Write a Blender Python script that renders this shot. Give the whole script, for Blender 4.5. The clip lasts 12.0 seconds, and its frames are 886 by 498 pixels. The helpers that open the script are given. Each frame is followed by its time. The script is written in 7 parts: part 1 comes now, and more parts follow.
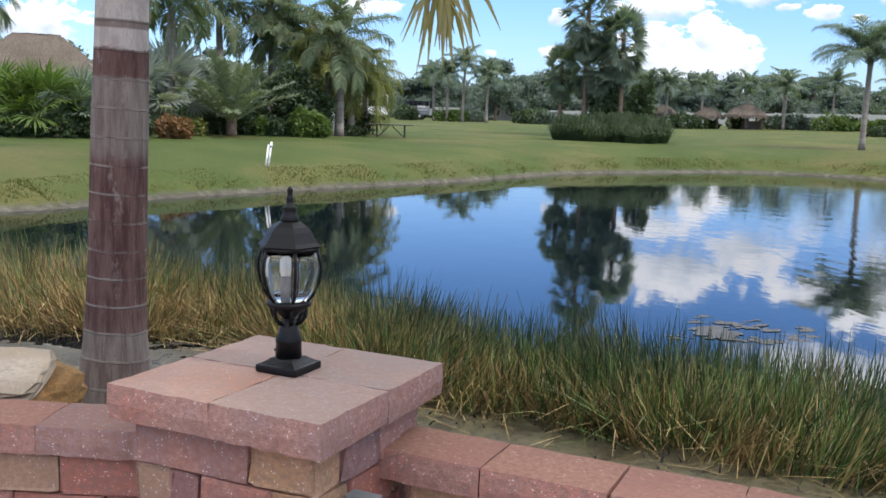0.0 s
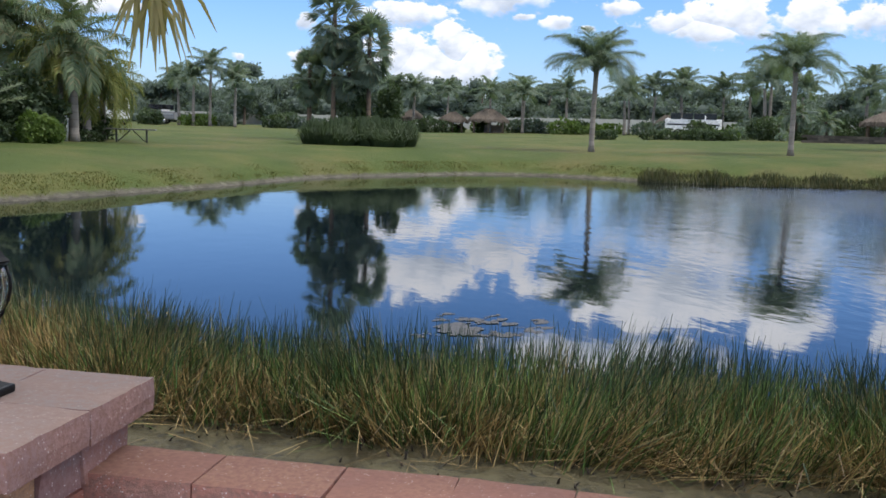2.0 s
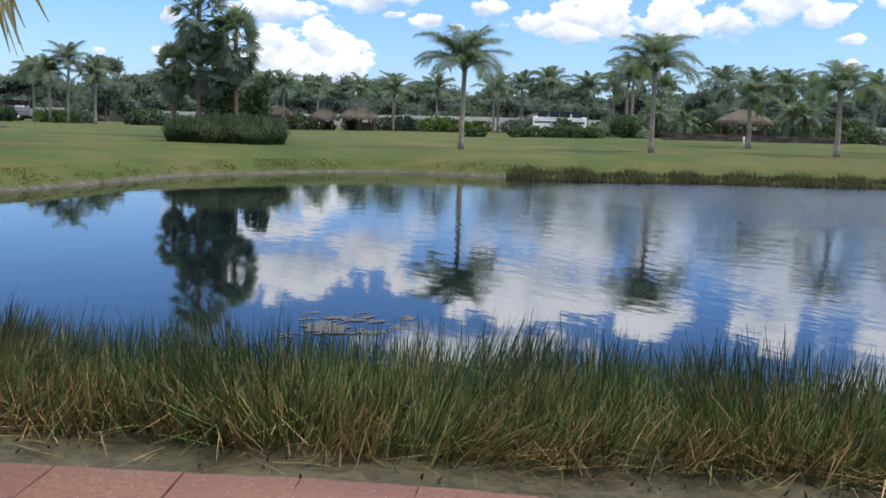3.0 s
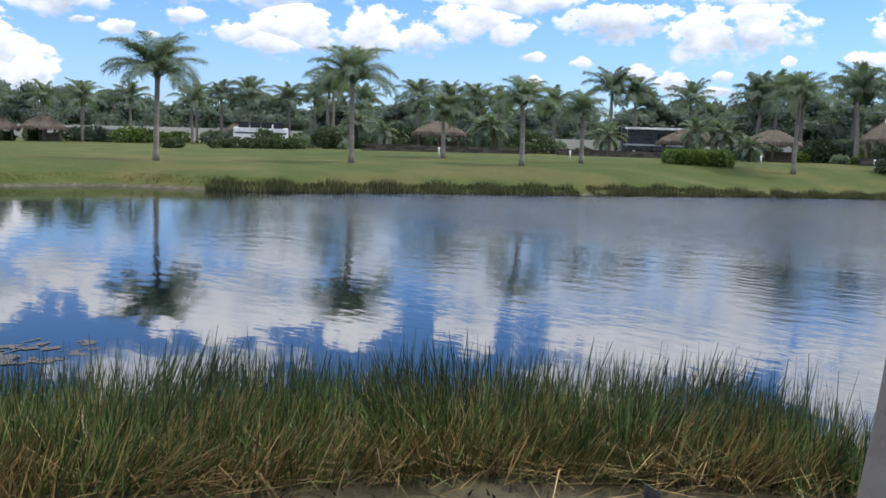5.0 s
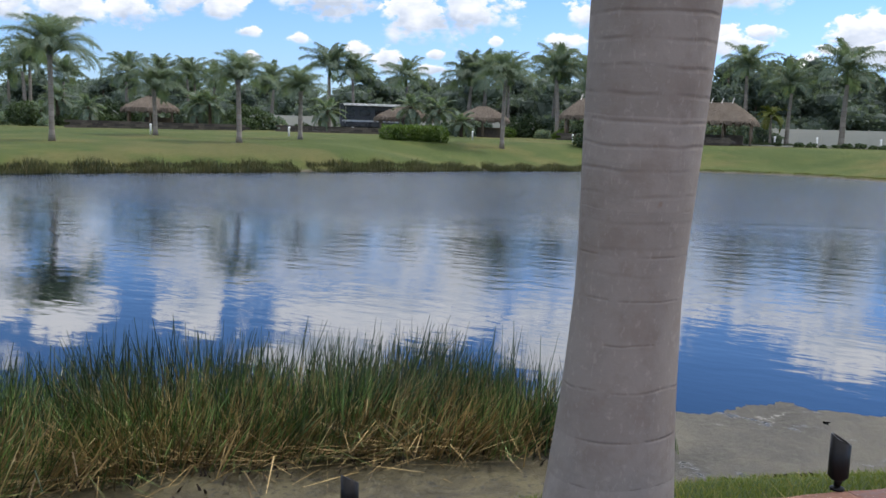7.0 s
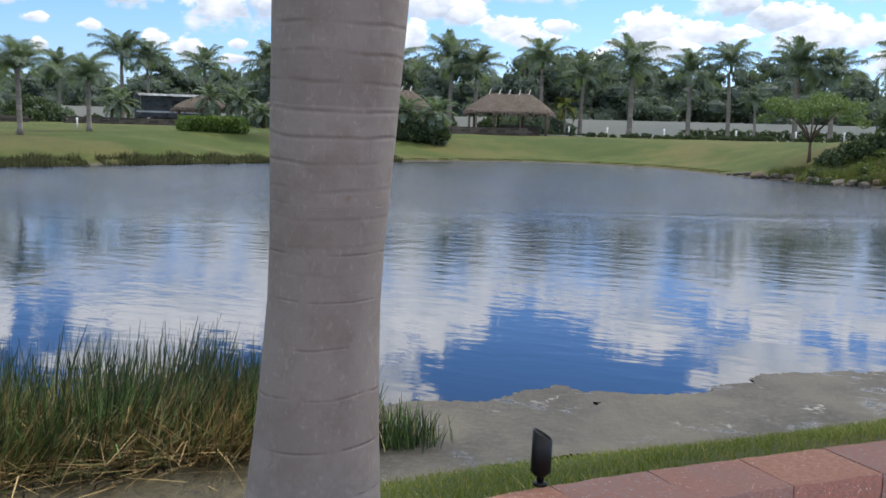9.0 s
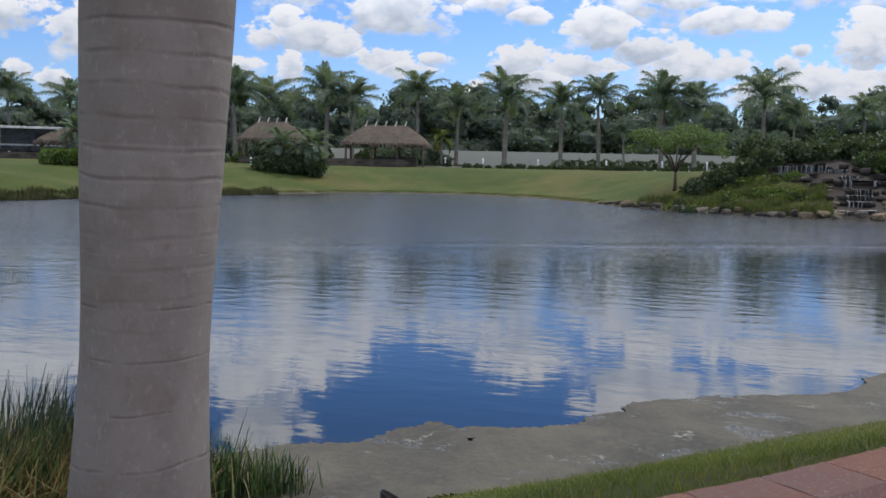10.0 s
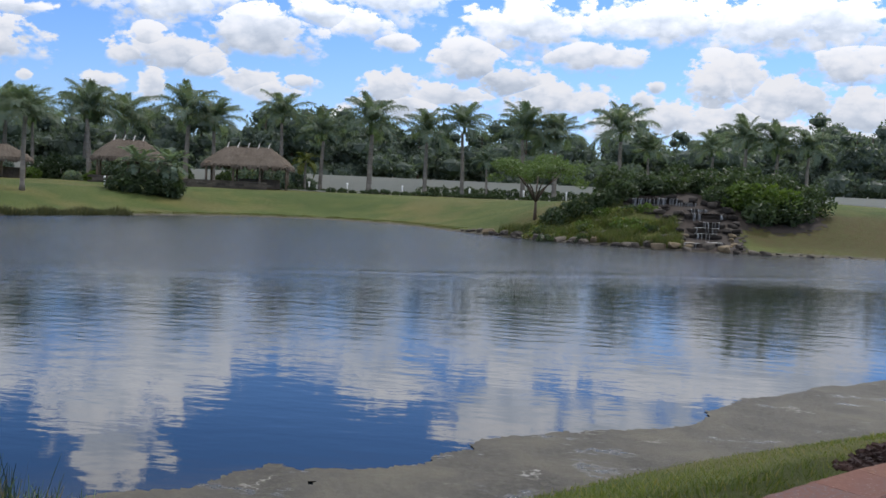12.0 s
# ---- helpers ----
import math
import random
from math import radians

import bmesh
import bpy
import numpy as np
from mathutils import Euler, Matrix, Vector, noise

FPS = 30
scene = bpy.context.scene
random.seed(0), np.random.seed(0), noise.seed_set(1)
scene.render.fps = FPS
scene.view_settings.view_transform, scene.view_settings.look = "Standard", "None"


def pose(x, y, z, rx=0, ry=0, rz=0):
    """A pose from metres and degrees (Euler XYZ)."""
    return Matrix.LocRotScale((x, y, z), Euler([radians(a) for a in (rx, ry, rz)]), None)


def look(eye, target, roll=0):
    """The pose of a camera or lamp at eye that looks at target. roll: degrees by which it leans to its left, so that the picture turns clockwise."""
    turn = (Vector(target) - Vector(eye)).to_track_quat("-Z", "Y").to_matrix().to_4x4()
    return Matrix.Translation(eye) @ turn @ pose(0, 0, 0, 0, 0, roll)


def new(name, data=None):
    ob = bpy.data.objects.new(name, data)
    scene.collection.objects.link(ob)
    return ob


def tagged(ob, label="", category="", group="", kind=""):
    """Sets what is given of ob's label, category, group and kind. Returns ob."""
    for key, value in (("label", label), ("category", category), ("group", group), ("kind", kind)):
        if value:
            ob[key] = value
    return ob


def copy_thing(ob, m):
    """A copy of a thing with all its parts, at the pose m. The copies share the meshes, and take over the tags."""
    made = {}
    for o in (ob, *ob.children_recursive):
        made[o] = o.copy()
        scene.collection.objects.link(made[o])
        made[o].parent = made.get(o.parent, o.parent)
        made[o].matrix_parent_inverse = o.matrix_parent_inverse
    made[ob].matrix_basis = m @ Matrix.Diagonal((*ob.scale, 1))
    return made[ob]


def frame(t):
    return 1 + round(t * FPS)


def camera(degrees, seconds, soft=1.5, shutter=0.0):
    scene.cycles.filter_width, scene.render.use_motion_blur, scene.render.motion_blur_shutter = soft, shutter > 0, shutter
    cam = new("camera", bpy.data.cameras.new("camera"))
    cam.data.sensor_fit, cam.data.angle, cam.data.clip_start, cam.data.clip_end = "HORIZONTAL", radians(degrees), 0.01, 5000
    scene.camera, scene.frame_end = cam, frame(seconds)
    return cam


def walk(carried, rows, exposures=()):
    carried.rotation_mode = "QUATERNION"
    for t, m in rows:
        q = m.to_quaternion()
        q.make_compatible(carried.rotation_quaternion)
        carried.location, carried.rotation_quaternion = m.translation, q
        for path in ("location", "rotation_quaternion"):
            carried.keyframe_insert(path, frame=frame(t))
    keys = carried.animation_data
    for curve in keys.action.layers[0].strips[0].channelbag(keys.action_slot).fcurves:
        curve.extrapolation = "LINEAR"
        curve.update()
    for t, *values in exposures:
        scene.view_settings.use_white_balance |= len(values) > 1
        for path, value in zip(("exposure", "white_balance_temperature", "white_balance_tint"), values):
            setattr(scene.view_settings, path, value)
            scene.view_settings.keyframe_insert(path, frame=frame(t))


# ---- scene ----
cam = camera(49.11, 12.0, soft=1.6)
ROWS = [
    (0.0, 0.000, 0.000, 2.340, 0.18, -8.06, -1.76),
    (0.5, 0.013, 0.005, 2.340, -2.49, -7.77, -1.87),
    (1.0, 0.048, 0.003, 2.343, -5.94, -7.84, -1.79),
    (1.5, 0.085, -0.007, 2.345, -10.38, -7.48, -1.93),
    (2.0, 0.120, -0.002, 2.343, -14.31, -7.37, -1.76),
    (2.5, 0.155, -0.008, 2.341, -17.89, -7.35, -1.98),
    (4.5, 0.411, 0.028, 2.330, -34.78, -6.63, -1.34),
    (5.0, 0.463, 0.061, 2.330, -39.08, -6.07, -1.89),
    (5.5, 0.545, 0.087, 2.326, -43.96, -5.67, -1.95),
    (6.0, 0.575, 0.102, 2.331, -48.29, -5.39, -2.22),
    (6.5, 0.621, 0.120, 2.326, -52.19, -5.79, -2.33),
    (7.0, 0.680, 0.113, 2.326, -55.39, -6.94, -1.70),
    (9.0, 0.966, -0.064, 2.333, -66.68, -7.15, -1.56),
    (9.5, 1.068, -0.077, 2.348, -70.93, -6.20, -1.57),
    (10.0, 1.160, -0.090, 2.352, -73.84, -5.15, -1.21),
    (10.5, 1.208, -0.104, 2.355, -76.23, -4.67, -1.46),
    (11.0, 1.310, -0.128, 2.366, -77.19, -3.73, -1.90),
    (11.5, 1.415, -0.158, 2.392, -79.98, -3.11, -2.17),
    (12.0, 1.495, -0.175, 2.405, -81.72, -3.42, -2.61),
]
EXPOSURES = [(t, stops, 6250, 15.0) for t, stops in ((0.0, 0.46), (1.5, 0.29), (2.0, 0.15), (2.5, 0.2), (4.5, 0.16), (5.5, 0.15), (6.0, 0.0), (6.5, -0.03), (7.0, 0.13), (9.0, 0.18), (9.5, -0.08), (10.0, -0.28), (10.5, -0.42), (11.0, -0.17), (11.5, -0.21), (12.0, -0.23))]
walk(cam, [(t, pose(x, y, z, 90 + pitch, roll, yaw)) for t, x, y, z, yaw, pitch, roll in ROWS], EXPOSURES)


# ---- world: sky with fair-weather clouds, one sun ----
SUN_DIR = Vector((0.62, -0.36, 0.95)).normalized()     # towards the sun
# clouds as azimuth, elevation and half sizes in degrees
CLOUDS_NORTH = [(13.3, 3.2, 3.2, 1.7), (14.8, 4.5, 1.3, 1.5), (16.0, 3.1, 1.4, 1.6), (11.5, 3.8, 1.7, 1.5), (11.7, 6.2, 2.7, 0.7), (6.3, 5.6, 0.5, 0.5), (6.1, 3.5, 0.7, 0.4), (-22.9, 4.0, 2.5, 1.4),
    (2.5, 3.4, 0.4, 0.3), (-4.7, 5.8, 2.0, 0.5), (-23.9, 1.9, 1.3, 0.5), (18.7, 6.2, 0.7, 0.3), (20.8, 5.9, 1.1, 0.4), (26.8, 6.0, 1.7, 0.7), (28.9, 5.5, 2.3, 0.7), (31.3, 6.4, 2.0, 0.9),
    (24.3, 6.8, 1.3, 0.4), (12.9, 8.7, 4.0, 1.7), (17.5, 7.5, 2.3, 1.3), (27.7, 9.6, 5.7, 2.1), (25.3, 8.9, 5.7, 1.4), (22.4, 5.6, 0.5, 0.3)]
CLOUDS_NORTHEAST = [(30.6, 6.5, 2.5, 1.3), (34.7, 6.3, 1.7, 1.3), (37.7, 6.2, 1.5, 0.8), (40.6, 7.2, 2.4, 1.0), (42.6, 6.6, 1.5, 0.7), (43.5, 8.4, 4.2, 0.7), (48.5, 7.5, 3.3, 1.0), (53.7, 6.6, 2.2, 1.6),
    (56.8, 7.1, 2.3, 1.5), (56.4, 8.7, 3.2, 0.5), (62.3, 5.2, 1.3, 0.5), (44.1, 5.3, 0.7, 0.3), (47.0, 5.0, 0.7, 0.3), (44.4, 3.8, 0.5, 0.4), (50.4, 4.5, 0.7, 0.5), (52.1, 4.0, 0.9, 0.7),
    (54.8, 4.4, 0.5, 0.3), (54.8, 3.5, 0.9, 0.3), (58.3, 5.2, 0.4, 0.3), (52.5, 10.9, 7.7, 2.0), (60.9, 10.4, 1.3, 1.0), (63.6, 6.8, 1.2, 0.6)]
CLOUDS_EAST = [(64.7, 7.9, 1.0, 0.9), (65.8, 7.1, 2.8, 1.0), (67.7, 6.6, 1.5, 0.8), (64.9, 5.2, 0.8, 1.1), (69.9, 5.8, 2.0, 0.8), (71.2, 5.3, 1.7, 0.7), (73.1, 5.9, 0.9, 0.4), (70.9, 8.6, 3.2, 1.6),
    (74.2, 9.8, 2.0, 0.7), (76.7, 9.4, 1.8, 1.0), (78.6, 8.4, 1.3, 0.5), (78.3, 5.7, 1.7, 1.1), (79.4, 4.9, 2.8, 0.8), (82.9, 7.6, 2.2, 1.5), (85.3, 6.5, 2.3, 1.1), (75.6, 3.9, 0.7, 0.9)]
CLOUDS_SOUTHEAST = [(81.7, 5.5, 3.3, 0.8), (87.3, 5.6, 3.0, 1.0), (90.2, 5.4, 1.4, 0.7), (86.1, 9.7, 3.7, 1.6), (90.1, 8.1, 2.7, 0.9), (94.1, 10.1, 5.7, 1.2), (100.8, 10.0, 6.3, 1.7), (103.9, 7.8, 2.5, 1.1),
    (93.7, 6.4, 0.5, 0.4), (93.1, 5.5, 0.9, 0.7), (94.4, 4.6, 1.7, 1.2), (97.1, 6.7, 1.5, 2.1), (98.5, 7.0, 1.4, 1.4), (100.2, 5.7, 2.1, 1.5), (102.3, 5.8, 1.5, 1.2), (104.6, 5.1, 2.1, 1.5),
    (97.6, 4.5, 3.7, 1.3), (91.9, 4.3, 2.1, 0.9), (101.8, 4.0, 5.0, 1.0)]
CLOUDS_HIGH = [(65.7, 10.8, 4.0, 2.3), (62.7, 12.6, 3.0, 1.7), (78.4, 11.2, 3.0, 1.7), (85.6, 13.0, 4.3, 2.0), (93.9, 13.4, 6.7, 2.0), (102.1, 13.2, 6.7, 2.0), (24.0, 13.2, 6.5, 1.3), (48.5, 13.4, 4.0, 1.5),
    (63.4, 15.6, 2.6, 1.7), (34.0, 10.2, 2.4, 1.6), (41.0, 10.6, 2.0, 1.4)]


class Nodes:
    """A small writer of node trees."""

    def __init__(self, tree):
        self.tree = tree
        tree.nodes.clear()

    def add(self, kind, inputs=(), **props):
        n = self.tree.nodes.new(kind)
        if "operation" in props:
            n.operation = props["operation"]
        if "data_type" in props:
            n.data_type, n.blend_type = props["data_type"], props["blend_type"]
        if "interpolation_type" in props:
            n.interpolation_type = props["interpolation_type"]
        if "noise_dimensions" in props:
            n.noise_dimensions = props["noise_dimensions"]
        for k, v in dict(inputs).items():
            if isinstance(v, bpy.types.NodeSocket):
                self.tree.links.new(v, n.inputs[k])
            else:
                n.inputs[k].default_value = v
        return n

    def math(self, op, a, b=0.0, c=0.0):
        return self.add("ShaderNodeMath", {0: a, 1: b, 2: c}, operation=op).outputs[0]

    def ramp(self, fac, stops):
        n = self.add("ShaderNodeValToRGB", {0: fac})
        while len(n.color_ramp.elements) < len(stops):
            n.color_ramp.elements.new(0.5)
        for e, (p, c) in zip(n.color_ramp.elements, stops):
            e.position, e.color = p, (*c, 1) if len(c) == 3 else c
        return n.outputs[0]

    def noise(self, vec, scale, detail=4.0, rough=0.55, distortion=0.0):
        return self.add("ShaderNodeTexNoise", {"Vector": vec, "Scale": scale, "Detail": detail, "Roughness": rough, "Distortion": distortion}).outputs[0]

    def mix(self, fac, a, b, blend="MIX"):
        n = self.add("ShaderNodeMix", data_type="RGBA", blend_type=blend)
        for sock, v in ((n.inputs[0], fac), (n.inputs[6], a), (n.inputs[7], b)):
            if isinstance(v, bpy.types.NodeSocket):
                self.tree.links.new(v, sock)
            else:
                sock.default_value = v if sock == n.inputs[0] else (*v, 1)
        return n.outputs[2]

    def smooth(self, v, a, b, lo=0.0, hi=1.0):
        return self.add("ShaderNodeMapRange", {0: v, 1: a, 2: b, 3: lo, 4: hi}, interpolation_type="SMOOTHSTEP").outputs[0]


def build_world():
    world = bpy.data.worlds.new("world")
    scene.world = world
    world.use_nodes = True
    w = Nodes(world.node_tree)
    sky = w.add("ShaderNodeTexSky")
    sky.sky_type, sky.sun_disc, sky.sun_elevation, sky.sun_rotation = "NISHITA", False, math.asin(SUN_DIR.z), math.atan2(SUN_DIR.x, SUN_DIR.y)
    sky.air_density, sky.dust_density, sky.ozone_density = 1.0, 0.6, 2.0
    direction = w.add("ShaderNodeTexCoord").outputs["Generated"]
    xyz = w.add("ShaderNodeSeparateXYZ", {0: direction})
    az = w.math("DEGREES", w.math("ARCTAN2", xyz.outputs[0], xyz.outputs[1]))
    el = w.math("DEGREES", w.math("ARCSINE", xyz.outputs[2]))
    flat = w.add("ShaderNodeCombineXYZ", {0: az, 1: el}).outputs[0]
    stretched = w.add("ShaderNodeVectorMath", {0: flat, 1: (0.8, 1.25, 1)}, operation="MULTIPLY").outputs[0]
    billow = w.noise(stretched, 0.55, 7, 0.6)
    fine = w.noise(stretched, 1.9, 6, 0.62)
    puff = w.add("ShaderNodeTexVoronoi", {"Vector": w.add("ShaderNodeVectorMath", {0: stretched, 1: w.add("ShaderNodeCombineXYZ", {0: fine, 1: fine}).outputs[0]}, operation="ADD").outputs[0], "Scale": 0.85}).outputs[0]
    knob = w.add("ShaderNodeTexVoronoi", {"Vector": stretched, "Scale": 2.3}).outputs[0]
    near, rise = 9.0, 0.0
    for a, e, rw, rh in CLOUDS_NORTH + CLOUDS_NORTHEAST + CLOUDS_EAST + CLOUDS_SOUTHEAST + CLOUDS_HIGH:
        rw, rh = 1.05 * rw, 1.06 * rh
        across, up = w.math("MULTIPLY_ADD", az, 1 / rw, -a / rw), w.math("MULTIPLY_ADD", el, 1 / rh, -e / rh)
        d = w.math("SQRT", w.math("MULTIPLY_ADD", across, across, w.math("MULTIPLY", up, up)))
        rise = w.math("MULTIPLY_ADD", w.math("LESS_THAN", d, near), w.math("SUBTRACT", up, rise), rise)
        near = w.math("MINIMUM", near, d)
    lumps = w.math("ADD", w.math("MULTIPLY_ADD", puff, 0.75, -0.38), w.math("MULTIPLY_ADD", knob, 0.22, -0.12))
    wisps = w.math("ADD", w.math("MULTIPLY_ADD", billow, 1.5, -0.78), w.math("MULTIPLY_ADD", fine, 1.25, -0.62))
    edge = w.math("ADD", near, w.math("ADD", lumps, wisps))
    soft = w.smooth(rise, 0.3, -0.7)
    low = w.smooth(edge, w.math("MULTIPLY_ADD", soft, 0.14, 1.06), w.math("MULTIPLY_ADD", soft, -0.34, 0.8))
    # higher and farther round, a broken cloud field goes on
    dome = w.noise(w.add("ShaderNodeVectorMath", {0: direction, 1: w.add("ShaderNodeCombineXYZ", {0: w.math("ADD", xyz.outputs[2], 0.12), 1: w.math("ADD", xyz.outputs[2], 0.12), 2: w.math("ADD", xyz.outputs[2], 0.12)}).outputs[0]},
                         operation="DIVIDE").outputs[0], 1.15, 8, 0.58)
    high = w.math("MULTIPLY", w.smooth(dome, 0.28, 0.47), w.smooth(el, 15.5, 24.0))
    around = w.math("MULTIPLY", w.smooth(billow, 0.5, 0.62), w.smooth(w.math("ABSOLUTE", w.math("SUBTRACT", az, 40.0)), 72.0, 95.0))
    around = w.math("MULTIPLY", around, w.smooth(el, 1.0, 4.0))
    mask = w.math("MAXIMUM", w.math("MAXIMUM", low, high), w.math("MULTIPLY", around, 0.9))
    # sunlit heads, grey-blue undersides, creases between the heads
    lit = w.math("ADD", w.math("MULTIPLY_ADD", rise, 0.4, 0.47), w.math("MULTIPLY_ADD", lumps, -0.85, w.math("MULTIPLY_ADD", billow, 0.7, -0.35)))
    lit = w.math("ADD", lit, w.math("MULTIPLY", w.smooth(edge, 0.4, 0.95), 0.22))
    cloud = w.ramp(lit, [(0.1, (0.54, 0.62, 0.71)), (0.38, (0.72, 0.79, 0.86)), (0.62, (0.9, 0.94, 0.97)), (0.82, (0.98, 1.0, 1.0))])
    # sky near the horizon pales to a light blue
    tint = w.mix(w.smooth(el, 0.0, 16.0), (0.76, 0.985, 1.42), (0.55, 0.87, 1.3))
    blue = w.mix(1.0, sky.outputs[0], tint, "MULTIPLY")
    clear = w.add("ShaderNodeBackground", {"Color": blue, "Strength": SKY}).outputs[0]
    white = w.add("ShaderNodeBackground", {"Color": cloud, "Strength": w.math("MULTIPLY", w.smooth(el, 7.0, 12.5, 1.0, 1.6), CLOUD)}).outputs[0]
    both = w.add("ShaderNodeMixShader", {0: mask, 1: clear, 2: white}).outputs[0]
    w.add("ShaderNodeOutputWorld", {0: both})


SKY, CLOUD, SUN = 0.125, 0.98, 2.6
build_world()
sun = new("sun", bpy.data.lights.new("sun", "SUN"))
sun.data.energy, sun.data.angle, sun.data.color = SUN, radians(2.0), (1.0, 0.95, 0.86)
sun.matrix_world = look(SUN_DIR * 50, (0, 0, 0))


# ---- materials ----
def material(name, build):
    m = bpy.data.materials.new(name)
    m.use_nodes = True
    w = Nodes(m.node_tree)
    shader = w.add("ShaderNodeBsdfPrincipled")
    build(w, shader, w.add("ShaderNodeTexCoord").outputs["Object"])
    w.add("ShaderNodeOutputMaterial", {0: shader.outputs[0]})
    return m


def feed(w, shader, **values):
    for k, v in values.items():
        k = k.replace("_", " ")
        if isinstance(v, bpy.types.NodeSocket):
            w.tree.links.new(v, shader.inputs[k])
        else:
            shader.inputs[k].default_value = (*v, 1) if k in ("Base Color", "Emission Color") else v


def bump(w, height, strength=0.4, distance=0.01):
    return w.add("ShaderNodeBump", {"Height": height, "Strength": strength, "Distance": distance}).outputs[0]


def plain(name, colour, rough=0.6, metal=0.0, grain=60.0, vary=0.25, relief=0.2, gloss=0.5):
    """Paint, plastic, metal: one colour with a little dirt and grain."""
    def build(w, s, p):
        dirt = w.noise(p, grain * 0.12, 4)
        fine = w.noise(p, grain, 3)
        lo = tuple(c * (1 - vary) for c in colour)
        hi = tuple(min(1, c * (1 + 0.6 * vary)) for c in colour)
        feed(w, s, Base_Color=w.mix(w.smooth(dirt, 0.3, 0.7), lo, hi), Roughness=w.smooth(dirt, 0.2, 0.8, rough - 0.1, rough + 0.12), Metallic=metal, Specular_IOR_Level=gloss, Normal=bump(w, fine, relief, 0.003))
    return material(name, build)


def foliage(name, dark, light, dry=None, rough=0.55, patch=0.5, sheen=0.35, tips=None, thin=0.4):
    """Leaves: each one has its own tone, with patches over the plant; light comes through them."""
    def build(w, s, p):
        island = w.add("ShaderNodeNewGeometry").outputs["Random Per Island"]
        whole = w.add("ShaderNodeObjectInfo").outputs["Random"]
        patchy = w.noise(p, patch, 3)
        col = w.mix(w.math("ADD", w.math("MULTIPLY", island, 0.6), w.math("MULTIPLY", w.smooth(patchy, 0.3, 0.7), 0.4)), dark, light)
        if dry:
            col = w.mix(w.smooth(island, 0.78, 0.97), col, dry)
        if tips:
            z = w.add("ShaderNodeSeparateXYZ", {0: p}).outputs[2]
            col = w.mix(w.math("MULTIPLY", w.smooth(z, 0.36, 0.6), 0.88), col, tips)
        col = w.mix(w.math("MULTIPLY_ADD", whole, 0.35, 0.0), col, tuple(c * 0.8 for c in dark))
        feed(w, s, Base_Color=col, Roughness=rough, Specular_IOR_Level=sheen)
        through_leaf = w.add("ShaderNodeBsdfTranslucent", {"Color": w.mix(1.0, col, (1.0, 1.05, 0.55), "MULTIPLY")}).outputs[0]
        both = w.add("ShaderNodeMixShader", {0: thin, 1: s.outputs[0], 2: through_leaf}).outputs[0]
        w.final = both
    m = bpy.data.materials.new(name)
    m.use_nodes = True
    w = Nodes(m.node_tree)
    shader = w.add("ShaderNodeBsdfPrincipled")
    build(w, shader, w.add("ShaderNodeTexCoord").outputs["Object"])
    w.add("ShaderNodeOutputMaterial", {0: w.final})
    return m


def rush_look(name, dark, mid, light, odd, tip, fade):
    """Stiff stems: each has its own tone from dark to pale, some of another colour, darker towards their tips."""
    def build(w, s, p):
        pick = w.add("ShaderNodeNewGeometry").outputs["Random Per Island"]
        patchy = w.smooth(w.noise(w.add("ShaderNodeVectorMath", {0: p, 1: (1, 1, 0.2)}, operation="MULTIPLY").outputs[0], 1.5, 3), 0.32, 0.68)
        col = w.ramp(w.math("ADD", w.math("MULTIPLY", pick, 0.78), w.math("MULTIPLY", patchy, 0.22)), [(0.24, dark), (0.62, mid), (0.97, light)])
        other = w.add("ShaderNodeTexWhiteNoise", {1: w.math("MULTIPLY", pick, 913.0)}, noise_dimensions="1D").outputs[0]
        col = w.mix(w.smooth(other, 0.86, 0.9), col, odd)
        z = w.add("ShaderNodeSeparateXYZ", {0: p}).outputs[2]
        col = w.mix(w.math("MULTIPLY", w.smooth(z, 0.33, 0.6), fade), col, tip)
        feed(w, s, Base_Color=col, Roughness=0.5, Specular_IOR_Level=0.4)
    return material(name, build)


def stone(name, a, b, c, scale=9.0, speck=(0.62, 0.56, 0.52), relief=0.7, mottle=0.72):
    """Tumbled concrete block: blended pigments, pale grit, a rough split face."""
    def build(w, s, p):
        pick = w.add("ShaderNodeObjectInfo").outputs["Random"]
        shift = w.add("ShaderNodeVectorMath", {0: p, 1: w.add("ShaderNodeCombineXYZ", {0: w.math("MULTIPLY", pick, 37.0), 1: w.math("MULTIPLY", pick, 11.0)}).outputs[0]}, operation="ADD").outputs[0]
        blend = w.math("ADD", w.noise(shift, scale * 0.5, 3), w.math("MULTIPLY_ADD", pick, 0.5, -0.25))
        col = w.ramp(blend, [(0.3, a), (0.5, b), (0.7, c)])
        grit = w.noise(shift, 190, 2, 0.5)
        fine = w.noise(shift, 60, 6, 0.65)
        chips = w.add("ShaderNodeTexVoronoi", {"Vector": shift, "Scale": 105.0}).outputs[0]
        col = w.mix(w.math("MULTIPLY", w.smooth(chips, 0.28, 0.16), w.smooth(w.noise(shift, 30, 2), 0.47, 0.6)), col, speck)
        col = w.mix(w.smooth(fine, 0.62, 0.36), col, tuple(v * mottle for v in b))
        feed(w, s, Base_Color=col, Roughness=0.88, Normal=bump(w, w.math("ADD", fine, w.math("MULTIPLY", grit, 0.4)), relief, 0.006), Specular_IOR_Level=0.3)
    return material(name, build)


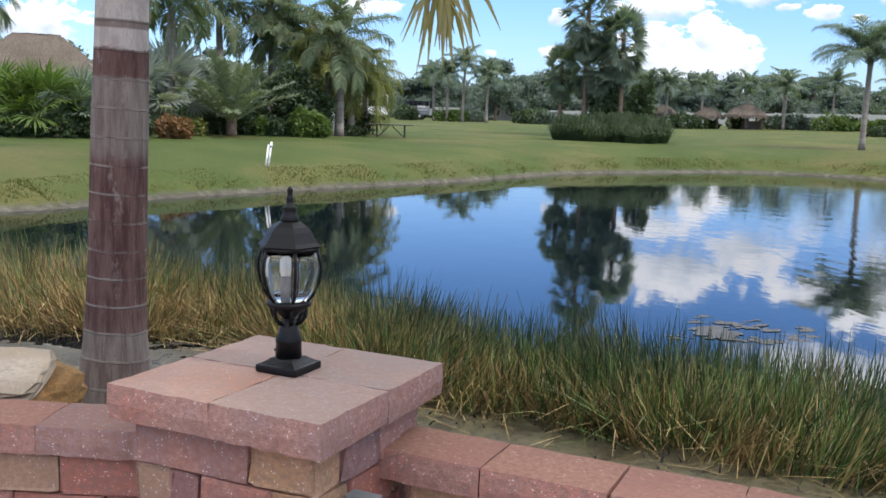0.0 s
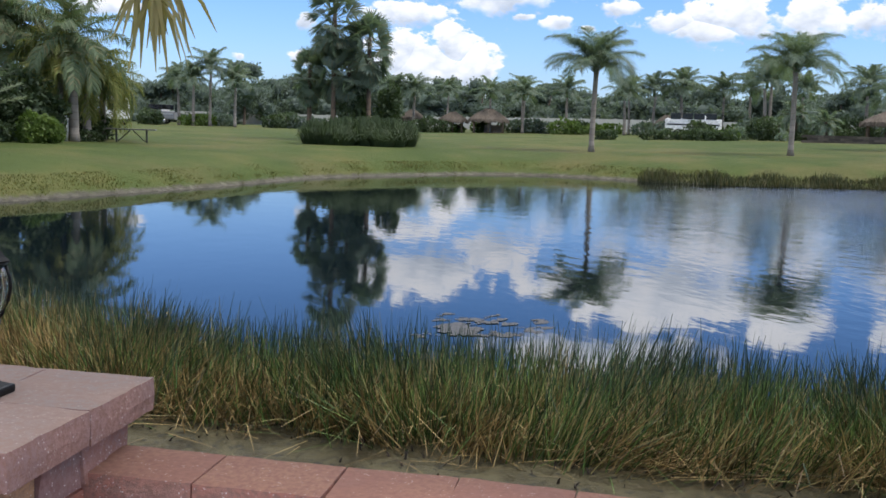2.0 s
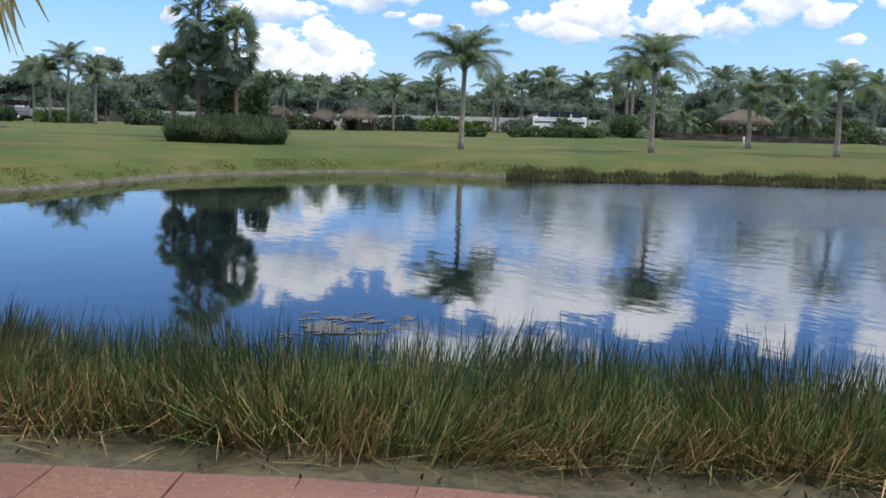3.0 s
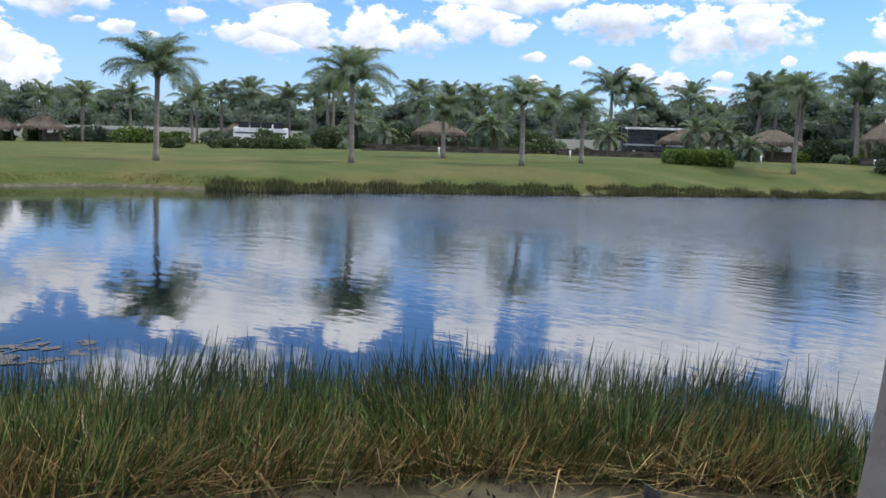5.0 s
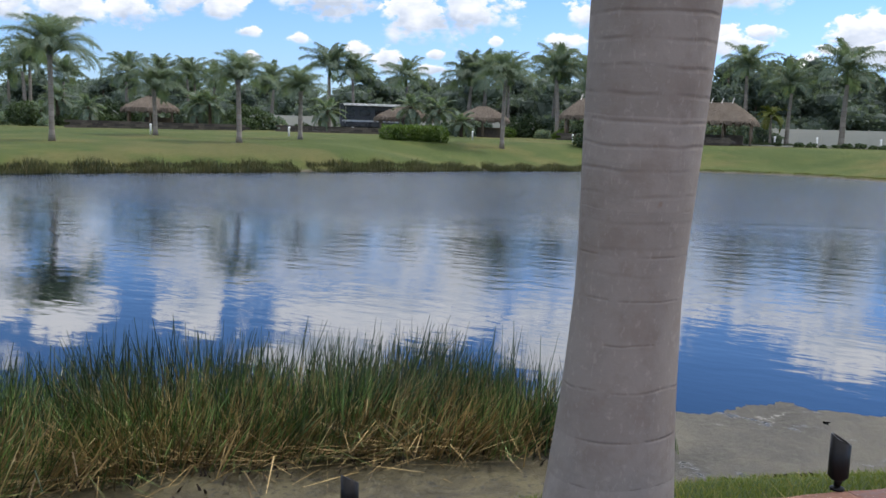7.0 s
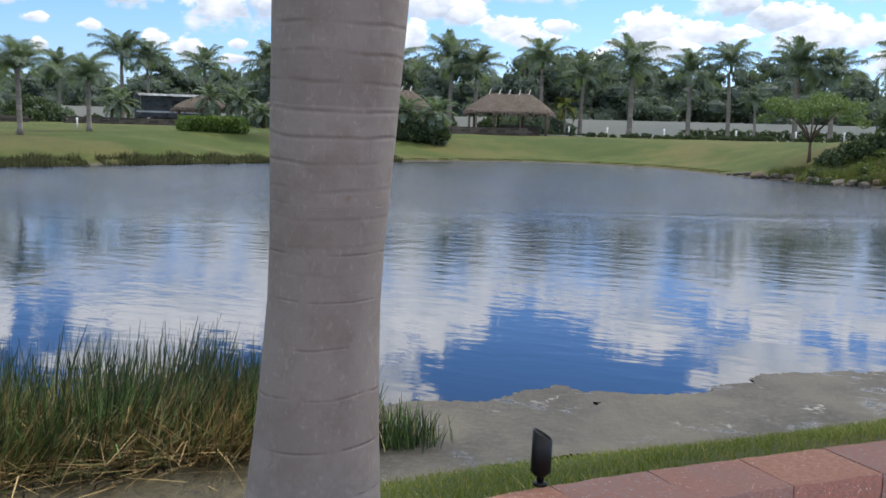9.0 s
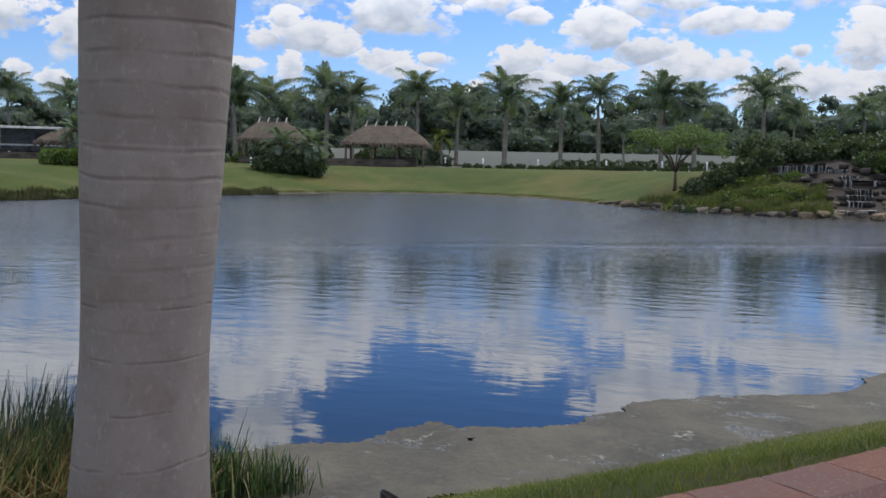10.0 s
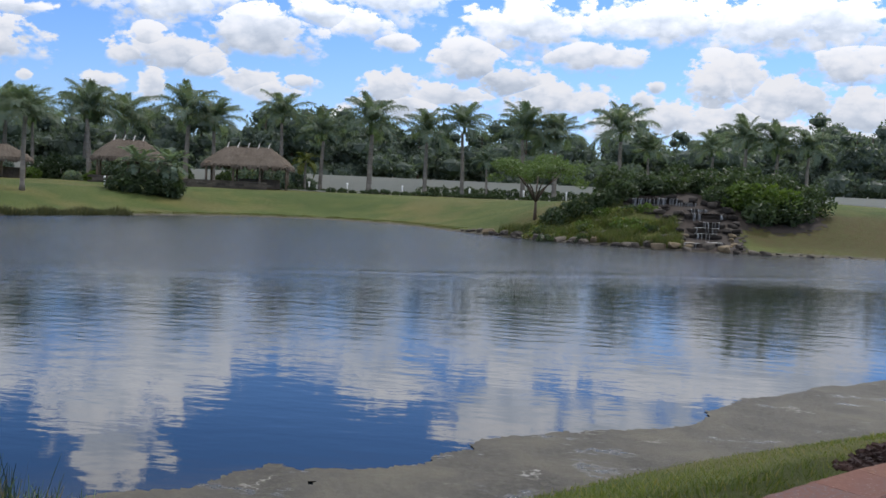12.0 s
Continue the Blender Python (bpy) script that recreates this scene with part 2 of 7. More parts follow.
def lawn_look(w, s, p):
    mow = w.noise(p, 0.35, 4)
    wide = w.noise(p, 0.06, 3)
    blade = w.noise(w.add("ShaderNodeVectorMath", {0: p, 1: (1, 1, 0.3)}, operation="MULTIPLY").outputs[0], 26, 5, 0.7)
    tuft = w.noise(p, 4.5, 5, 0.65)
    col = w.ramp(w.math("ADD", w.math("MULTIPLY", mow, 0.5), w.math("MULTIPLY", wide, 0.5)), [(0.36, (0.036, 0.06, 0.013)), (0.5, (0.06, 0.082, 0.02)), (0.62, (0.112, 0.106, 0.034))])
    col = w.mix(w.math("MULTIPLY", w.smooth(w.noise(p, 0.14, 5, 0.6), 0.5, 0.64), 0.6), col, (0.118, 0.1, 0.04))
    col = w.mix(w.math("MULTIPLY", w.smooth(tuft, 0.4, 0.7), 0.55), col, (0.05, 0.07, 0.017))
    col = w.mix(w.math("MULTIPLY", w.smooth(blade, 0.5, 0.75), 0.35), col, (0.15, 0.16, 0.05))
    away = w.add("ShaderNodeVectorMath", {0: w.add("ShaderNodeVectorMath", {0: p, 1: (0.24, 0.15, 0), 2: (-13.4, 2.1, 0)}, operation="MULTIPLY_ADD").outputs[0]}, operation="LENGTH").outputs[1]
    worn = w.smooth(w.math("ADD", away, w.math("MULTIPLY_ADD", w.noise(p, 0.5, 4), 1.1, -0.55)), 1.3, 0.7)
    col = w.mix(w.math("MULTIPLY", worn, 0.8), col, w.mix(w.smooth(tuft, 0.4, 0.62), (0.058, 0.04, 0.018), (0.06, 0.062, 0.02)))
    xyz = w.add("ShaderNodeSeparateXYZ", {0: p})
    ragged = w.math("ADD", xyz.outputs[2], w.math("MULTIPLY_ADD", tuft, 0.24, -0.12))
    mud = w.ramp(w.noise(p, 3.0, 6, 0.65), [(0.3, (0.045, 0.04, 0.03)), (0.55, (0.10, 0.092, 0.07)), (0.75, (0.17, 0.16, 0.125))])
    col = w.mix(w.smooth(ragged, 0.16, 0.05), col, mud)
    feed(w, s, Base_Color=col, Roughness=0.9, Specular_IOR_Level=0.15, Normal=bump(w, w.math("ADD", blade, tuft), 0.8, 0.05))


def water_look(w, s, p):
    """Calm water with a faint swell near the patio, wind-roughened beyond a line across the lake."""
    xyz = w.add("ShaderNodeSeparateXYZ", {0: p})
    reach = w.math("MULTIPLY_ADD", xyz.outputs[1], 0.58, xyz.outputs[0])
    reach = w.math("ADD", reach, w.math("MULTIPLY_ADD", w.noise(w.add("ShaderNodeVectorMath", {0: p, 1: (1.0, 0.35, 1)}, operation="MULTIPLY").outputs[0], 0.16, 3), 9.0, -4.5))
    side = w.math("MULTIPLY_ADD", xyz.outputs[1], -0.6, xyz.outputs[0])
    windy = w.math("MULTIPLY", w.smooth(reach, 24.0, 41.0), w.smooth(side, -5.0, 9.0))
    light_air = w.math("MULTIPLY", w.smooth(reach, 7.0, 25.0), w.smooth(side, -14.0, 4.0, 0.25, 1.0))
    crest = w.add("ShaderNodeVectorMath", {0: p, 1: (1.25, 0.6, 1)}, operation="MULTIPLY").outputs[0]
    swell = w.math("MULTIPLY", w.noise(crest, 1.1, 3, 0.5), w.smooth(light_air, 0.0, 1.0, 0.2, 0.3))
    middle = w.math("MULTIPLY", w.noise(crest, 2.3, 2, 0.5), w.math("MULTIPLY_ADD", windy, 1.2, w.math("MULTIPLY", light_air, 0.7)))
    chop = w.math("MULTIPLY", w.noise(crest, 5.2, 3, 0.6), w.math("ADD", w.smooth(light_air, 0.1, 1.0, 0.03, 0.28), w.math("MULTIPLY", windy, 3.4)))
    line = w.math("ABSOLUTE", w.math("SUBTRACT", reach, 31.6))
    wake = w.math("MULTIPLY", w.smooth(line, 1.0, 0.2), w.smooth(xyz.outputs[1], 14.0, 2.0))
    chop = w.math("ADD", chop, w.math("MULTIPLY", w.math("MULTIPLY", wake, w.noise(crest, 1.6, 3, 0.6)), 5.0))
    long_crest = w.add("ShaderNodeVectorMath", {0: p, 1: (1.0, 0.4, 1)}, operation="MULTIPLY").outputs[0]
    gusts = w.math("MULTIPLY", w.noise(long_crest, 0.8, 5, 0.7), w.math("MULTIPLY", windy, 10.0))
    height = w.math("ADD", w.math("ADD", swell, w.math("ADD", middle, gusts)), chop)
    feed(w, s, Base_Color=(0.003, 0.006, 0.009), Roughness=w.math("ADD", w.smooth(light_air, 0.3, 1.0, 0.03, 0.1), w.math("MULTIPLY", windy, 0.07)), IOR=1.38, Specular_IOR_Level=0.5, Normal=bump(w, height, 1.0, 0.014))


def scum_look(w, s, p):
    big = w.noise(p, 2.1, 6, 0.65, 0.8)
    fine = w.noise(p, 22, 6, 0.7)
    col = w.ramp(big, [(0.3, (0.03, 0.024, 0.011)), (0.5, (0.062, 0.052, 0.022)), (0.7, (0.105, 0.09, 0.04))])
    col = w.mix(w.smooth(w.noise(p, 6.5, 5, 0.7), 0.56, 0.66), col, (0.026, 0.026, 0.016))
    col = w.mix(w.smooth(w.noise(p, 17, 4, 0.65), 0.57, 0.64), col, (0.02, 0.018, 0.01))
    col = w.mix(w.math("MULTIPLY", w.smooth(fine, 0.56, 0.7), 0.6), col, (0.12, 0.11, 0.055))
    feed(w, s, Base_Color=col, Roughness=w.smooth(big, 0.3, 0.7, 0.35, 0.8), Normal=bump(w, w.math("ADD", fine, big), 0.8, 0.025))


def mat_look(w, s, p):
    """Grey-olive algae skin: fine mottling, thin wet slits, a few pale froth lines."""
    big = w.noise(p, 1.1, 6, 0.6, 0.5)
    fine = w.noise(p, 14, 6, 0.7)
    col = w.ramp(big, [(0.3, (0.034, 0.031, 0.025)), (0.5, (0.06, 0.055, 0.044)), (0.68, (0.095, 0.086, 0.062))])
    col = w.mix(w.math("MULTIPLY", w.smooth(fine, 0.48, 0.66), 0.7), col, (0.085, 0.085, 0.06))
    col = w.mix(w.smooth(w.noise(p, 26, 3, 0.6), 0.68, 0.73), col, (0.025, 0.022, 0.016))
    drawn = w.add("ShaderNodeVectorMath", {0: p, 1: (1.2, 0.7, 1)}, operation="MULTIPLY").outputs[0]
    froth = w.math("MULTIPLY", w.smooth(w.math("ABSOLUTE", w.math("SUBTRACT", w.noise(drawn, 0.8, 5, 0.6), 0.56)), 0.006, 0.001), w.smooth(w.noise(p, 1.9, 3), 0.54, 0.64))
    col = w.mix(w.math("MULTIPLY", froth, 0.5), col, (0.42, 0.41, 0.38))
    wet = w.smooth(w.noise(drawn, 1.7, 6, 0.7), 0.56, 0.66)
    feed(w, s, Base_Color=w.mix(w.math("MULTIPLY", wet, 0.6), col, (0.03, 0.035, 0.04)), Roughness=w.smooth(wet, 0, 1, 0.8, 0.22), Specular_IOR_Level=0.4, Normal=bump(w, w.math("ADD", fine, big), 0.8, 0.025))


def bark_look(ringed, light, dark, dirt, faint=False):
    def build(w, s, p):
        xyz = w.add("ShaderNodeSeparateXYZ", {0: p})
        wob = w.math("ADD", xyz.outputs[2], w.math("MULTIPLY", w.noise(p, 1.6 if faint else 3.0, 3), 0.09 if faint else 0.035))
        saw = w.math("FRACT", w.math("MULTIPLY", wob, ringed))
        ring = w.smooth(w.math("ABSOLUTE", w.math("SUBTRACT", saw, 0.5)), 0.45 if faint else 0.42, 0.5)
        grain = w.noise(w.add("ShaderNodeVectorMath", {0: p, 1: (26, 26, 3.0)}, operation="MULTIPLY").outputs[0], 1.0, 6, 0.65)
        cell = w.add("ShaderNodeTexWhiteNoise", {1: w.math("FLOOR", w.math("MULTIPLY", wob, ringed))}, noise_dimensions="1D").outputs[0]
        blotch = w.noise(p, 4.5, 6, 0.7)
        lichen = w.noise(p, 34, 5, 0.7)
        col = w.mix(w.math("ADD", w.math("MULTIPLY", blotch, 0.7), w.math("MULTIPLY", cell, 0.45)), light, dark)
        col = w.mix(w.math("MULTIPLY", w.smooth(w.noise(p, 17, 5, 0.7) if faint else grain, 0.5, 0.72), 0.35 if faint else 0.5), col, tuple(c * 0.72 for c in dark))
        col = w.mix(w.math("MULTIPLY", w.smooth(lichen, 0.56, 0.7), 0.3), col, tuple(min(1, c * 1.35) for c in light))
        if faint:
            # rings crowd towards the top and fade below; rusty scars
            upper = w.smooth(w.math("ADD", xyz.outputs[2], w.math("MULTIPLY", w.noise(p, 2.2, 2), 0.5)), 1.25, 1.75)
            close = w.math("FRACT", w.math("MULTIPLY_ADD", wob, 15.5, w.math("MULTIPLY", w.noise(p, 1.1, 2), 1.2)))
            fine_ring = w.math("MULTIPLY", w.smooth(w.math("ABSOLUTE", w.math("SUBTRACT", close, 0.5)), 0.36, 0.5), w.smooth(w.noise(p, 5.5, 4), 0.38, 0.62))
            ring = w.math("ADD", w.math("MULTIPLY", w.math("MULTIPLY", w.math("MULTIPLY", ring, w.smooth(cell, 0.25, 0.7)), w.smooth(w.noise(p, 9.0, 4), 0.44, 0.6)), w.math("SUBTRACT", 1.0, upper)), w.math("MULTIPLY", fine_ring, upper))
            col = w.mix(w.math("MULTIPLY", w.smooth(w.noise(p, 10.0, 5, 0.65), 0.46, 0.66), 0.42), col, (0.15, 0.12, 0.102))
            col = w.mix(w.math("MULTIPLY", w.smooth(w.noise(w.add("ShaderNodeVectorMath", {0: p, 1: (1, 1, 0.5)}, operation="MULTIPLY").outputs[0], 75.0, 3, 0.6), 0.6, 0.68), 0.18), col, (0.4, 0.365, 0.33))
            scar = w.math("MULTIPLY", w.smooth(w.noise(p, 7.5, 3, 0.5), 0.70, 0.76), 0.6)
            col = w.mix(scar, col, (0.16, 0.075, 0.04))
        col = w.mix(w.math("MULTIPLY", ring, 0.3 if faint else 0.75), col, dirt)
        h = w.math("SUBTRACT", w.math("MULTIPLY", lichen if faint else grain, 0.6), w.math("MULTIPLY", ring, 1.0))
        feed(w, s, Base_Color=col, Roughness=0.9, Specular_IOR_Level=0.2, Normal=bump(w, h, 0.3 if faint else 0.55, 0.008))
    return build


def banded_bark(w, s, p):
    """Old leaf-base rings: maroon bands with pale seams low down, a grey stretch, then pale wood with dark rings."""
    xyz = w.add("ShaderNodeSeparateXYZ", {0: p})
    arc = w.math("ADD", xyz.outputs[2], w.math("ADD", w.math("MULTIPLY_ADD", w.noise(p, 2.5, 3), 0.04, -0.02), w.math("MULTIPLY", xyz.outputs[0], 0.06)))
    ragged = w.math("ADD", arc, w.math("MULTIPLY_ADD", w.noise(p, 16, 4, 0.7), 0.05, -0.025))
    wob = w.math("MULTIPLY", arc, 8.3)
    cell = w.add("ShaderNodeTexWhiteNoise", {1: w.math("FLOOR", wob)}, noise_dimensions="1D").outputs[0]
    part_way = w.math("FRACT", wob)
    streak = w.noise(w.add("ShaderNodeVectorMath", {0: p, 1: (30, 30, 3.5)}, operation="MULTIPLY").outputs[0], 1.0, 6, 0.7)
    scab = w.noise(w.add("ShaderNodeVectorMath", {0: p, 1: (14, 14, 6)}, operation="MULTIPLY").outputs[0], 1.0, 6, 0.72)
    spots = w.noise(p, 60, 4, 0.7)
    maroon = w.mix(w.smooth(streak, 0.35, 0.65), (0.075, 0.036, 0.032), (0.15, 0.088, 0.074))
    grey = w.mix(w.smooth(streak, 0.35, 0.65), (0.14, 0.105, 0.09), (0.235, 0.19, 0.165))
    pale = w.mix(w.smooth(scab, 0.4, 0.62), (0.36, 0.305, 0.27), (0.49, 0.43, 0.385))
    lower = w.math("MULTIPLY", w.smooth(ragged, 0.3, 0.72), w.smooth(ragged, 1.41, 1.33))
    lower = w.math("MULTIPLY", lower, w.smooth(w.math("ADD", cell, w.math("MULTIPLY_ADD", scab, 0.9, -0.45)), 0.12, 0.3))
    col = w.mix(lower, grey, maroon)
    col = w.mix(w.smooth(ragged, 1.685, 1.71), col, maroon)
    col = w.mix(w.smooth(ragged, 1.805, 1.82), col, pale)
    col = w.mix(w.math("MULTIPLY", w.smooth(w.math("ABSOLUTE", w.math("SUBTRACT", arc, 1.915)), 0.022, 0.012), 0.85), col, (0.15, 0.11, 0.095))
    col = w.mix(w.math("MULTIPLY", w.smooth(scab, 0.56, 0.68), 0.55), col, (0.3, 0.245, 0.21))
    col = w.mix(w.math("MULTIPLY", w.smooth(spots, 0.6, 0.7), 0.4), col, (0.055, 0.042, 0.038))
    seam = w.math("MULTIPLY", w.smooth(w.math("ABSOLUTE", w.math("SUBTRACT", part_way, 0.5)), 0.44, 0.485), w.smooth(w.noise(p, 8, 4), 0.36, 0.55))
    col = w.mix(w.math("MULTIPLY", seam, w.smooth(arc, 1.9, 1.5, 0.15, 0.75)), col, (0.37, 0.32, 0.28))
    col = w.mix(w.math("MULTIPLY", w.smooth(part_way, 0.07, 0.0), 0.6), col, (0.05, 0.036, 0.032))
    feed(w, s, Base_Color=col, Roughness=0.92, Specular_IOR_Level=0.2, Normal=bump(w, w.math("ADD", w.math("ADD", streak, scab), w.math("MULTIPLY", seam, 0.6)), 0.7, 0.012))


def thatch_look(w, s, p):
    strand = w.noise(w.add("ShaderNodeVectorMath", {0: p, 1: (9, 9, 1.6)}, operation="MULTIPLY").outputs[0], 1.6, 6, 0.7)
    broad = w.noise(p, 0.8, 3)
    pick = w.add("ShaderNodeNewGeometry").outputs["Random Per Island"]
    col = w.ramp(w.math("ADD", w.math("MULTIPLY", strand, 0.6), w.math("ADD", w.math("MULTIPLY", broad, 0.25), w.math("MULTIPLY", pick, 0.2))),
                 [(0.3, (0.05, 0.04, 0.031)), (0.52, (0.11, 0.09, 0.071)), (0.72, (0.19, 0.16, 0.13))])
    feed(w, s, Base_Color=col, Roughness=0.95, Specular_IOR_Level=0.1, Normal=bump(w, strand, 0.9, 0.05))


def glass_look(w, s, p):
    feed(w, s, Base_Color=(0.9, 0.93, 0.92), Roughness=0.06, IOR=1.45, Transmission_Weight=1.0)


def fall_look(w, s, p):
    streak = w.noise(w.add("ShaderNodeVectorMath", {0: p, 1: (9, 9, 0.8)}, operation="MULTIPLY").outputs[0], 1.0, 4)
    feed(w, s, Base_Color=w.mix(w.smooth(streak, 0.5, 0.68), (0.1, 0.102, 0.1), (0.5, 0.52, 0.54)), Roughness=0.3, Normal=bump(w, streak, 0.5, 0.03))


def mulch_look(w, s, p):
    chip = w.add("ShaderNodeTexVoronoi", {"Vector": p, "Scale": 34.0}).outputs[1]
    hue = w.add("ShaderNodeSeparateColor", {0: chip}).outputs[0]
    feed(w, s, Base_Color=w.ramp(hue, [(0.0, (0.06, 0.03, 0.02)), (0.5, (0.16, 0.075, 0.05)), (1.0, (0.3, 0.17, 0.11))]), Roughness=0.9, Normal=bump(w, hue, 0.8, 0.02))


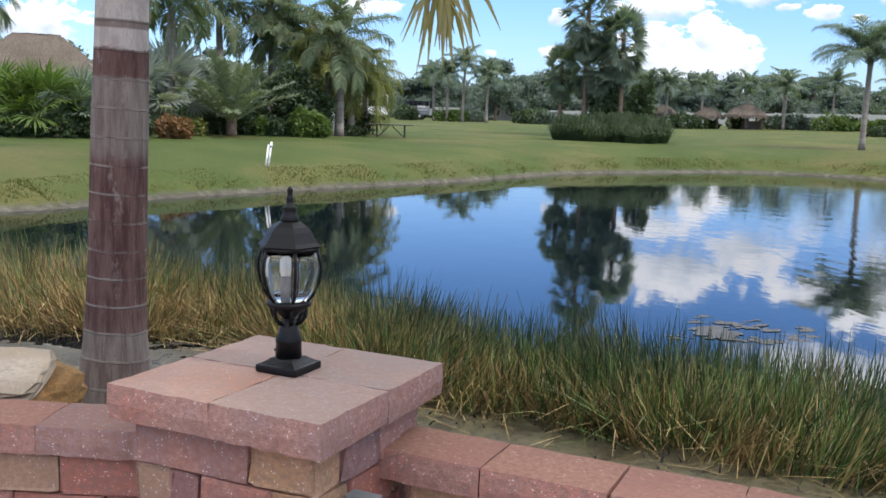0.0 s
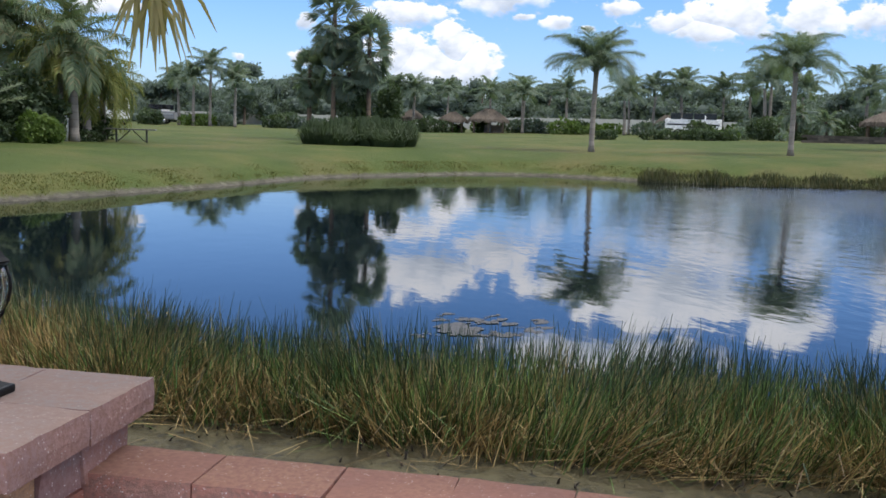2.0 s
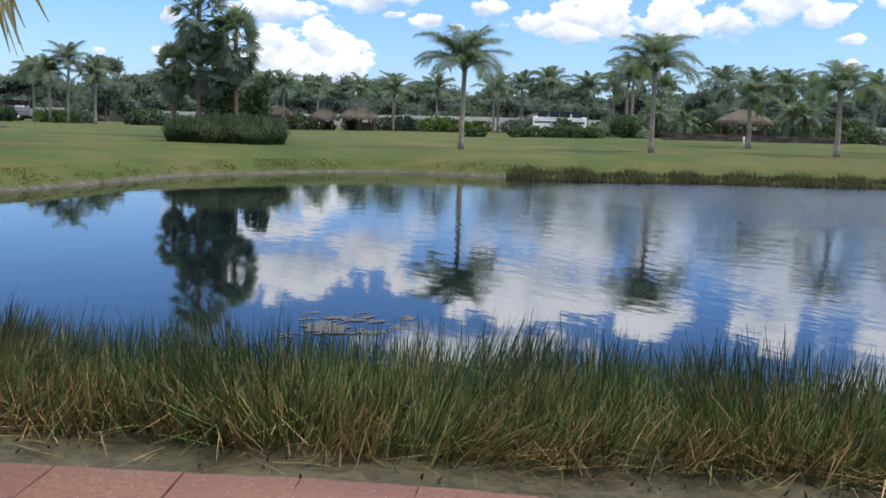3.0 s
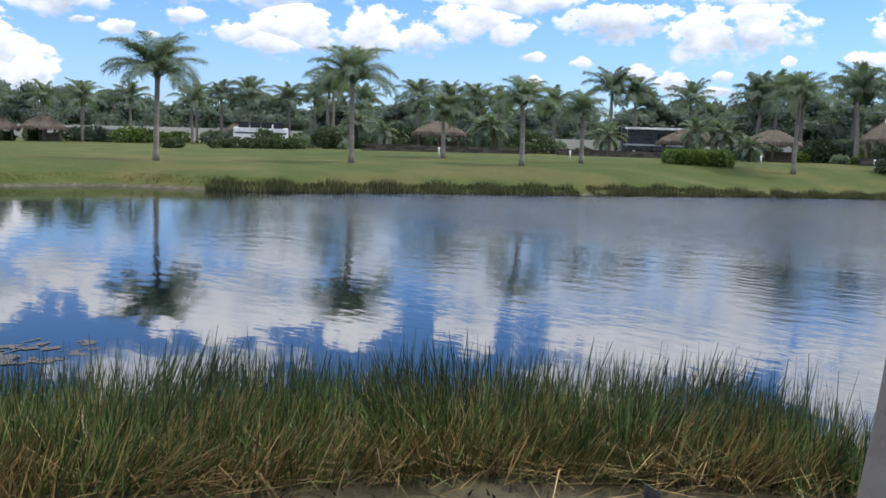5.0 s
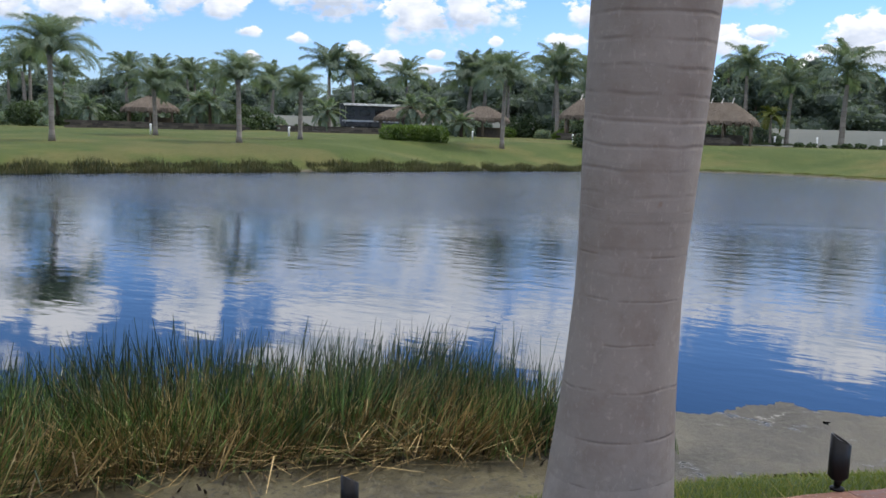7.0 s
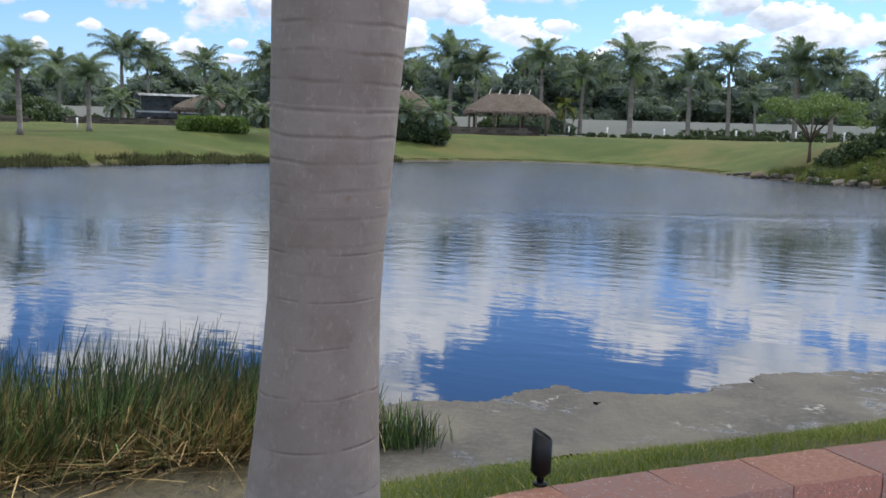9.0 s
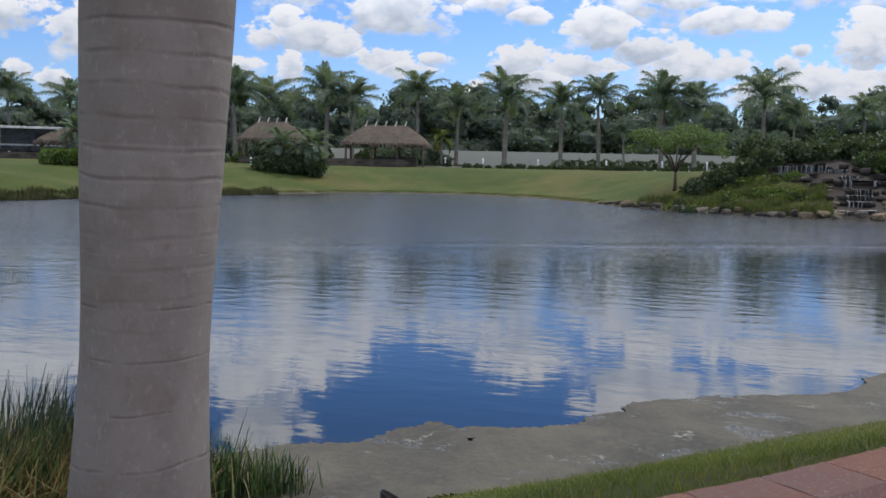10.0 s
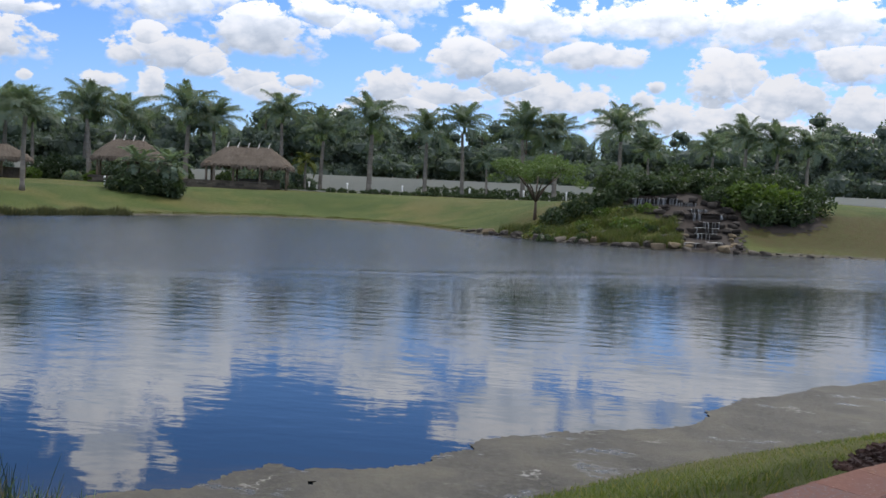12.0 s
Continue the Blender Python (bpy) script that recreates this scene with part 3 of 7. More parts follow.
M = {
    "lawn": material("lawn", lawn_look), "water": material("water", water_look), "mat": material("algae", mat_look), "mulch": material("mulch", mulch_look), "scum": material("scum", scum_look),
    "stone": stone("rose concrete block", (0.36, 0.14, 0.10), (0.36, 0.185, 0.145), (0.26, 0.165, 0.15)),
    "tan_stone": stone("tan concrete block", (0.40, 0.235, 0.13), (0.39, 0.25, 0.16), (0.31, 0.2, 0.145)),
    "mauve_stone": stone("mauve concrete block", (0.24, 0.125, 0.115), (0.27, 0.15, 0.135), (0.2, 0.14, 0.135)),
    "cap": stone("rose coping stone", (0.35, 0.172, 0.112), (0.32, 0.212, 0.168), (0.265, 0.205, 0.18), 6.0, (0.42, 0.33, 0.29), 0.12, 0.86),
    "wall_cap": stone("tumbled coping stone", (0.29, 0.152, 0.1), (0.26, 0.125, 0.09), (0.2, 0.132, 0.118), 4.0, (0.45, 0.36, 0.32), 0.15, 0.86),
    "split": stone("split coping edge", (0.40, 0.18, 0.135), (0.385, 0.22, 0.175), (0.31, 0.2, 0.18), 8.0, (0.68, 0.58, 0.54), 0.9),
    "rock": stone("weathered rock", (0.035, 0.03, 0.027), (0.075, 0.065, 0.053), (0.14, 0.12, 0.095), 2.0, (0.19, 0.17, 0.14), 0.9),
    "pale_rock": stone("pale flagstone", (0.3, 0.22, 0.13), (0.42, 0.35, 0.27), (0.36, 0.3, 0.25), 3.0, (0.5, 0.45, 0.4), 0.5),
    "orange_rock": stone("ochre rock", (0.32, 0.17, 0.06), (0.3, 0.18, 0.08), (0.2, 0.13, 0.08), 4.0, (0.45, 0.35, 0.2), 0.8),
    "ochre_boulder": stone("ochre weathered rock", (0.16, 0.115, 0.06), (0.2, 0.155, 0.095), (0.13, 0.105, 0.075), 2.0, (0.26, 0.22, 0.16), 0.9),
    "bark_chunk": plain("dark bark chunks", (0.065, 0.032, 0.024), 0.9, 0, 40, 0.6, 0.6),
    "soil": plain("dark garden soil", (0.026, 0.019, 0.014), 0.95, 0, 14, 0.5, 0.8),
    # plain white that paints the sky's glare on the ledge water
    "glare_white": plain("white for water glare", (0.75, 0.77, 0.78), 0.4, 0, 20, 0.5, 0.5),
    "wet_rock": stone("wet dark rock", (0.012, 0.010, 0.009), (0.022, 0.018, 0.015), (0.042, 0.035, 0.029), 2.0, (0.06, 0.052, 0.044), 0.9),
    "rill": plain("thin running water", (0.03, 0.032, 0.032), 0.12, 0, 10, 0.3, 0.3),
    "young_leaf": foliage("light young leaves", (0.085, 0.14, 0.045), (0.19, 0.26, 0.10), None),
    "grey_leaf": foliage("grey-green stiff leaves", (0.13, 0.165, 0.105), (0.27, 0.32, 0.2), None),
    "ring_bark": material("pale ringed palm bark", bark_look(8.5, (0.275, 0.252, 0.23), (0.168, 0.15, 0.135), (0.085, 0.066, 0.056), True)),
    "brown_bark": material("brown ringed palm bark", banded_bark),
    "far_bark": material("grey palm trunk", bark_look(3.0, (0.3, 0.272, 0.24), (0.17, 0.15, 0.128), (0.13, 0.11, 0.092))),
    "wood_bark": material("brown tree bark", bark_look(1.0, (0.15, 0.115, 0.085), (0.08, 0.06, 0.045), (0.06, 0.045, 0.035))),
    # palm carries the far shore's haze in its colour, near_palm does without
    "palm": foliage("haze-tinted palm fronds", (0.115, 0.165, 0.135), (0.24, 0.31, 0.23), (0.22, 0.22, 0.14), thin=0.5),
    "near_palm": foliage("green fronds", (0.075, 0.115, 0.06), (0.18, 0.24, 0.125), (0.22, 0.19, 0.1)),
    "silver": foliage("silver palm fans", (0.26, 0.29, 0.265), (0.44, 0.48, 0.43), None),
    "bright_palm": foliage("yellow-green fronds", (0.12, 0.15, 0.035), (0.25, 0.27, 0.07), (0.3, 0.25, 0.08)),
    "dry_frond": foliage("yellowing frond", (0.2, 0.185, 0.075), (0.46, 0.4, 0.19), None),
    "bush": foliage("shrub leaves", (0.036, 0.06, 0.03), (0.088, 0.125, 0.055), None),
    "bright_bush": foliage("bright shrub leaves", (0.06, 0.11, 0.02), (0.14, 0.2, 0.045), None),
    "red_bush": foliage("rusty shrub leaves", (0.12, 0.06, 0.025), (0.25, 0.14, 0.06), None),
    # distance haze is mixed into this leaf colour: paler and bluer
    "wood": foliage("haze-tinted woodland leaves", (0.095, 0.13, 0.112), (0.135, 0.176, 0.144), None, thin=0.5),
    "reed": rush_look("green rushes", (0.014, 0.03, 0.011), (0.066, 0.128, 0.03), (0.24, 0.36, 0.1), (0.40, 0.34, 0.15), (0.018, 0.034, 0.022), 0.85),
    "dry_reed": rush_look("dry rushes", (0.09, 0.06, 0.026), (0.29, 0.2, 0.078), (0.58, 0.43, 0.195), (0.10, 0.16, 0.04), (0.07, 0.085, 0.035), 0.6),
    "grass": foliage("lawn blades", (0.085, 0.125, 0.026), (0.2, 0.225, 0.06), (0.28, 0.245, 0.09), patch=1.2),
    "verge": foliage("verge grass", (0.085, 0.098, 0.028), (0.16, 0.158, 0.055), (0.24, 0.2, 0.085), patch=0.8, thin=0.45),
    "mound_grass": foliage("rank mound grass", (0.055, 0.08, 0.022), (0.14, 0.165, 0.05), (0.2, 0.17, 0.08), patch=0.7),
    "dark_rush": foliage("dark bank rushes", (0.04, 0.05, 0.022), (0.10, 0.105, 0.05), (0.17, 0.14, 0.07), patch=0.6),
    "weed": plain("brown floating weed", (0.03, 0.027, 0.022), 0.5, 0, 30, 0.4),
    "thatch": material("palm thatch", thatch_look),
    "crownshaft": plain("green crownshaft", (0.10, 0.15, 0.045), 0.5, 0, 12),
    "iron": plain("black powder-coated metal", (0.006, 0.0058, 0.006), 0.42, 0.0, 90, 0.3, 0.3, 0.22),
    "glass": material("bevelled clear glass", glass_look),
    "bulb": plain("candle sleeve", (0.75, 0.72, 0.66), 0.4),
    "white": plain("white paint", (0.78, 0.78, 0.76), 0.5),
    "fence": plain("cream vinyl", (0.46, 0.45, 0.405), 0.6, 0, 3.0, 0.14, 0.1),
    "grey_box": plain("grey plastic", (0.17, 0.175, 0.18), 0.5),
    "post_wood": plain("weathered timber", (0.16, 0.12, 0.085), 0.85, 0, 30),
    "table_paint": plain("dark green-brown paint", (0.055, 0.055, 0.04), 0.6),
    "dark_glass": plain("tinted vehicle glass", (0.012, 0.014, 0.018), 0.08, 0, 10, 0.2, 0.0),
    "dark_body": plain("dark vehicle paint", (0.035, 0.037, 0.042), 0.3, 0, 10),
    "steel": plain("brushed steel", (0.5, 0.5, 0.5), 0.35, 0.7),
    "concrete": plain("pale concrete", (0.5, 0.48, 0.44), 0.85, 0, 14),
    "rubber": plain("tyre rubber", (0.02, 0.02, 0.02), 0.8),
    "paver": stone("patio paver", (0.30, 0.16, 0.12), (0.32, 0.22, 0.18), (0.26, 0.21, 0.19), 5.0),
    "fall": material("falling water", fall_look),
}
# ---- the lie of the land: water level is z = 0 ----
SHORE = [(-9.2, 20), (-7.1, 23.7), (-3.7, 28), (0.9, 33.5), (5, 39.3), (9, 42), (13, 44.2), (17, 44), (20, 41), (23, 39),
         (28, 38), (34.5, 35.8), (45, 33.2), (53, 30.6), (59, 28), (66, 24), (68.5, 18.5), (66, 12.4), (60, 7.7), (54.4, 2.3),
         (50.7, -4.4), (50.3, -7.6), (51.5, -15), (50, -24), (38, -30), (25, -24), (17, -11), (13, -4.6), (10.9, -1.75),
         (9.6, -0.35), (8.25, 0.9), (7.0, 2.2), (6.1, 2.9), (5.1, 3.5), (4.0, 4.2), (2.5, 4.9), (1, 5.5), (-1, 6.3), (-4, 8.0)]
SHORE += [(-8, 9.2), (-14, 9), (-20, 12), (-17, 17)]
# the back edge of the wall's coping, from west to east
WALL_LINE = [(-6.0, 3.2), (-3.6, 2.98), (-2.2, 2.87), (-1.3, 2.80), (-0.5, 2.74), (0.02, 2.65), (0.5, 2.42), (1.22, 2.04), (1.95, 1.54), (2.55, 1.1), (3.05, 0.73),
             (3.42, 0.42), (4.1, -0.24), (4.65, -0.72), (5.36, -1.38), (6.6, -2.75), (8.5, -5.4)]


def smooth(a, b, v):
    s = np.clip((v - a) / (b - a), 0, 1)
    return s * s * (3 - 2 * s)


def polygon_distance(px, py, poly):
    """Distance of points to a closed outline, positive outside it."""
    px, py = np.asarray(px, float), np.asarray(py, float)
    best, inside = np.full(px.shape, 1e9), np.zeros(px.shape, bool)
    for (ax, ay), (bx, by) in zip(poly, poly[1:] + poly[:1]):
        ex, ey = bx - ax, by - ay
        s = np.clip(((px - ax) * ex + (py - ay) * ey) / (ex * ex + ey * ey), 0, 1)
        best = np.minimum(best, np.hypot(px - ax - s * ex, py - ay - s * ey))
        if ey:
            inside ^= ((ay > py) != (by > py)) & (px < ex * (py - ay) / ey + ax)
    return np.where(inside, -best, best)


def smoothed(line, steps=6, closed=False):
    """A Catmull-Rom curve through the points of a line."""
    out, n = [], len(line)
    for i in range(n if closed else n - 1):
        q = [line[j % n] if closed else line[min(max(j, 0), n - 1)] for j in (i - 1, i, i + 1, i + 2)]
        for k in range(steps):
            s = k / steps
            out.append(tuple(0.5 * (2 * q[1][c] + (q[2][c] - q[0][c]) * s + (2 * q[0][c] - 5 * q[1][c] + 4 * q[2][c] - q[3][c]) * s * s
                                    + (3 * q[1][c] - q[0][c] - 3 * q[2][c] + q[3][c]) * s ** 3) for c in (0, 1)))
    return out if closed else out + [line[-1]]


SHORE_FINE = smoothed(SHORE, 4, True)
WALL_FINE = smoothed(WALL_LINE, 5)
PATIO = WALL_FINE + [(8.6, -14), (-12, -14), (-12, 3.2)]


def ground_z(px, py):
    """Height of the ground."""
    px, py = np.asarray(px, float), np.asarray(py, float)
    d = polygon_distance(px, py, SHORE_FINE)
    east = smooth(18, 60, px)
    top = 1.25 + 0.62 * east
    steep = 1 - smooth(44, 51, px)
    rise = steep * (1 - np.exp(-np.maximum(d - 0.2, 0) / 2.2)) + (1 - steep) * smooth(0.3, 11, d)
    far = 0.16 * smooth(0, 0.5, d) + (top - 0.36) * rise + 0.2 * smooth(8, 30, d)
    far = far + smooth(0, 7, d) * (1.0 * np.exp(-((px - 72) / 16) ** 2 - ((py + 14) / 15) ** 2)
                                   + 0.95 * np.exp(-((px - 60) / 6.5) ** 2 - ((py + 3.5) / 7.5) ** 2))
    near = np.clip(0.38 * d, 0, 1.0)
    k = smooth(13, 22, np.hypot(px, py))
    land = near * (1 - k) + far * k
    z = np.where(d > 0, land, np.maximum(-0.9, 0.22 * d))
    return np.where(polygon_distance(px, py, PATIO) < 0.12, 0.72, z)


# ---- mesh helpers ----
def mesh(name, verts, faces, smooth_faces=False):
    me = bpy.data.meshes.new(name)
    me.from_pydata([tuple(v) for v in verts], [], [tuple(f) for f in faces])
    if smooth_faces:
        me.polygons.foreach_set("use_smooth", [True] * len(me.polygons))
    me.update()
    return me


def part(name, data, mat, parent=None, label="", at=None):
    """One mesh object, under a thing or standing alone."""
    if isinstance(data, bmesh.types.BMesh):
        me = bpy.data.meshes.new(name)
        data.to_mesh(me)
        data.free()
        data = me
    if not data.materials:
        data.materials.append(M[mat])
    ob = new(name, data)
    if parent is not None:
        ob.parent = parent
    if at is not None:
        ob.matrix_basis = at
    if label:
        ob["label"] = label
    return ob


def root(name, m, label, category, group="", kind=""):
    ob = new(name)
    ob.empty_display_size = 0.2
    ob.matrix_basis = m
    return tagged(ob, label, category, group, kind)


def box(sx, sy, sz, bevel=0.0, base=True):
    """A box with its base on z = 0, bevelled."""
    bm = bmesh.new()
    bmesh.ops.create_cube(bm, size=1)
    for v in bm.verts:
        v.co = Vector((v.co.x * sx, v.co.y * sy, (v.co.z + (0.5 if base else 0)) * sz))
    if bevel:
        bmesh.ops.bevel(bm, geom=bm.edges[:], offset=bevel, segments=2, affect="EDGES", profile=0.6)
    return bm


def revolve(profile, n=20, scallop=0.0, lobes=8):
    """A turned shape from (radius, height) pairs, closed at its ends on the axis."""
    verts, faces = [], []
    for r, z in profile:
        for i in range(n):
            a = 2 * math.pi * i / n
            k = r * (1 + scallop * math.cos(lobes * a))
            verts.append((k * math.cos(a), k * math.sin(a), z))
    for j in range(len(profile) - 1):
        for i in range(n):
            faces.append((j * n + i, j * n + (i + 1) % n, (j + 1) * n + (i + 1) % n, (j + 1) * n + i))
    faces.append(tuple(range(n))[::-1])
    faces.append(tuple(range((len(profile) - 1) * n, len(profile) * n)))
    return verts, faces


def turned(name, profile, mat, parent, n=20, label="", at=None, scallop=0.0, lobes=8, smooth_faces=True):
    return part(name, mesh(name, *revolve(profile, n, scallop, lobes), smooth_faces), mat, parent, label, at)


def tube(points, radii, n=6):
    """A swept tube along points."""
    verts, faces = [], []
    pts = [Vector(p) for p in points]
    for i, p in enumerate(pts):
        d = (pts[min(i + 1, len(pts) - 1)] - pts[max(i - 1, 0)]).normalized()
        a = d.orthogonal().normalized() if abs(d.z) < 0.9 else Vector((1, 0, 0)).cross(d).normalized()
        b = d.cross(a)
        for k in range(n):
            t = 2 * math.pi * k / n
            verts.append(tuple(p + (a * math.cos(t) + b * math.sin(t)) * radii[i]))
    for i in range(len(pts) - 1):
        for k in range(n):
            faces.append((i * n + k, i * n + (k + 1) % n, (i + 1) * n + (k + 1) % n, (i + 1) * n + k))
    faces.append(tuple(range(n))[::-1])
    faces.append(tuple(range((len(pts) - 1) * n, len(pts) * n)))
    return verts, faces


class Soup:
    """Many small pieces gathered into one mesh with numpy."""

    def __init__(self):
        self.verts, self.faces, self.count = [], [], 0

    def add(self, verts, faces):
        verts = np.asarray(verts, float).reshape(-1, 3)
        self.verts.append(verts)
        self.faces.extend([tuple(int(i) + self.count for i in f) for f in faces])
        self.count += len(verts)

    def strips(self, points, sides, closed_tip=True):
        """Blades: points (blades, steps, 3), sides (blades, steps, 3) half-width vectors."""
        n, k, _ = points.shape
        both = np.stack([points - sides, points + sides], 2).reshape(-1, 3)
        base = self.count + np.arange(n)[:, None] * 2 * k + 2 * np.arange(k - 1)[None, :]
        quads = np.stack([base, base + 1, base + 3, base + 2], -1).reshape(-1, 4)
        self.verts.append(both)
        self.faces.extend(map(tuple, quads.tolist()))
        self.count += len(both)

    def leaves(self, centres, normals_axis, size, width, rng):
        """Flat pointed leaves: diamonds about a centre, along an axis."""
        n = len(centres)
        side = rng.normal(size=(n, 3))
        side -= (side * normals_axis).sum(1, keepdims=True) * normals_axis
        side /= np.linalg.norm(side, axis=1, keepdims=True) + 1e-9
        size = np.broadcast_to(np.asarray(size, float), (n,))[:, None]
        q = np.stack([centres - normals_axis * size, centres + side * size * width, centres + normals_axis * size, centres - side * size * width], 1)
        base = self.count + 4 * np.arange(n)[:, None]
        self.verts.append(q.reshape(-1, 3))
        self.faces.extend(map(tuple, (base + np.arange(4)[None, :]).tolist()))
        self.count += 4 * n

    def mesh(self, name):
        v = np.concatenate(self.verts)
        me = bpy.data.meshes.new(name)
        me.from_pydata(v.tolist(), [], self.faces)
        me.update()
        return me


def unit(v):
    return v / (np.linalg.norm(v, axis=-1, keepdims=True) + 1e-9)


# ---- plants ----
def add_frond(soup, rng, start, az, rise, bend, length, leaf, n=30, width=0.03, hang=0.5, ragged=0.25, twist=0.0):
    """A feather frond: an arching midrib with leaflets on both sides."""
    s = np.linspace(0, 1, 9)
    angle = rise - bend * s ** 1.25
    step = length / 8
    out = np.array([math.cos(az), math.sin(az), 0])
    pts = [np.array(start, float)]
    for a in angle[:-1]:
        pts.append(pts[-1] + step * (out * math.cos(a) + np.array([0, 0, math.sin(a)])))
    pts = np.array(pts)
    v, f = tube(pts[::2], [0.03 * length / 2.5 * (1 - 0.8 * k) for k in s[::2]], 3)
    soup.add(v, f)
    u = np.linspace(0.14, 1, n)
    u = np.repeat(u, 2)
    sgn = np.tile([1.0, -1.0], n)
    u = np.clip(u + rng.uniform(-0.4, 0.4, 2 * n) / n, 0, 1)
    base = np.stack([np.interp(u, s, pts[:, c]) for c in range(3)], 1)
    a = np.interp(u, s, angle)
    fwd = out[None, :] * np.cos(a)[:, None] + np.array([0, 0, 1.0])[None, :] * np.sin(a)[:, None]
    lat = np.array([-math.sin(az), math.cos(az), 0])[None, :] * sgn[:, None]
    up = np.cross(fwd, lat * sgn[:, None])
    lift = rng.normal(0.25 + twist, ragged, 2 * n)
    d = unit(lat * 1.0 + fwd * (0.35 + 0.9 * u)[:, None] + up * lift[:, None])
    size = leaf * (0.35 + 0.65 * np.sin(np.pi * np.clip(0.12 + 0.8 * u, 0, 1))) * rng.uniform(0.8, 1.15, 2 * n)
    mid = base + d * (size * 0.5)[:, None]
    tip = mid + unit(d + np.array([0, 0, -1.0]) * (hang * rng.uniform(0.5, 1.5, 2 * n))[:, None]) * (size * 0.55)[:, None]
    p = np.stack([base, mid, tip], 1)
    w = unit(np.cross(d, up + rng.normal(0, 0.3, (2 * n, 3))))[:, None, :] * np.array([0.8, 1.0, 0.12])[None, :, None] * width
    soup.strips(p, w)


def feather_crown(seed, fronds, length, leaf, n, width, low=-0.7, high=1.35, bend=1.1, hang=0.5, start=0.05, wind=0.0):
    rng = np.random.default_rng(seed)
    soup = Soup()
    for i in range(fronds):
        k = (i + 0.5) / fronds
        az = i * 2.39996 + rng.uniform(-0.3, 0.3)
        rise = high + (low - high) * k ** 0.9 + rng.uniform(-0.12, 0.12)
        r = start * (0.4 + k)
        add_frond(soup, rng, (r * math.cos(az), r * math.sin(az), -0.25 * k), az, rise, bend * rng.uniform(0.75, 1.25) * (0.6 + 0.5 * k), length * rng.uniform(0.85, 1.1) * (0.75 + 0.25 * min(1, 3 * k)), leaf, n, width, hang)
    return soup.mesh("crown")


def add_fan(soup, rng, hub, axis, radius, blades, width, droop, spread=2.6):
    """A fan leaf: pleated blades spreading from the end of the stalk."""
    axis = axis / np.linalg.norm(axis)
    side = np.cross(axis, [0, 0, 1.0])
    side /= np.linalg.norm(side) + 1e-6
    up = np.cross(side, axis)
    roll = rng.normal(0, 0.85)
    side = side * math.cos(roll) + up * math.sin(roll)
    t = np.linspace(-spread / 2, spread / 2, blades)
    d = unit(axis[None, :] * np.cos(t)[:, None] + side[None, :] * np.sin(t)[:, None] + rng.normal(0, 0.05, (blades, 3)))
    r = radius * (0.8 + 0.2 * np.cos(t)) * rng.uniform(0.9, 1.08, blades)
    mid = hub + d * (0.6 * r)[:, None]
    tip = mid + unit(d + np.array([0, 0, -droop])) * (0.45 * r)[:, None]
    p = np.stack([np.repeat(hub[None, :], blades, 0), mid, tip], 1)
    normal = np.cross(axis, side)
    w = unit(np.cross(d, normal[None, :]))[:, None, :] * np.array([0.15, 1.0, 0.1])[None, :, None] * width
    soup.strips(p, w)


def fan_crown(seed, leaves, stalk, radius, blades, width, low=-0.6, high=1.3, droop=0.6, skirt=0, along_trunk=0.0):
    rng = np.random.default_rng(seed)
    soup = Soup()
    for i in range(leaves + skirt):
        dead = i >= leaves
        k = (i + 0.5) / leaves
        az = i * 2.39996 + rng.uniform(-0.3, 0.3)
        e = rng.uniform(-1.35, -0.9) if dead else high + (low - high) * k + rng.uniform(-0.15, 0.15)
        d = np.array([math.cos(az) * math.cos(e), math.sin(az) * math.cos(e), math.sin(e)])
        length = stalk * rng.uniform(0.8, 1.15) * (0.6 if dead else 1)
        z0 = -along_trunk - rng.uniform(0.0, 0.9) * stalk if dead else -along_trunk * k
        hub = np.array([0, 0, z0]) + d * length
        v, f = tube([(0, 0, z0), tuple(np.array([0, 0, z0]) + d * length * 0.5 + np.array([0, 0, 0.03])), tuple(hub)], [0.025, 0.02, 0.015], 3)
        soup.add(v, f)
        add_fan(soup, rng, hub, d + np.array([0, 0, -0.1]), radius * (0.75 if dead else 1), blades, width, droop + (0.6 if dead else 0))
    return soup.mesh("crown")


def trunk_mesh(height, profile, lean=(0, 0), n=10, rings=10, bulge=0.0):
    """A palm trunk along a gentle curve; profile gives (share of height, radius)."""
    zs = np.linspace(0, 1, rings)
    rad = np.interp(zs, [p[0] for p in profile], [p[1] for p in profile])
    pts = [(lean[0] * z * z, lean[1] * z * z, height * z) for z in zs]
    return mesh("trunk", *tube(pts, list(rad), n), True)


def leafy(seed, blobs, leaf, density, mat_width=0.5, flat=1.0):
    """Leaves in many clumps; each blob is (x, y, z, radius x, y, z)."""
    rng = np.random.default_rng(seed)
    soup = Soup()
    for x, y, z, rx, ry, rz in blobs:
        n = max(12, int(density * (rx * ry + ry * rz + rx * rz)))
        d = unit(rng.normal(size=(n, 3)))
        lump = 1 + 0.16 * np.sin(5 * d[:, 0] + seed) + 0.14 * np.sin(6 * d[:, 1] + 2 * d[:, 2] + 1.3 * seed)
        r = lump * rng.uniform(0.62, 1.04, n) ** 0.7
        c = np.array([x, y, z]) + d * r[:, None] * np.array([rx, ry, rz])
        axis = unit(rng.normal(size=(n, 3)) + d * 0.7 + np.array([0, 0, 0.2]))
        soup.leaves(c, axis, leaf * rng.uniform(0.6, 1.25, n), mat_width, rng)
    return soup


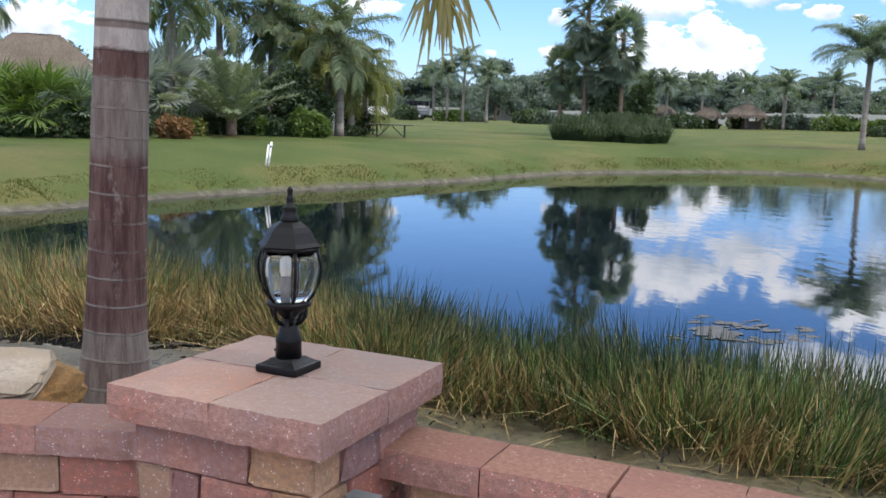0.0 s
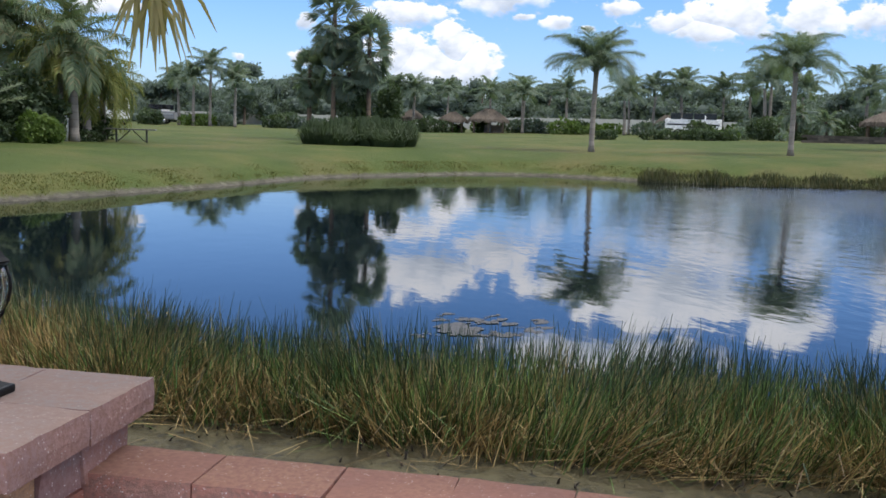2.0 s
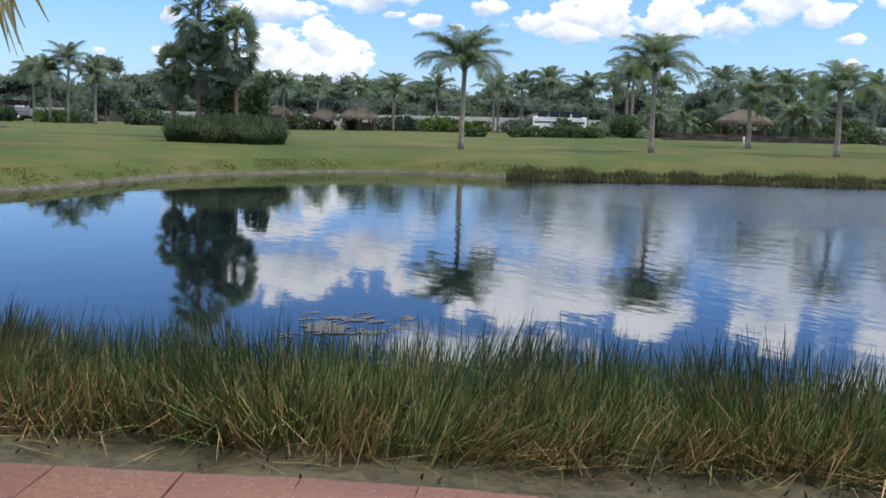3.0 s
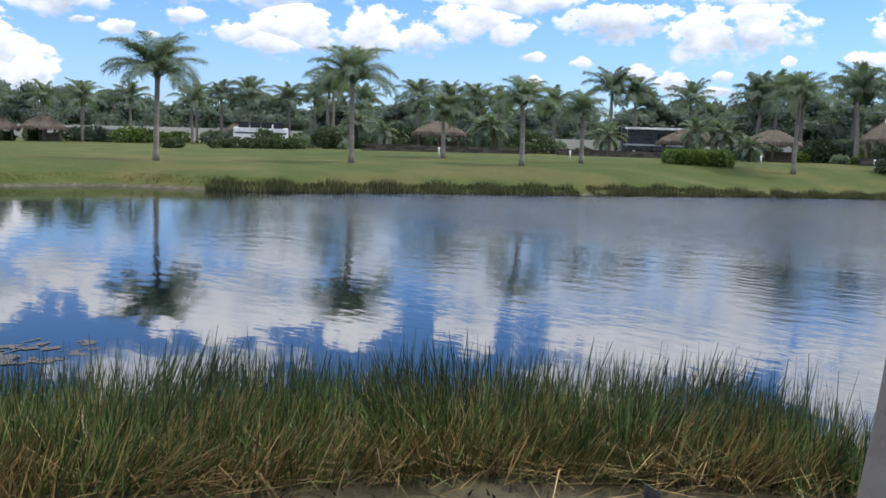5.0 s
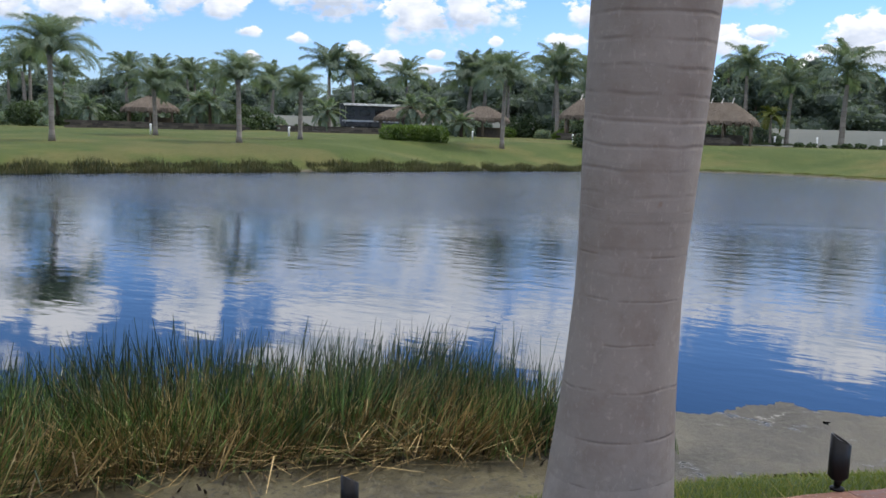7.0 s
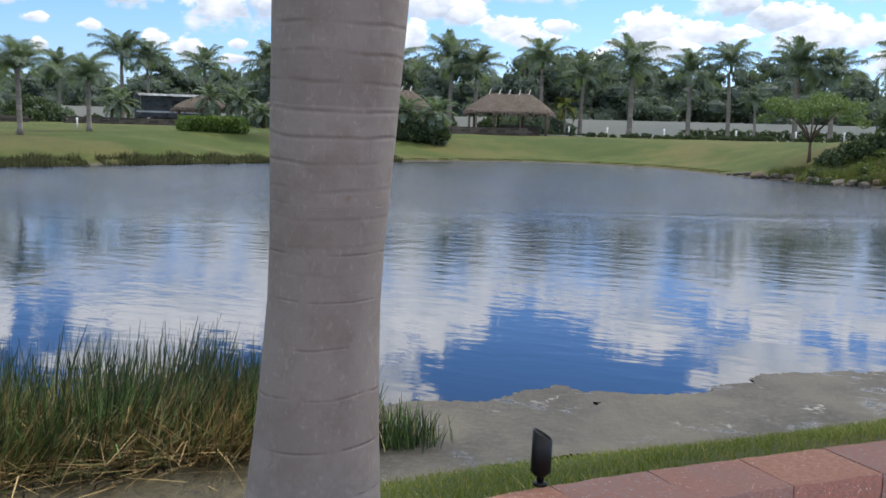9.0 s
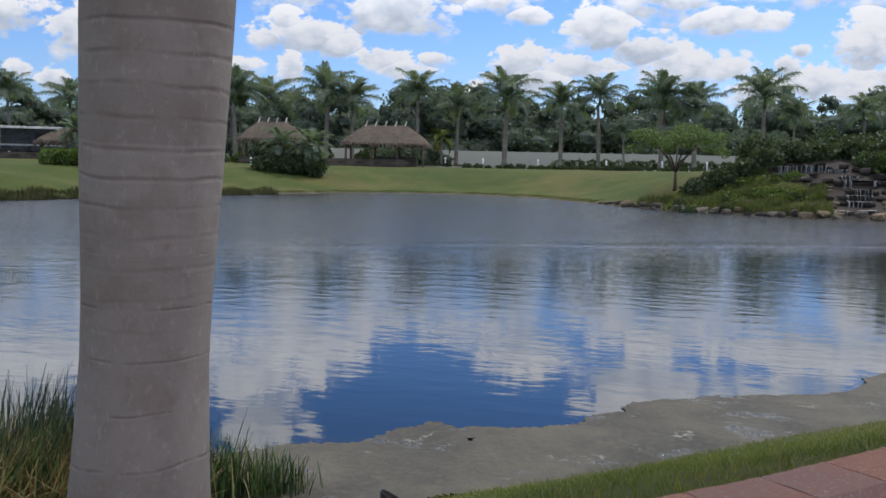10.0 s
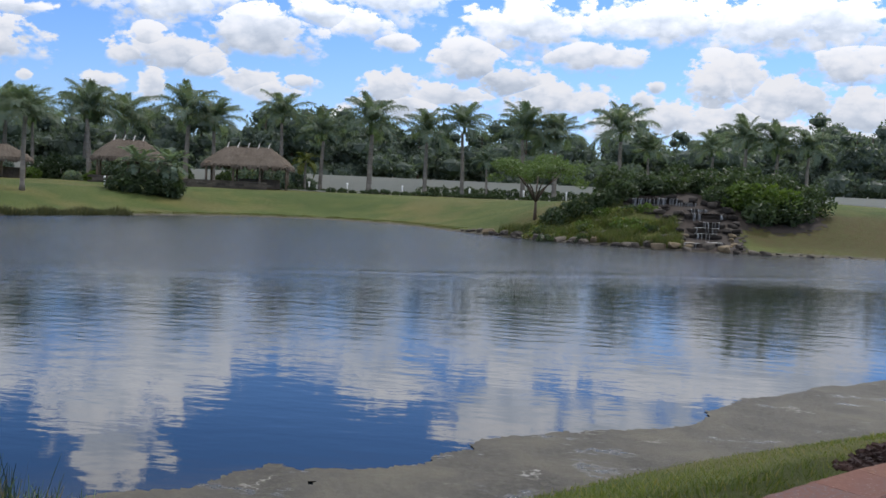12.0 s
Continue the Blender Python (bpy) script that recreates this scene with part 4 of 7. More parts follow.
def bush(name, m, blobs, leaf, density, mat, label, category="bush", group="", seed=1):
    """A shrub: leaves over a few woody stems."""
    ob = root(name, m, label, category, group)
    part("leaves", leafy(seed, blobs, leaf, density).mesh("leaves"), mat, ob)
    x, y, z, rx, ry, rz = blobs[0]
    part("stem", mesh("stem", *tube([(x, y, -0.08), (x + 0.05, y, z * 0.6), (x + 0.1 * rx, y, z + 0.3 * rz)], [0.04, 0.03, 0.012], 5)), "wood_bark", ob)
    return ob


def gz(x, y):
    return float(ground_z(x, y))


def spot(x, y, turn=0.0, scale=1.0, drop=0.03):
    return pose(x, y, gz(x, y) - drop, 0, 0, turn) @ Matrix.Diagonal((scale, scale, scale, 1))


def palm(name, m, height, trunk, crown, label, bark="far_bark", leaf="palm", shaft=0.0, group="", crown_turn=0.0, scale=1.0):
    """A palm: trunk, green crownshaft where it has one, crown of fronds."""
    ob = root(name, m, label, "palm tree", group)
    part("trunk", trunk, bark, ob)
    if shaft:
        turned("crownshaft", [(0.13, 0), (0.15, 0.12 * shaft), (0.12, 0.6 * shaft), (0.06, shaft)], "crownshaft", ob, 8, "", Matrix.Translation((0, 0, height)))
    part("crown", crown, leaf, ob, "", pose(0, 0, height + shaft * 0.95, 0, 0, crown_turn) @ Matrix.Diagonal((scale, scale, scale, 1)))
    return ob


# ---- ground, water ----
def build_ground():
    fine = np.arange(-9, 16, 0.3)
    xs = np.unique(np.round(np.concatenate([[-2500, -900, -400, -220, -140], np.arange(-100, -9, 2.2), fine, np.arange(16, 80, 1.0), np.arange(80, 150, 3), [160, 180, 220, 320, 600, 1200, 2800]]), 3))
    ys = np.unique(np.round(np.concatenate([[-2500, -900, -400, -200, -100], np.arange(-60, -10, 2.5), np.arange(-10, 12, 0.3), np.arange(12, 56, 1.0), np.arange(56, 150, 3), [165, 200, 300, 600, 1200, 2800]]), 3))
    gx, gy = np.meshgrid(xs, ys, indexing="ij")
    z = ground_z(gx, gy)
    rough = np.array([noise.noise((0.35 * a, 0.35 * b, 0)) for a, b in zip(gx.ravel(), gy.ravel())]).reshape(gx.shape)
    z = z + 0.05 * rough * (z > 0.1)
    verts = np.stack([gx, gy, z], -1).reshape(-1, 3)
    nx, ny = len(xs), len(ys)
    i = (np.arange(nx - 1)[:, None] * ny + np.arange(ny - 1)[None, :]).ravel()
    faces = np.stack([i, i + ny, i + ny + 1, i + 1], -1)
    me = mesh("ground", verts.tolist(), faces.tolist(), True)
    tagged(part("ground", me, "lawn"), "mown green lawn sloping down to the lake", "lawn", kind="structure")


def outline_sheet(name, outline, z, mat, label, category, kind="structure"):
    me = mesh(name, [(x, y, z) for x, y in outline], [tuple(range(len(outline)))])
    return tagged(part(name, me, mat), label, category, kind=kind)


build_ground()
outline_sheet("water", [(-24, 5), (-6, 3.6), (4, 2.4), (7, -3), (20, -32), (56, -32), (74, 6), (74, 30), (30, 50), (6, 50), (-24, 30)], 0.0, "water", "calm blue lake reflecting clouds and palms", "lake")


# ---- the stone wall, pillar and lamp ----
def block(sx, sy, sz, seed, rough=0.006):
    """A split-faced block: bevelled box with an uneven skin."""
    bm = box(sx, sy, sz, 0.008)
    rng = random.Random(seed)
    for v in bm.verts:
        v.co += Vector((rng.uniform(-rough, rough), rng.uniform(-rough, rough), rng.uniform(-rough, rough) * 0.5))
    me = bpy.data.meshes.new("block")
    bm.to_mesh(me)
    bm.free()
    return me


def slab(sx, sy, sz, seed, rough=0.004, cuts=4):
    """A coping stone: flat sawn top, split edges."""
    bm = bmesh.new()
    bmesh.ops.create_grid(bm, x_segments=cuts * 2, y_segments=cuts * 2, size=0.5)
    rim = [e for e in bm.edges if e.is_boundary]
    top = bm.faces[:]
    ext = bmesh.ops.extrude_edge_only(bm, edges=rim)
    low = [v for v in ext["geom"] if isinstance(v, bmesh.types.BMVert)]
    for v in low:
        v.co.z = -0.55
    ext = bmesh.ops.extrude_edge_only(bm, edges=[e for e in ext["geom"] if isinstance(e, bmesh.types.BMEdge)])
    bottom = [v for v in ext["geom"] if isinstance(v, bmesh.types.BMVert)]
    for v in bottom:
        v.co.z = -1
    bmesh.ops.contextual_create(bm, geom=[e for e in bm.edges if e.is_boundary])
    rng = random.Random(seed)
    for v in bm.verts:
        side = max(abs(v.co.x), abs(v.co.y)) > 0.49
        v.co = Vector((v.co.x * sx, v.co.y * sy, (v.co.z + 1) * sz))
        if side:
            grow = 1.0 if v in low else 0.0
            out = Vector((v.co.x / sx, v.co.y / sy, 0)).normalized()
            v.co += out * (rng.uniform(-rough, rough) + 0.004 * grow) + Vector((0, 0, -rng.uniform(0, 0.0025) if v.co.z > 0.9 * sz else rng.uniform(-rough, rough)))
    bmesh.ops.recalc_face_normals(bm, faces=bm.faces[:])
    for f in bm.faces:
        f.material_index = 0 if f.normal.z > 0.6 else 1
    me = bpy.data.meshes.new("slab")
    bm.to_mesh(me)
    bm.free()
    return me


def coping(me, mat):
    """Sawn top of one material, split edges of another."""
    me.materials.append(M[mat])
    me.materials.append(M["split"])
    return me


PIER = Vector((-0.416, 2.557, 0))       # the pillar's middle
PIER_TURN = -25.5
CAP_TOP, CAP_HEIGHT, CAP_SIDE = 1.627, 0.09, 0.648
FLOOR_Z = 0.80


def build_pillar():
    m = pose(PIER.x, PIER.y, FLOOR_Z, 0, 0, PIER_TURN)
    ob = root("stone_pillar", m, "square pillar of rose and tan concrete blocks with a flat cap", "pillar")
    half = CAP_SIDE / 4
    cap_z = CAP_TOP - CAP_HEIGHT - FLOOR_Z
    k = 0
    for sx in (-1, 1):
        for sy in (-1, 1):
            me = coping(slab(CAP_SIDE / 2 - 0.004, CAP_SIDE / 2 - 0.004, CAP_HEIGHT, 30 + k, 0.003, 4), "cap")
            part("cap_stone", me, "cap", ob, "rose cap stone with a split edge", Matrix.Translation((sx * half, sy * half, cap_z)))
            k += 1
    body, course = 0.555, 0.118
    n = int(math.ceil(cap_z / course))
    rng = random.Random(4)
    shares = ((0.66, 0.34), (0.55, 0.45)), ((0.3, 0.7), (0.3, 0.4, 0.3))
    tones = (("stone", "tan_stone"), ("mauve_stone", "stone")), (("mauve_stone", "stone"), ("tan_stone", "stone", "tan_stone"))
    for row in range(n):
        z = cap_z - (row + 1) * course
        z0 = max(z, -0.02)
        h = z + course - z0 - 0.004
        for side in range(4):
            share, tone = shares[row % 2][side % 2], tones[row % 2][side % 2]
            length = body if (side + row) % 2 == 0 else body - 0.246
            x = -length / 2
            for j, part_of in enumerate(share):
                w = length * part_of - 0.007
                at = pose(0, 0, 0, 0, 0, 90 * side) @ Matrix.Translation((x + length * part_of / 2, -body / 2 + 0.06 + rng.uniform(-0.008, 0.008), z0))
                part("block", block(w, 0.12, h, rng.randint(0, 999), 0.008), tone[j], ob, "", at)
                x += length * part_of
    part("core", box(body - 0.16, body - 0.16, cap_z, 0.01), "paver", ob, "", Matrix.Translation((0, 0, 0.0)))
    return ob


WALL_TOP, COPING_H, COPING_W = 1.452, 0.085, 0.215


def resample(line, step):
    pts, acc = [line[0]], 0.0
    for (ax, ay), (bx, by) in zip(line, line[1:]):
        seg = math.hypot(bx - ax, by - ay)
        while acc + seg >= step:
            k = (step - acc) / seg
            ax, ay = ax + (bx - ax) * k, ay + (by - ay) * k
            pts.append((ax, ay))
            seg = math.hypot(bx - ax, by - ay)
            acc = 0.0
        acc += seg
    return pts


def tapered(w0, w1, depth, h, seed, rough=0.0028, sides=True):
    """A wedge-shaped stone for a curved wall: w0 at the front, w1 at the back."""
    me = slab(1.0, depth, h, seed, rough) if sides else block(1.0, depth, h, seed, rough)
    for v in me.vertices:
        s = v.co.y / depth + 0.5
        v.co.x *= (w0 * (1 - s) + w1 * s) - 0.006
    return me


def build_wall():
    line = smoothed(WALL_LINE, 12)
    ob = root("garden_wall", pose(0, 0, 0), "low curved wall of rose and tan concrete blocks with coping", "wall", kind="structure")
    east = [(0.205, 2.545), (0.505, 2.403)] + resample([(0.505, 2.403)] + [q for q in line if q[0] > 0.53], 0.298)[1:]
    west = resample([(-1.088, 2.785)] + [q for q in reversed(line) if q[0] < -1.12], 0.302)
    stones = [((-0.1, 2.69), (0.205, 2.545))] + list(zip(east, east[1:])) + [((-1.088, 2.785), (-0.72, 2.75))] + [(b, a) for a, b in zip(west, west[1:])]
    rng = random.Random(8)
    for i, ((ax, ay), (bx, by)) in enumerate(stones):
        mx, my, turn = (ax + bx) / 2, (ay + by) / 2, math.degrees(math.atan2(by - ay, bx - ax))
        inward = Vector((math.sin(radians(turn)), -math.cos(radians(turn)), 0))
        c = Vector((mx, my, 0)) + inward * COPING_W / 2
        length = math.hypot(bx - ax, by - ay)
        at = pose(c.x, c.y, WALL_TOP - COPING_H, 0, 0, turn)
        me = tapered(length, length, COPING_W, COPING_H, 100 + i)
        part("coping_stone", coping(me, "wall_cap"), "wall_cap", ob, "", at)
    course = 0.118
    for row in range(6):
        z = WALL_TOP - COPING_H - (row + 1) * course
        z0 = max(z, FLOOR_Z - 0.1)
        if z + course <= FLOOR_Z:
            break
        body = resample(line, 0.262)
        off = 0.131 if row % 2 else 0.0
        for i, ((ax, ay), (bx, by)) in enumerate(zip(body, body[1:])):
            turn = math.degrees(math.atan2(by - ay, bx - ax))
            d = Vector((math.cos(radians(turn)), math.sin(radians(turn)), 0))
            c = Vector(((ax + bx) / 2, (ay + by) / 2, 0)) + d * off + Vector((d.y, -d.x, 0)) * COPING_W / 2
            if math.hypot(c.x - PIER.x, c.y - PIER.y) < 0.37:
                continue
            me = block(math.hypot(bx - ax, by - ay) - 0.008, COPING_W - 0.05, z + course - z0 - 0.004, 500 + 40 * row + i, 0.007)
            part("block", me, rng.choice(["stone", "stone", "stone", "tan_stone"]), ob, "", pose(c.x, c.y, z0, 0, 0, turn))


def build_lamp():
    c = Vector((-0.41, 2.585, CAP_TOP))
    ob = root("post_lantern", pose(c.x, c.y, c.z, 0, 0, PIER_TURN) @ Matrix.Diagonal((1.0, 1.0, 1.0, 1)), "black metal lantern with clear glass panes on a stone pillar", "lamp")
    part("base_plate", box(0.13, 0.13, 0.022, 0.006), "iron", ob)
    turned("foot", [(0.084, 0.021), (0.058, 0.031), (0.048, 0.037), (0.044, 0.038)], "iron", ob, 4, "", pose(0, 0, 0, 0, 0, 45), smooth_faces=False)
    turned("stem", [(0.036, 0.034), (0.0345, 0.078), (0.036, 0.081), (0.036, 0.087), (0.028, 0.105), (0.024, 0.127), (0.02, 0.131), (0.02, 0.151)], "iron", ob)
    part("set_screw", mesh("screw", *tube([(-0.034, 0, 0.05), (-0.046, 0, 0.05)], [0.004, 0.004], 8)), "iron", ob)
    # scrolled arms below the bowl
    for i in range(6):
        a = math.pi / 3 * i + 0.26
        pts = [(r * math.cos(a), r * math.sin(a), z) for r, z in ((0.022, 0.129), (0.034, 0.134), (0.046, 0.152), (0.05, 0.170), (0.044, 0.180))]
        part("scroll", mesh("scroll", *tube(pts, [0.005, 0.006, 0.006, 0.005, 0.004], 6), True), "iron", ob)
    turned("bowl", [(0.024, 0.151), (0.034, 0.162), (0.05, 0.175), (0.06, 0.182), (0.06, 0.192), (0.05, 0.194)], "iron", ob)
    curve = ((0.052, 0.194), (0.069, 0.214), (0.083, 0.246), (0.09, 0.278), (0.088, 0.305), (0.079, 0.334))
    for i in range(6):
        a = math.pi / 3 * i + 0.26
        pts = [(r * math.cos(a), r * math.sin(a), z) for r, z in curve]
        part("rib", mesh("rib", *tube(pts, [0.0042] * 6, 6), True), "iron", ob)
        # a bevelled pane, flat across between two ribs and bowed upwards
        b = a + math.pi / 3
        verts, faces = [], []
        for r, z in curve:
            for k in range(5):
                s = k / 4
                bow = 0.94 + 0.03 * math.sin(math.pi * s)
                verts.append((bow * r * (math.cos(a) * (1 - s) + math.cos(b) * s), bow * r * (math.sin(a) * (1 - s) + math.sin(b) * s), z))
        for j in range(5):
            for k in range(4):
                faces.append((j * 5 + k, j * 5 + k + 1, j * 5 + k + 6, j * 5 + k + 5))
        pane = part("pane", mesh("pane", verts, faces, True), "glass", ob, "clear glass pane")
        thick = pane.modifiers.new("thickness", "SOLIDIFY")
        thick.thickness = 0.003
        pane.visible_shadow = False
    turned("collar", [(0.07, 0.332), (0.08, 0.335), (0.08, 0.341), (0.074, 0.342)], "iron", ob, 24)
    turned("hood", [(0.07, 0.341), (0.088, 0.342), (0.09, 0.346), (0.078, 0.356), (0.069, 0.370), (0.062, 0.383), (0.05, 0.396), (0.034, 0.407), (0.023, 0.412)], "iron", ob, 6, "", pose(0, 0, 0, 0, 0, 15), smooth_faces=False)
    turned("finial", [(0.025, 0.409), (0.026, 0.415), (0.021, 0.427), (0.016, 0.443), (0.019, 0.448), (0.011, 0.451), (0.0095, 0.467), (0.011, 0.472), (0.007, 0.477), (0.007, 0.490), (0.009, 0.493), (0.003, 0.503)], "iron", ob, 16)
    turned("socket", [(0.022, 0.192), (0.024, 0.224), (0.022, 0.262)], "grey_box", ob, 16)
    for i in range(3):
        a = 2.1 * i
        turned("bulb", [(0.008, 0.257), (0.013, 0.273), (0.014, 0.291), (0.008, 0.312), (0.003, 0.326)], "bulb", ob, 10, "", Matrix.Translation((0.013 * math.cos(a), 0.013 * math.sin(a), 0)))
    return ob


build_pillar()
build_wall()
build_lamp()
floor = outline_sheet("patio_floor", smoothed(WALL_LINE, 5) + [(8.5, -14), (-12, -14), (-12, 6)], FLOOR_Z, "paver", "rose concrete paver patio floor", "floor")


# ---- rushes along the near shore ----
REED_FRONT = [(-6.8, 9.6), (-4.3, 9.3), (-2.9, 9.5), (-1.9, 9.3), (-0.7, 8.0), (0.1, 7.3), (1.0, 7.15), (1.5, 6.7), (2.1, 6.3), (2.9, 6.0), (3.9, 5.45), (4.75, 5.1), (5.5, 4.6), (6.3, 3.95), (6.85, 3.42)]
REED_BACK = [(-7.8, 12.6), (-5.2, 12.2), (-3.0, 11.2), (-1.6, 10.3), (-0.4, 9.2), (1.05, 8.2), (3.05, 7.4), (4.6, 6.7), (5.75, 6.0), (6.8, 4.8), (7.1, 4.15), (7.1, 3.5)]


def along(line, u):
    line = np.array(line)
    s = np.concatenate([[0], np.cumsum(np.hypot(*np.diff(line, axis=0).T))])
    return np.stack([np.interp(u * s[-1], s, line[:, c]) for c in (0, 1)], 1)


def build_reeds():
    """Rushes: an upright green stand behind, dry stems mixed in, bent golden stems in front."""
    rng = np.random.default_rng(11)
    kinds = (("rushes", "reed", 1500, 23, "tall green rushes in shallow water"), ("dry_rushes", "dry_reed", 800, 32, "golden dry rushes leaning over shallow water"),
             ("bent_rushes", "dry_reed", 460, 26, "bent golden rushes lying over one another"))
    for name, mat, tufts, each, label in kinds:
        dry, bent = name == "dry_rushes", name == "bent_rushes"
        u, v = rng.uniform(0, 1, tufts), rng.uniform(0, 1, tufts)
        if dry:
            west = rng.uniform(0, 1, tufts) < 0.45
            u, v = np.where(west, u * 0.48, u), np.where(west, v * 0.95, v ** 1.7 * 0.75)
        elif bent:
            v = v ** 1.5 * 0.42
        else:
            keep = (u > 0.42) | (rng.uniform(0, 1, tufts) < 0.04 + 0.45 * u + 0.35 * (v > 0.6))
            u, v = u[keep], v[keep]
        a, b = along(REED_FRONT, u), along(REED_BACK, u)
        ragged = 0.22 * np.sin(17 * u) + 0.14 * np.sin(41 * u + 1) + 0.08 * np.sin(97 * u)
        spot_xy = a + (b - a) * ((0.2 if bent else 0.12) + 0.9 * v + ragged * (0.35 - 0.7 * v) * 0.6)[:, None]
        clump = 0.05 * np.sin(53 * u + 2) + 0.04 * np.sin(131 * u + 5 * v)
        tall = (0.50 + 0.27 * v + clump + rng.normal(0, 0.045, len(u))) * (0.93 if dry else 0.9 if bent else 1.0)
        sway = np.stack([0.2 * np.sin(u * 29) + 0.16 * np.sin(u * 83) + 0.04, -0.08 - 0.3 * (1 - v) ** 2], 1)
        lean_t = rng.normal(0, 0.2, (len(u), 2)) + sway * (1.7 if dry else 1.0)
        lean_t = lean_t * (1.0 - 0.6 * v)[:, None]
        if bent:
            turn = 1.4 * np.sin(13 * u) + rng.normal(0, 0.8, len(u))
            lean_t = np.stack([np.sin(turn), -0.3 * np.cos(turn) + 0.05], 1) * rng.uniform(0.7, 1.9, len(u))[:, None]
        t = np.repeat(np.arange(len(u)), each)
        n = len(t)
        xy = spot_xy[t] + rng.normal(0, 0.13, (n, 2))
        short = np.where(rng.uniform(0, 1, n) < 0.35, rng.uniform(0.45, 0.85, n), rng.uniform(0.85, 1.1, n))
        h = np.clip(tall[t], 0.25, 0.95) * short
        lean = lean_t[t] + rng.normal(0, 1, (n, 2)) * (0.2 - 0.12 * v[t])[:, None] * (2.0 if bent else 1.0)
        stray = rng.uniform(0, 1, n) < (0.10 if dry else 0.04)
        lean += stray[:, None] * rng.normal(0, 0.8, (n, 2)) * (1.0 - 0.6 * v[t])[:, None]
        snapped = rng.uniform(0, 1, n) < (0.10 if dry or bent else 0.03)
        s = np.array([0, 0.35, 0.7, 1.0])
        p = np.zeros((n, 4, 3))
        p[:, :, :2] = xy[:, None, :] + lean[:, None, :] * (s ** 1.15)[None, :, None] * h[:, None, None]
        fall = 1 / np.sqrt(1 + (1.0 if bent else 0.7) * (lean ** 2).sum(1))
        p[:, :, 2] = -0.06 + (h * fall)[:, None] * s[None, :]
        kink = rng.normal(0, 0.35, (n, 2)) * h[:, None]
        p[snapped, 3, :2] += kink[snapped]
        p[snapped, 3, 2] = p[snapped, 2, 2] - rng.uniform(0.0, 0.16, snapped.sum())
        turn = rng.uniform(0, np.pi, n)
        w = np.stack([np.cos(turn), np.sin(turn), 0 * turn], 1)[:, None, :] * np.array([0.0046, 0.0044, 0.0036, 0.0013])[None, :, None] * rng.uniform(0.65, 1.4, n)[:, None, None]
        soup = Soup()
        soup.strips(p, w)
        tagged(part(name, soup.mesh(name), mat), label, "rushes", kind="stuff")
    # a small clump at the end of the stand
    n = 620
    k = rng.uniform(0, 1, n)
    xy = np.array([6.92, 3.35]) + np.outer(k, [0.4, -0.62]) + rng.normal(0, 0.1, (n, 2))
    h = rng.uniform(0.22, 0.56, n) * (1.05 - 0.5 * k)
    lean = rng.normal(0, 0.2, (n, 2))
    s = np.array([0, 0.4, 0.75, 1.0])
    p = np.zeros((n, 4, 3))
    p[:, :, :2] = xy[:, None, :] + lean[:, None, :] * (s ** 1.5)[None, :, None] * h[:, None, None]
    p[:, :, 2] = -0.04 + h[:, None] * s[None, :]
    turn = rng.uniform(0, np.pi, n)
    soup = Soup()
    soup.strips(p, np.stack([np.cos(turn), np.sin(turn), 0 * turn], 1)[:, None, :] * np.array([0.0046, 0.0044, 0.0034, 0.0012])[None, :, None])
    tagged(part("rush_clump", soup.mesh("rush_clump"), "reed"), "small clump of green rushes in the algae", "rushes", kind="stuff")
    # dark stubble standing in the scum
    n = 260
    u = rng.uniform(0, 1, n)
    xy = along(REED_FRONT, u) + np.abs(rng.normal(0, 0.22, n))[:, None] * np.array([-0.35, -1.0]) + rng.normal(0, 0.06, (n, 2))
    h = rng.uniform(0.015, 0.07, n)
    lean = rng.normal(0, 0.6, (n, 2))
    p = np.stack([np.concatenate([xy, 0 * h[:, None]], 1), np.concatenate([xy + lean * h[:, None] * 0.5, 0.6 * h[:, None] + 0.01], 1), np.concatenate([xy + lean * h[:, None], h[:, None] + 0.01], 1)], 1)
    turn = rng.uniform(0, np.pi, n)
    soup = Soup()
    soup.strips(p, np.stack([np.cos(turn), np.sin(turn), 0 * turn], 1)[:, None, :] * np.array([0.012, 0.008, 0.003])[None, :, None])
    tagged(part("rush_stubble", soup.mesh("rush_stubble"), "soil"), "dark rotted stubble in the scum", "rushes", kind="stuff")
    # stems that lie over the scum in front
    n = 150
    u = rng.uniform(0, 1, n)
    xy = along(REED_FRONT, u) + rng.normal(0, 0.14, (n, 2)) + np.array([-0.05, -0.16])
    turn, length = rng.uniform(0, 2 * np.pi, n), rng.uniform(0.15, 0.5, n)
    d = np.stack([np.cos(turn), np.sin(turn)], 1) * length[:, None]
    rise = rng.uniform(0.0, 0.12, n)
    p = np.stack([np.concatenate([xy, 0.02 + 0 * rise[:, None]], 1), np.concatenate([xy + 0.5 * d, 0.03 + 0.6 * rise[:, None]], 1), np.concatenate([xy + d, 0.02 + rise[:, None]], 1)], 1)
    side = np.stack([-np.sin(turn), np.cos(turn), 0 * turn], 1)[:, None, :] * np.array([0.003, 0.003, 0.0015])[None, :, None]
    soup = Soup()
    soup.strips(p, side)
    tagged(part("fallen_stems", soup.mesh("fallen_stems"), "dry_reed"), "broken dry stems lying on the scum", "rushes", kind="stuff")


build_reeds()


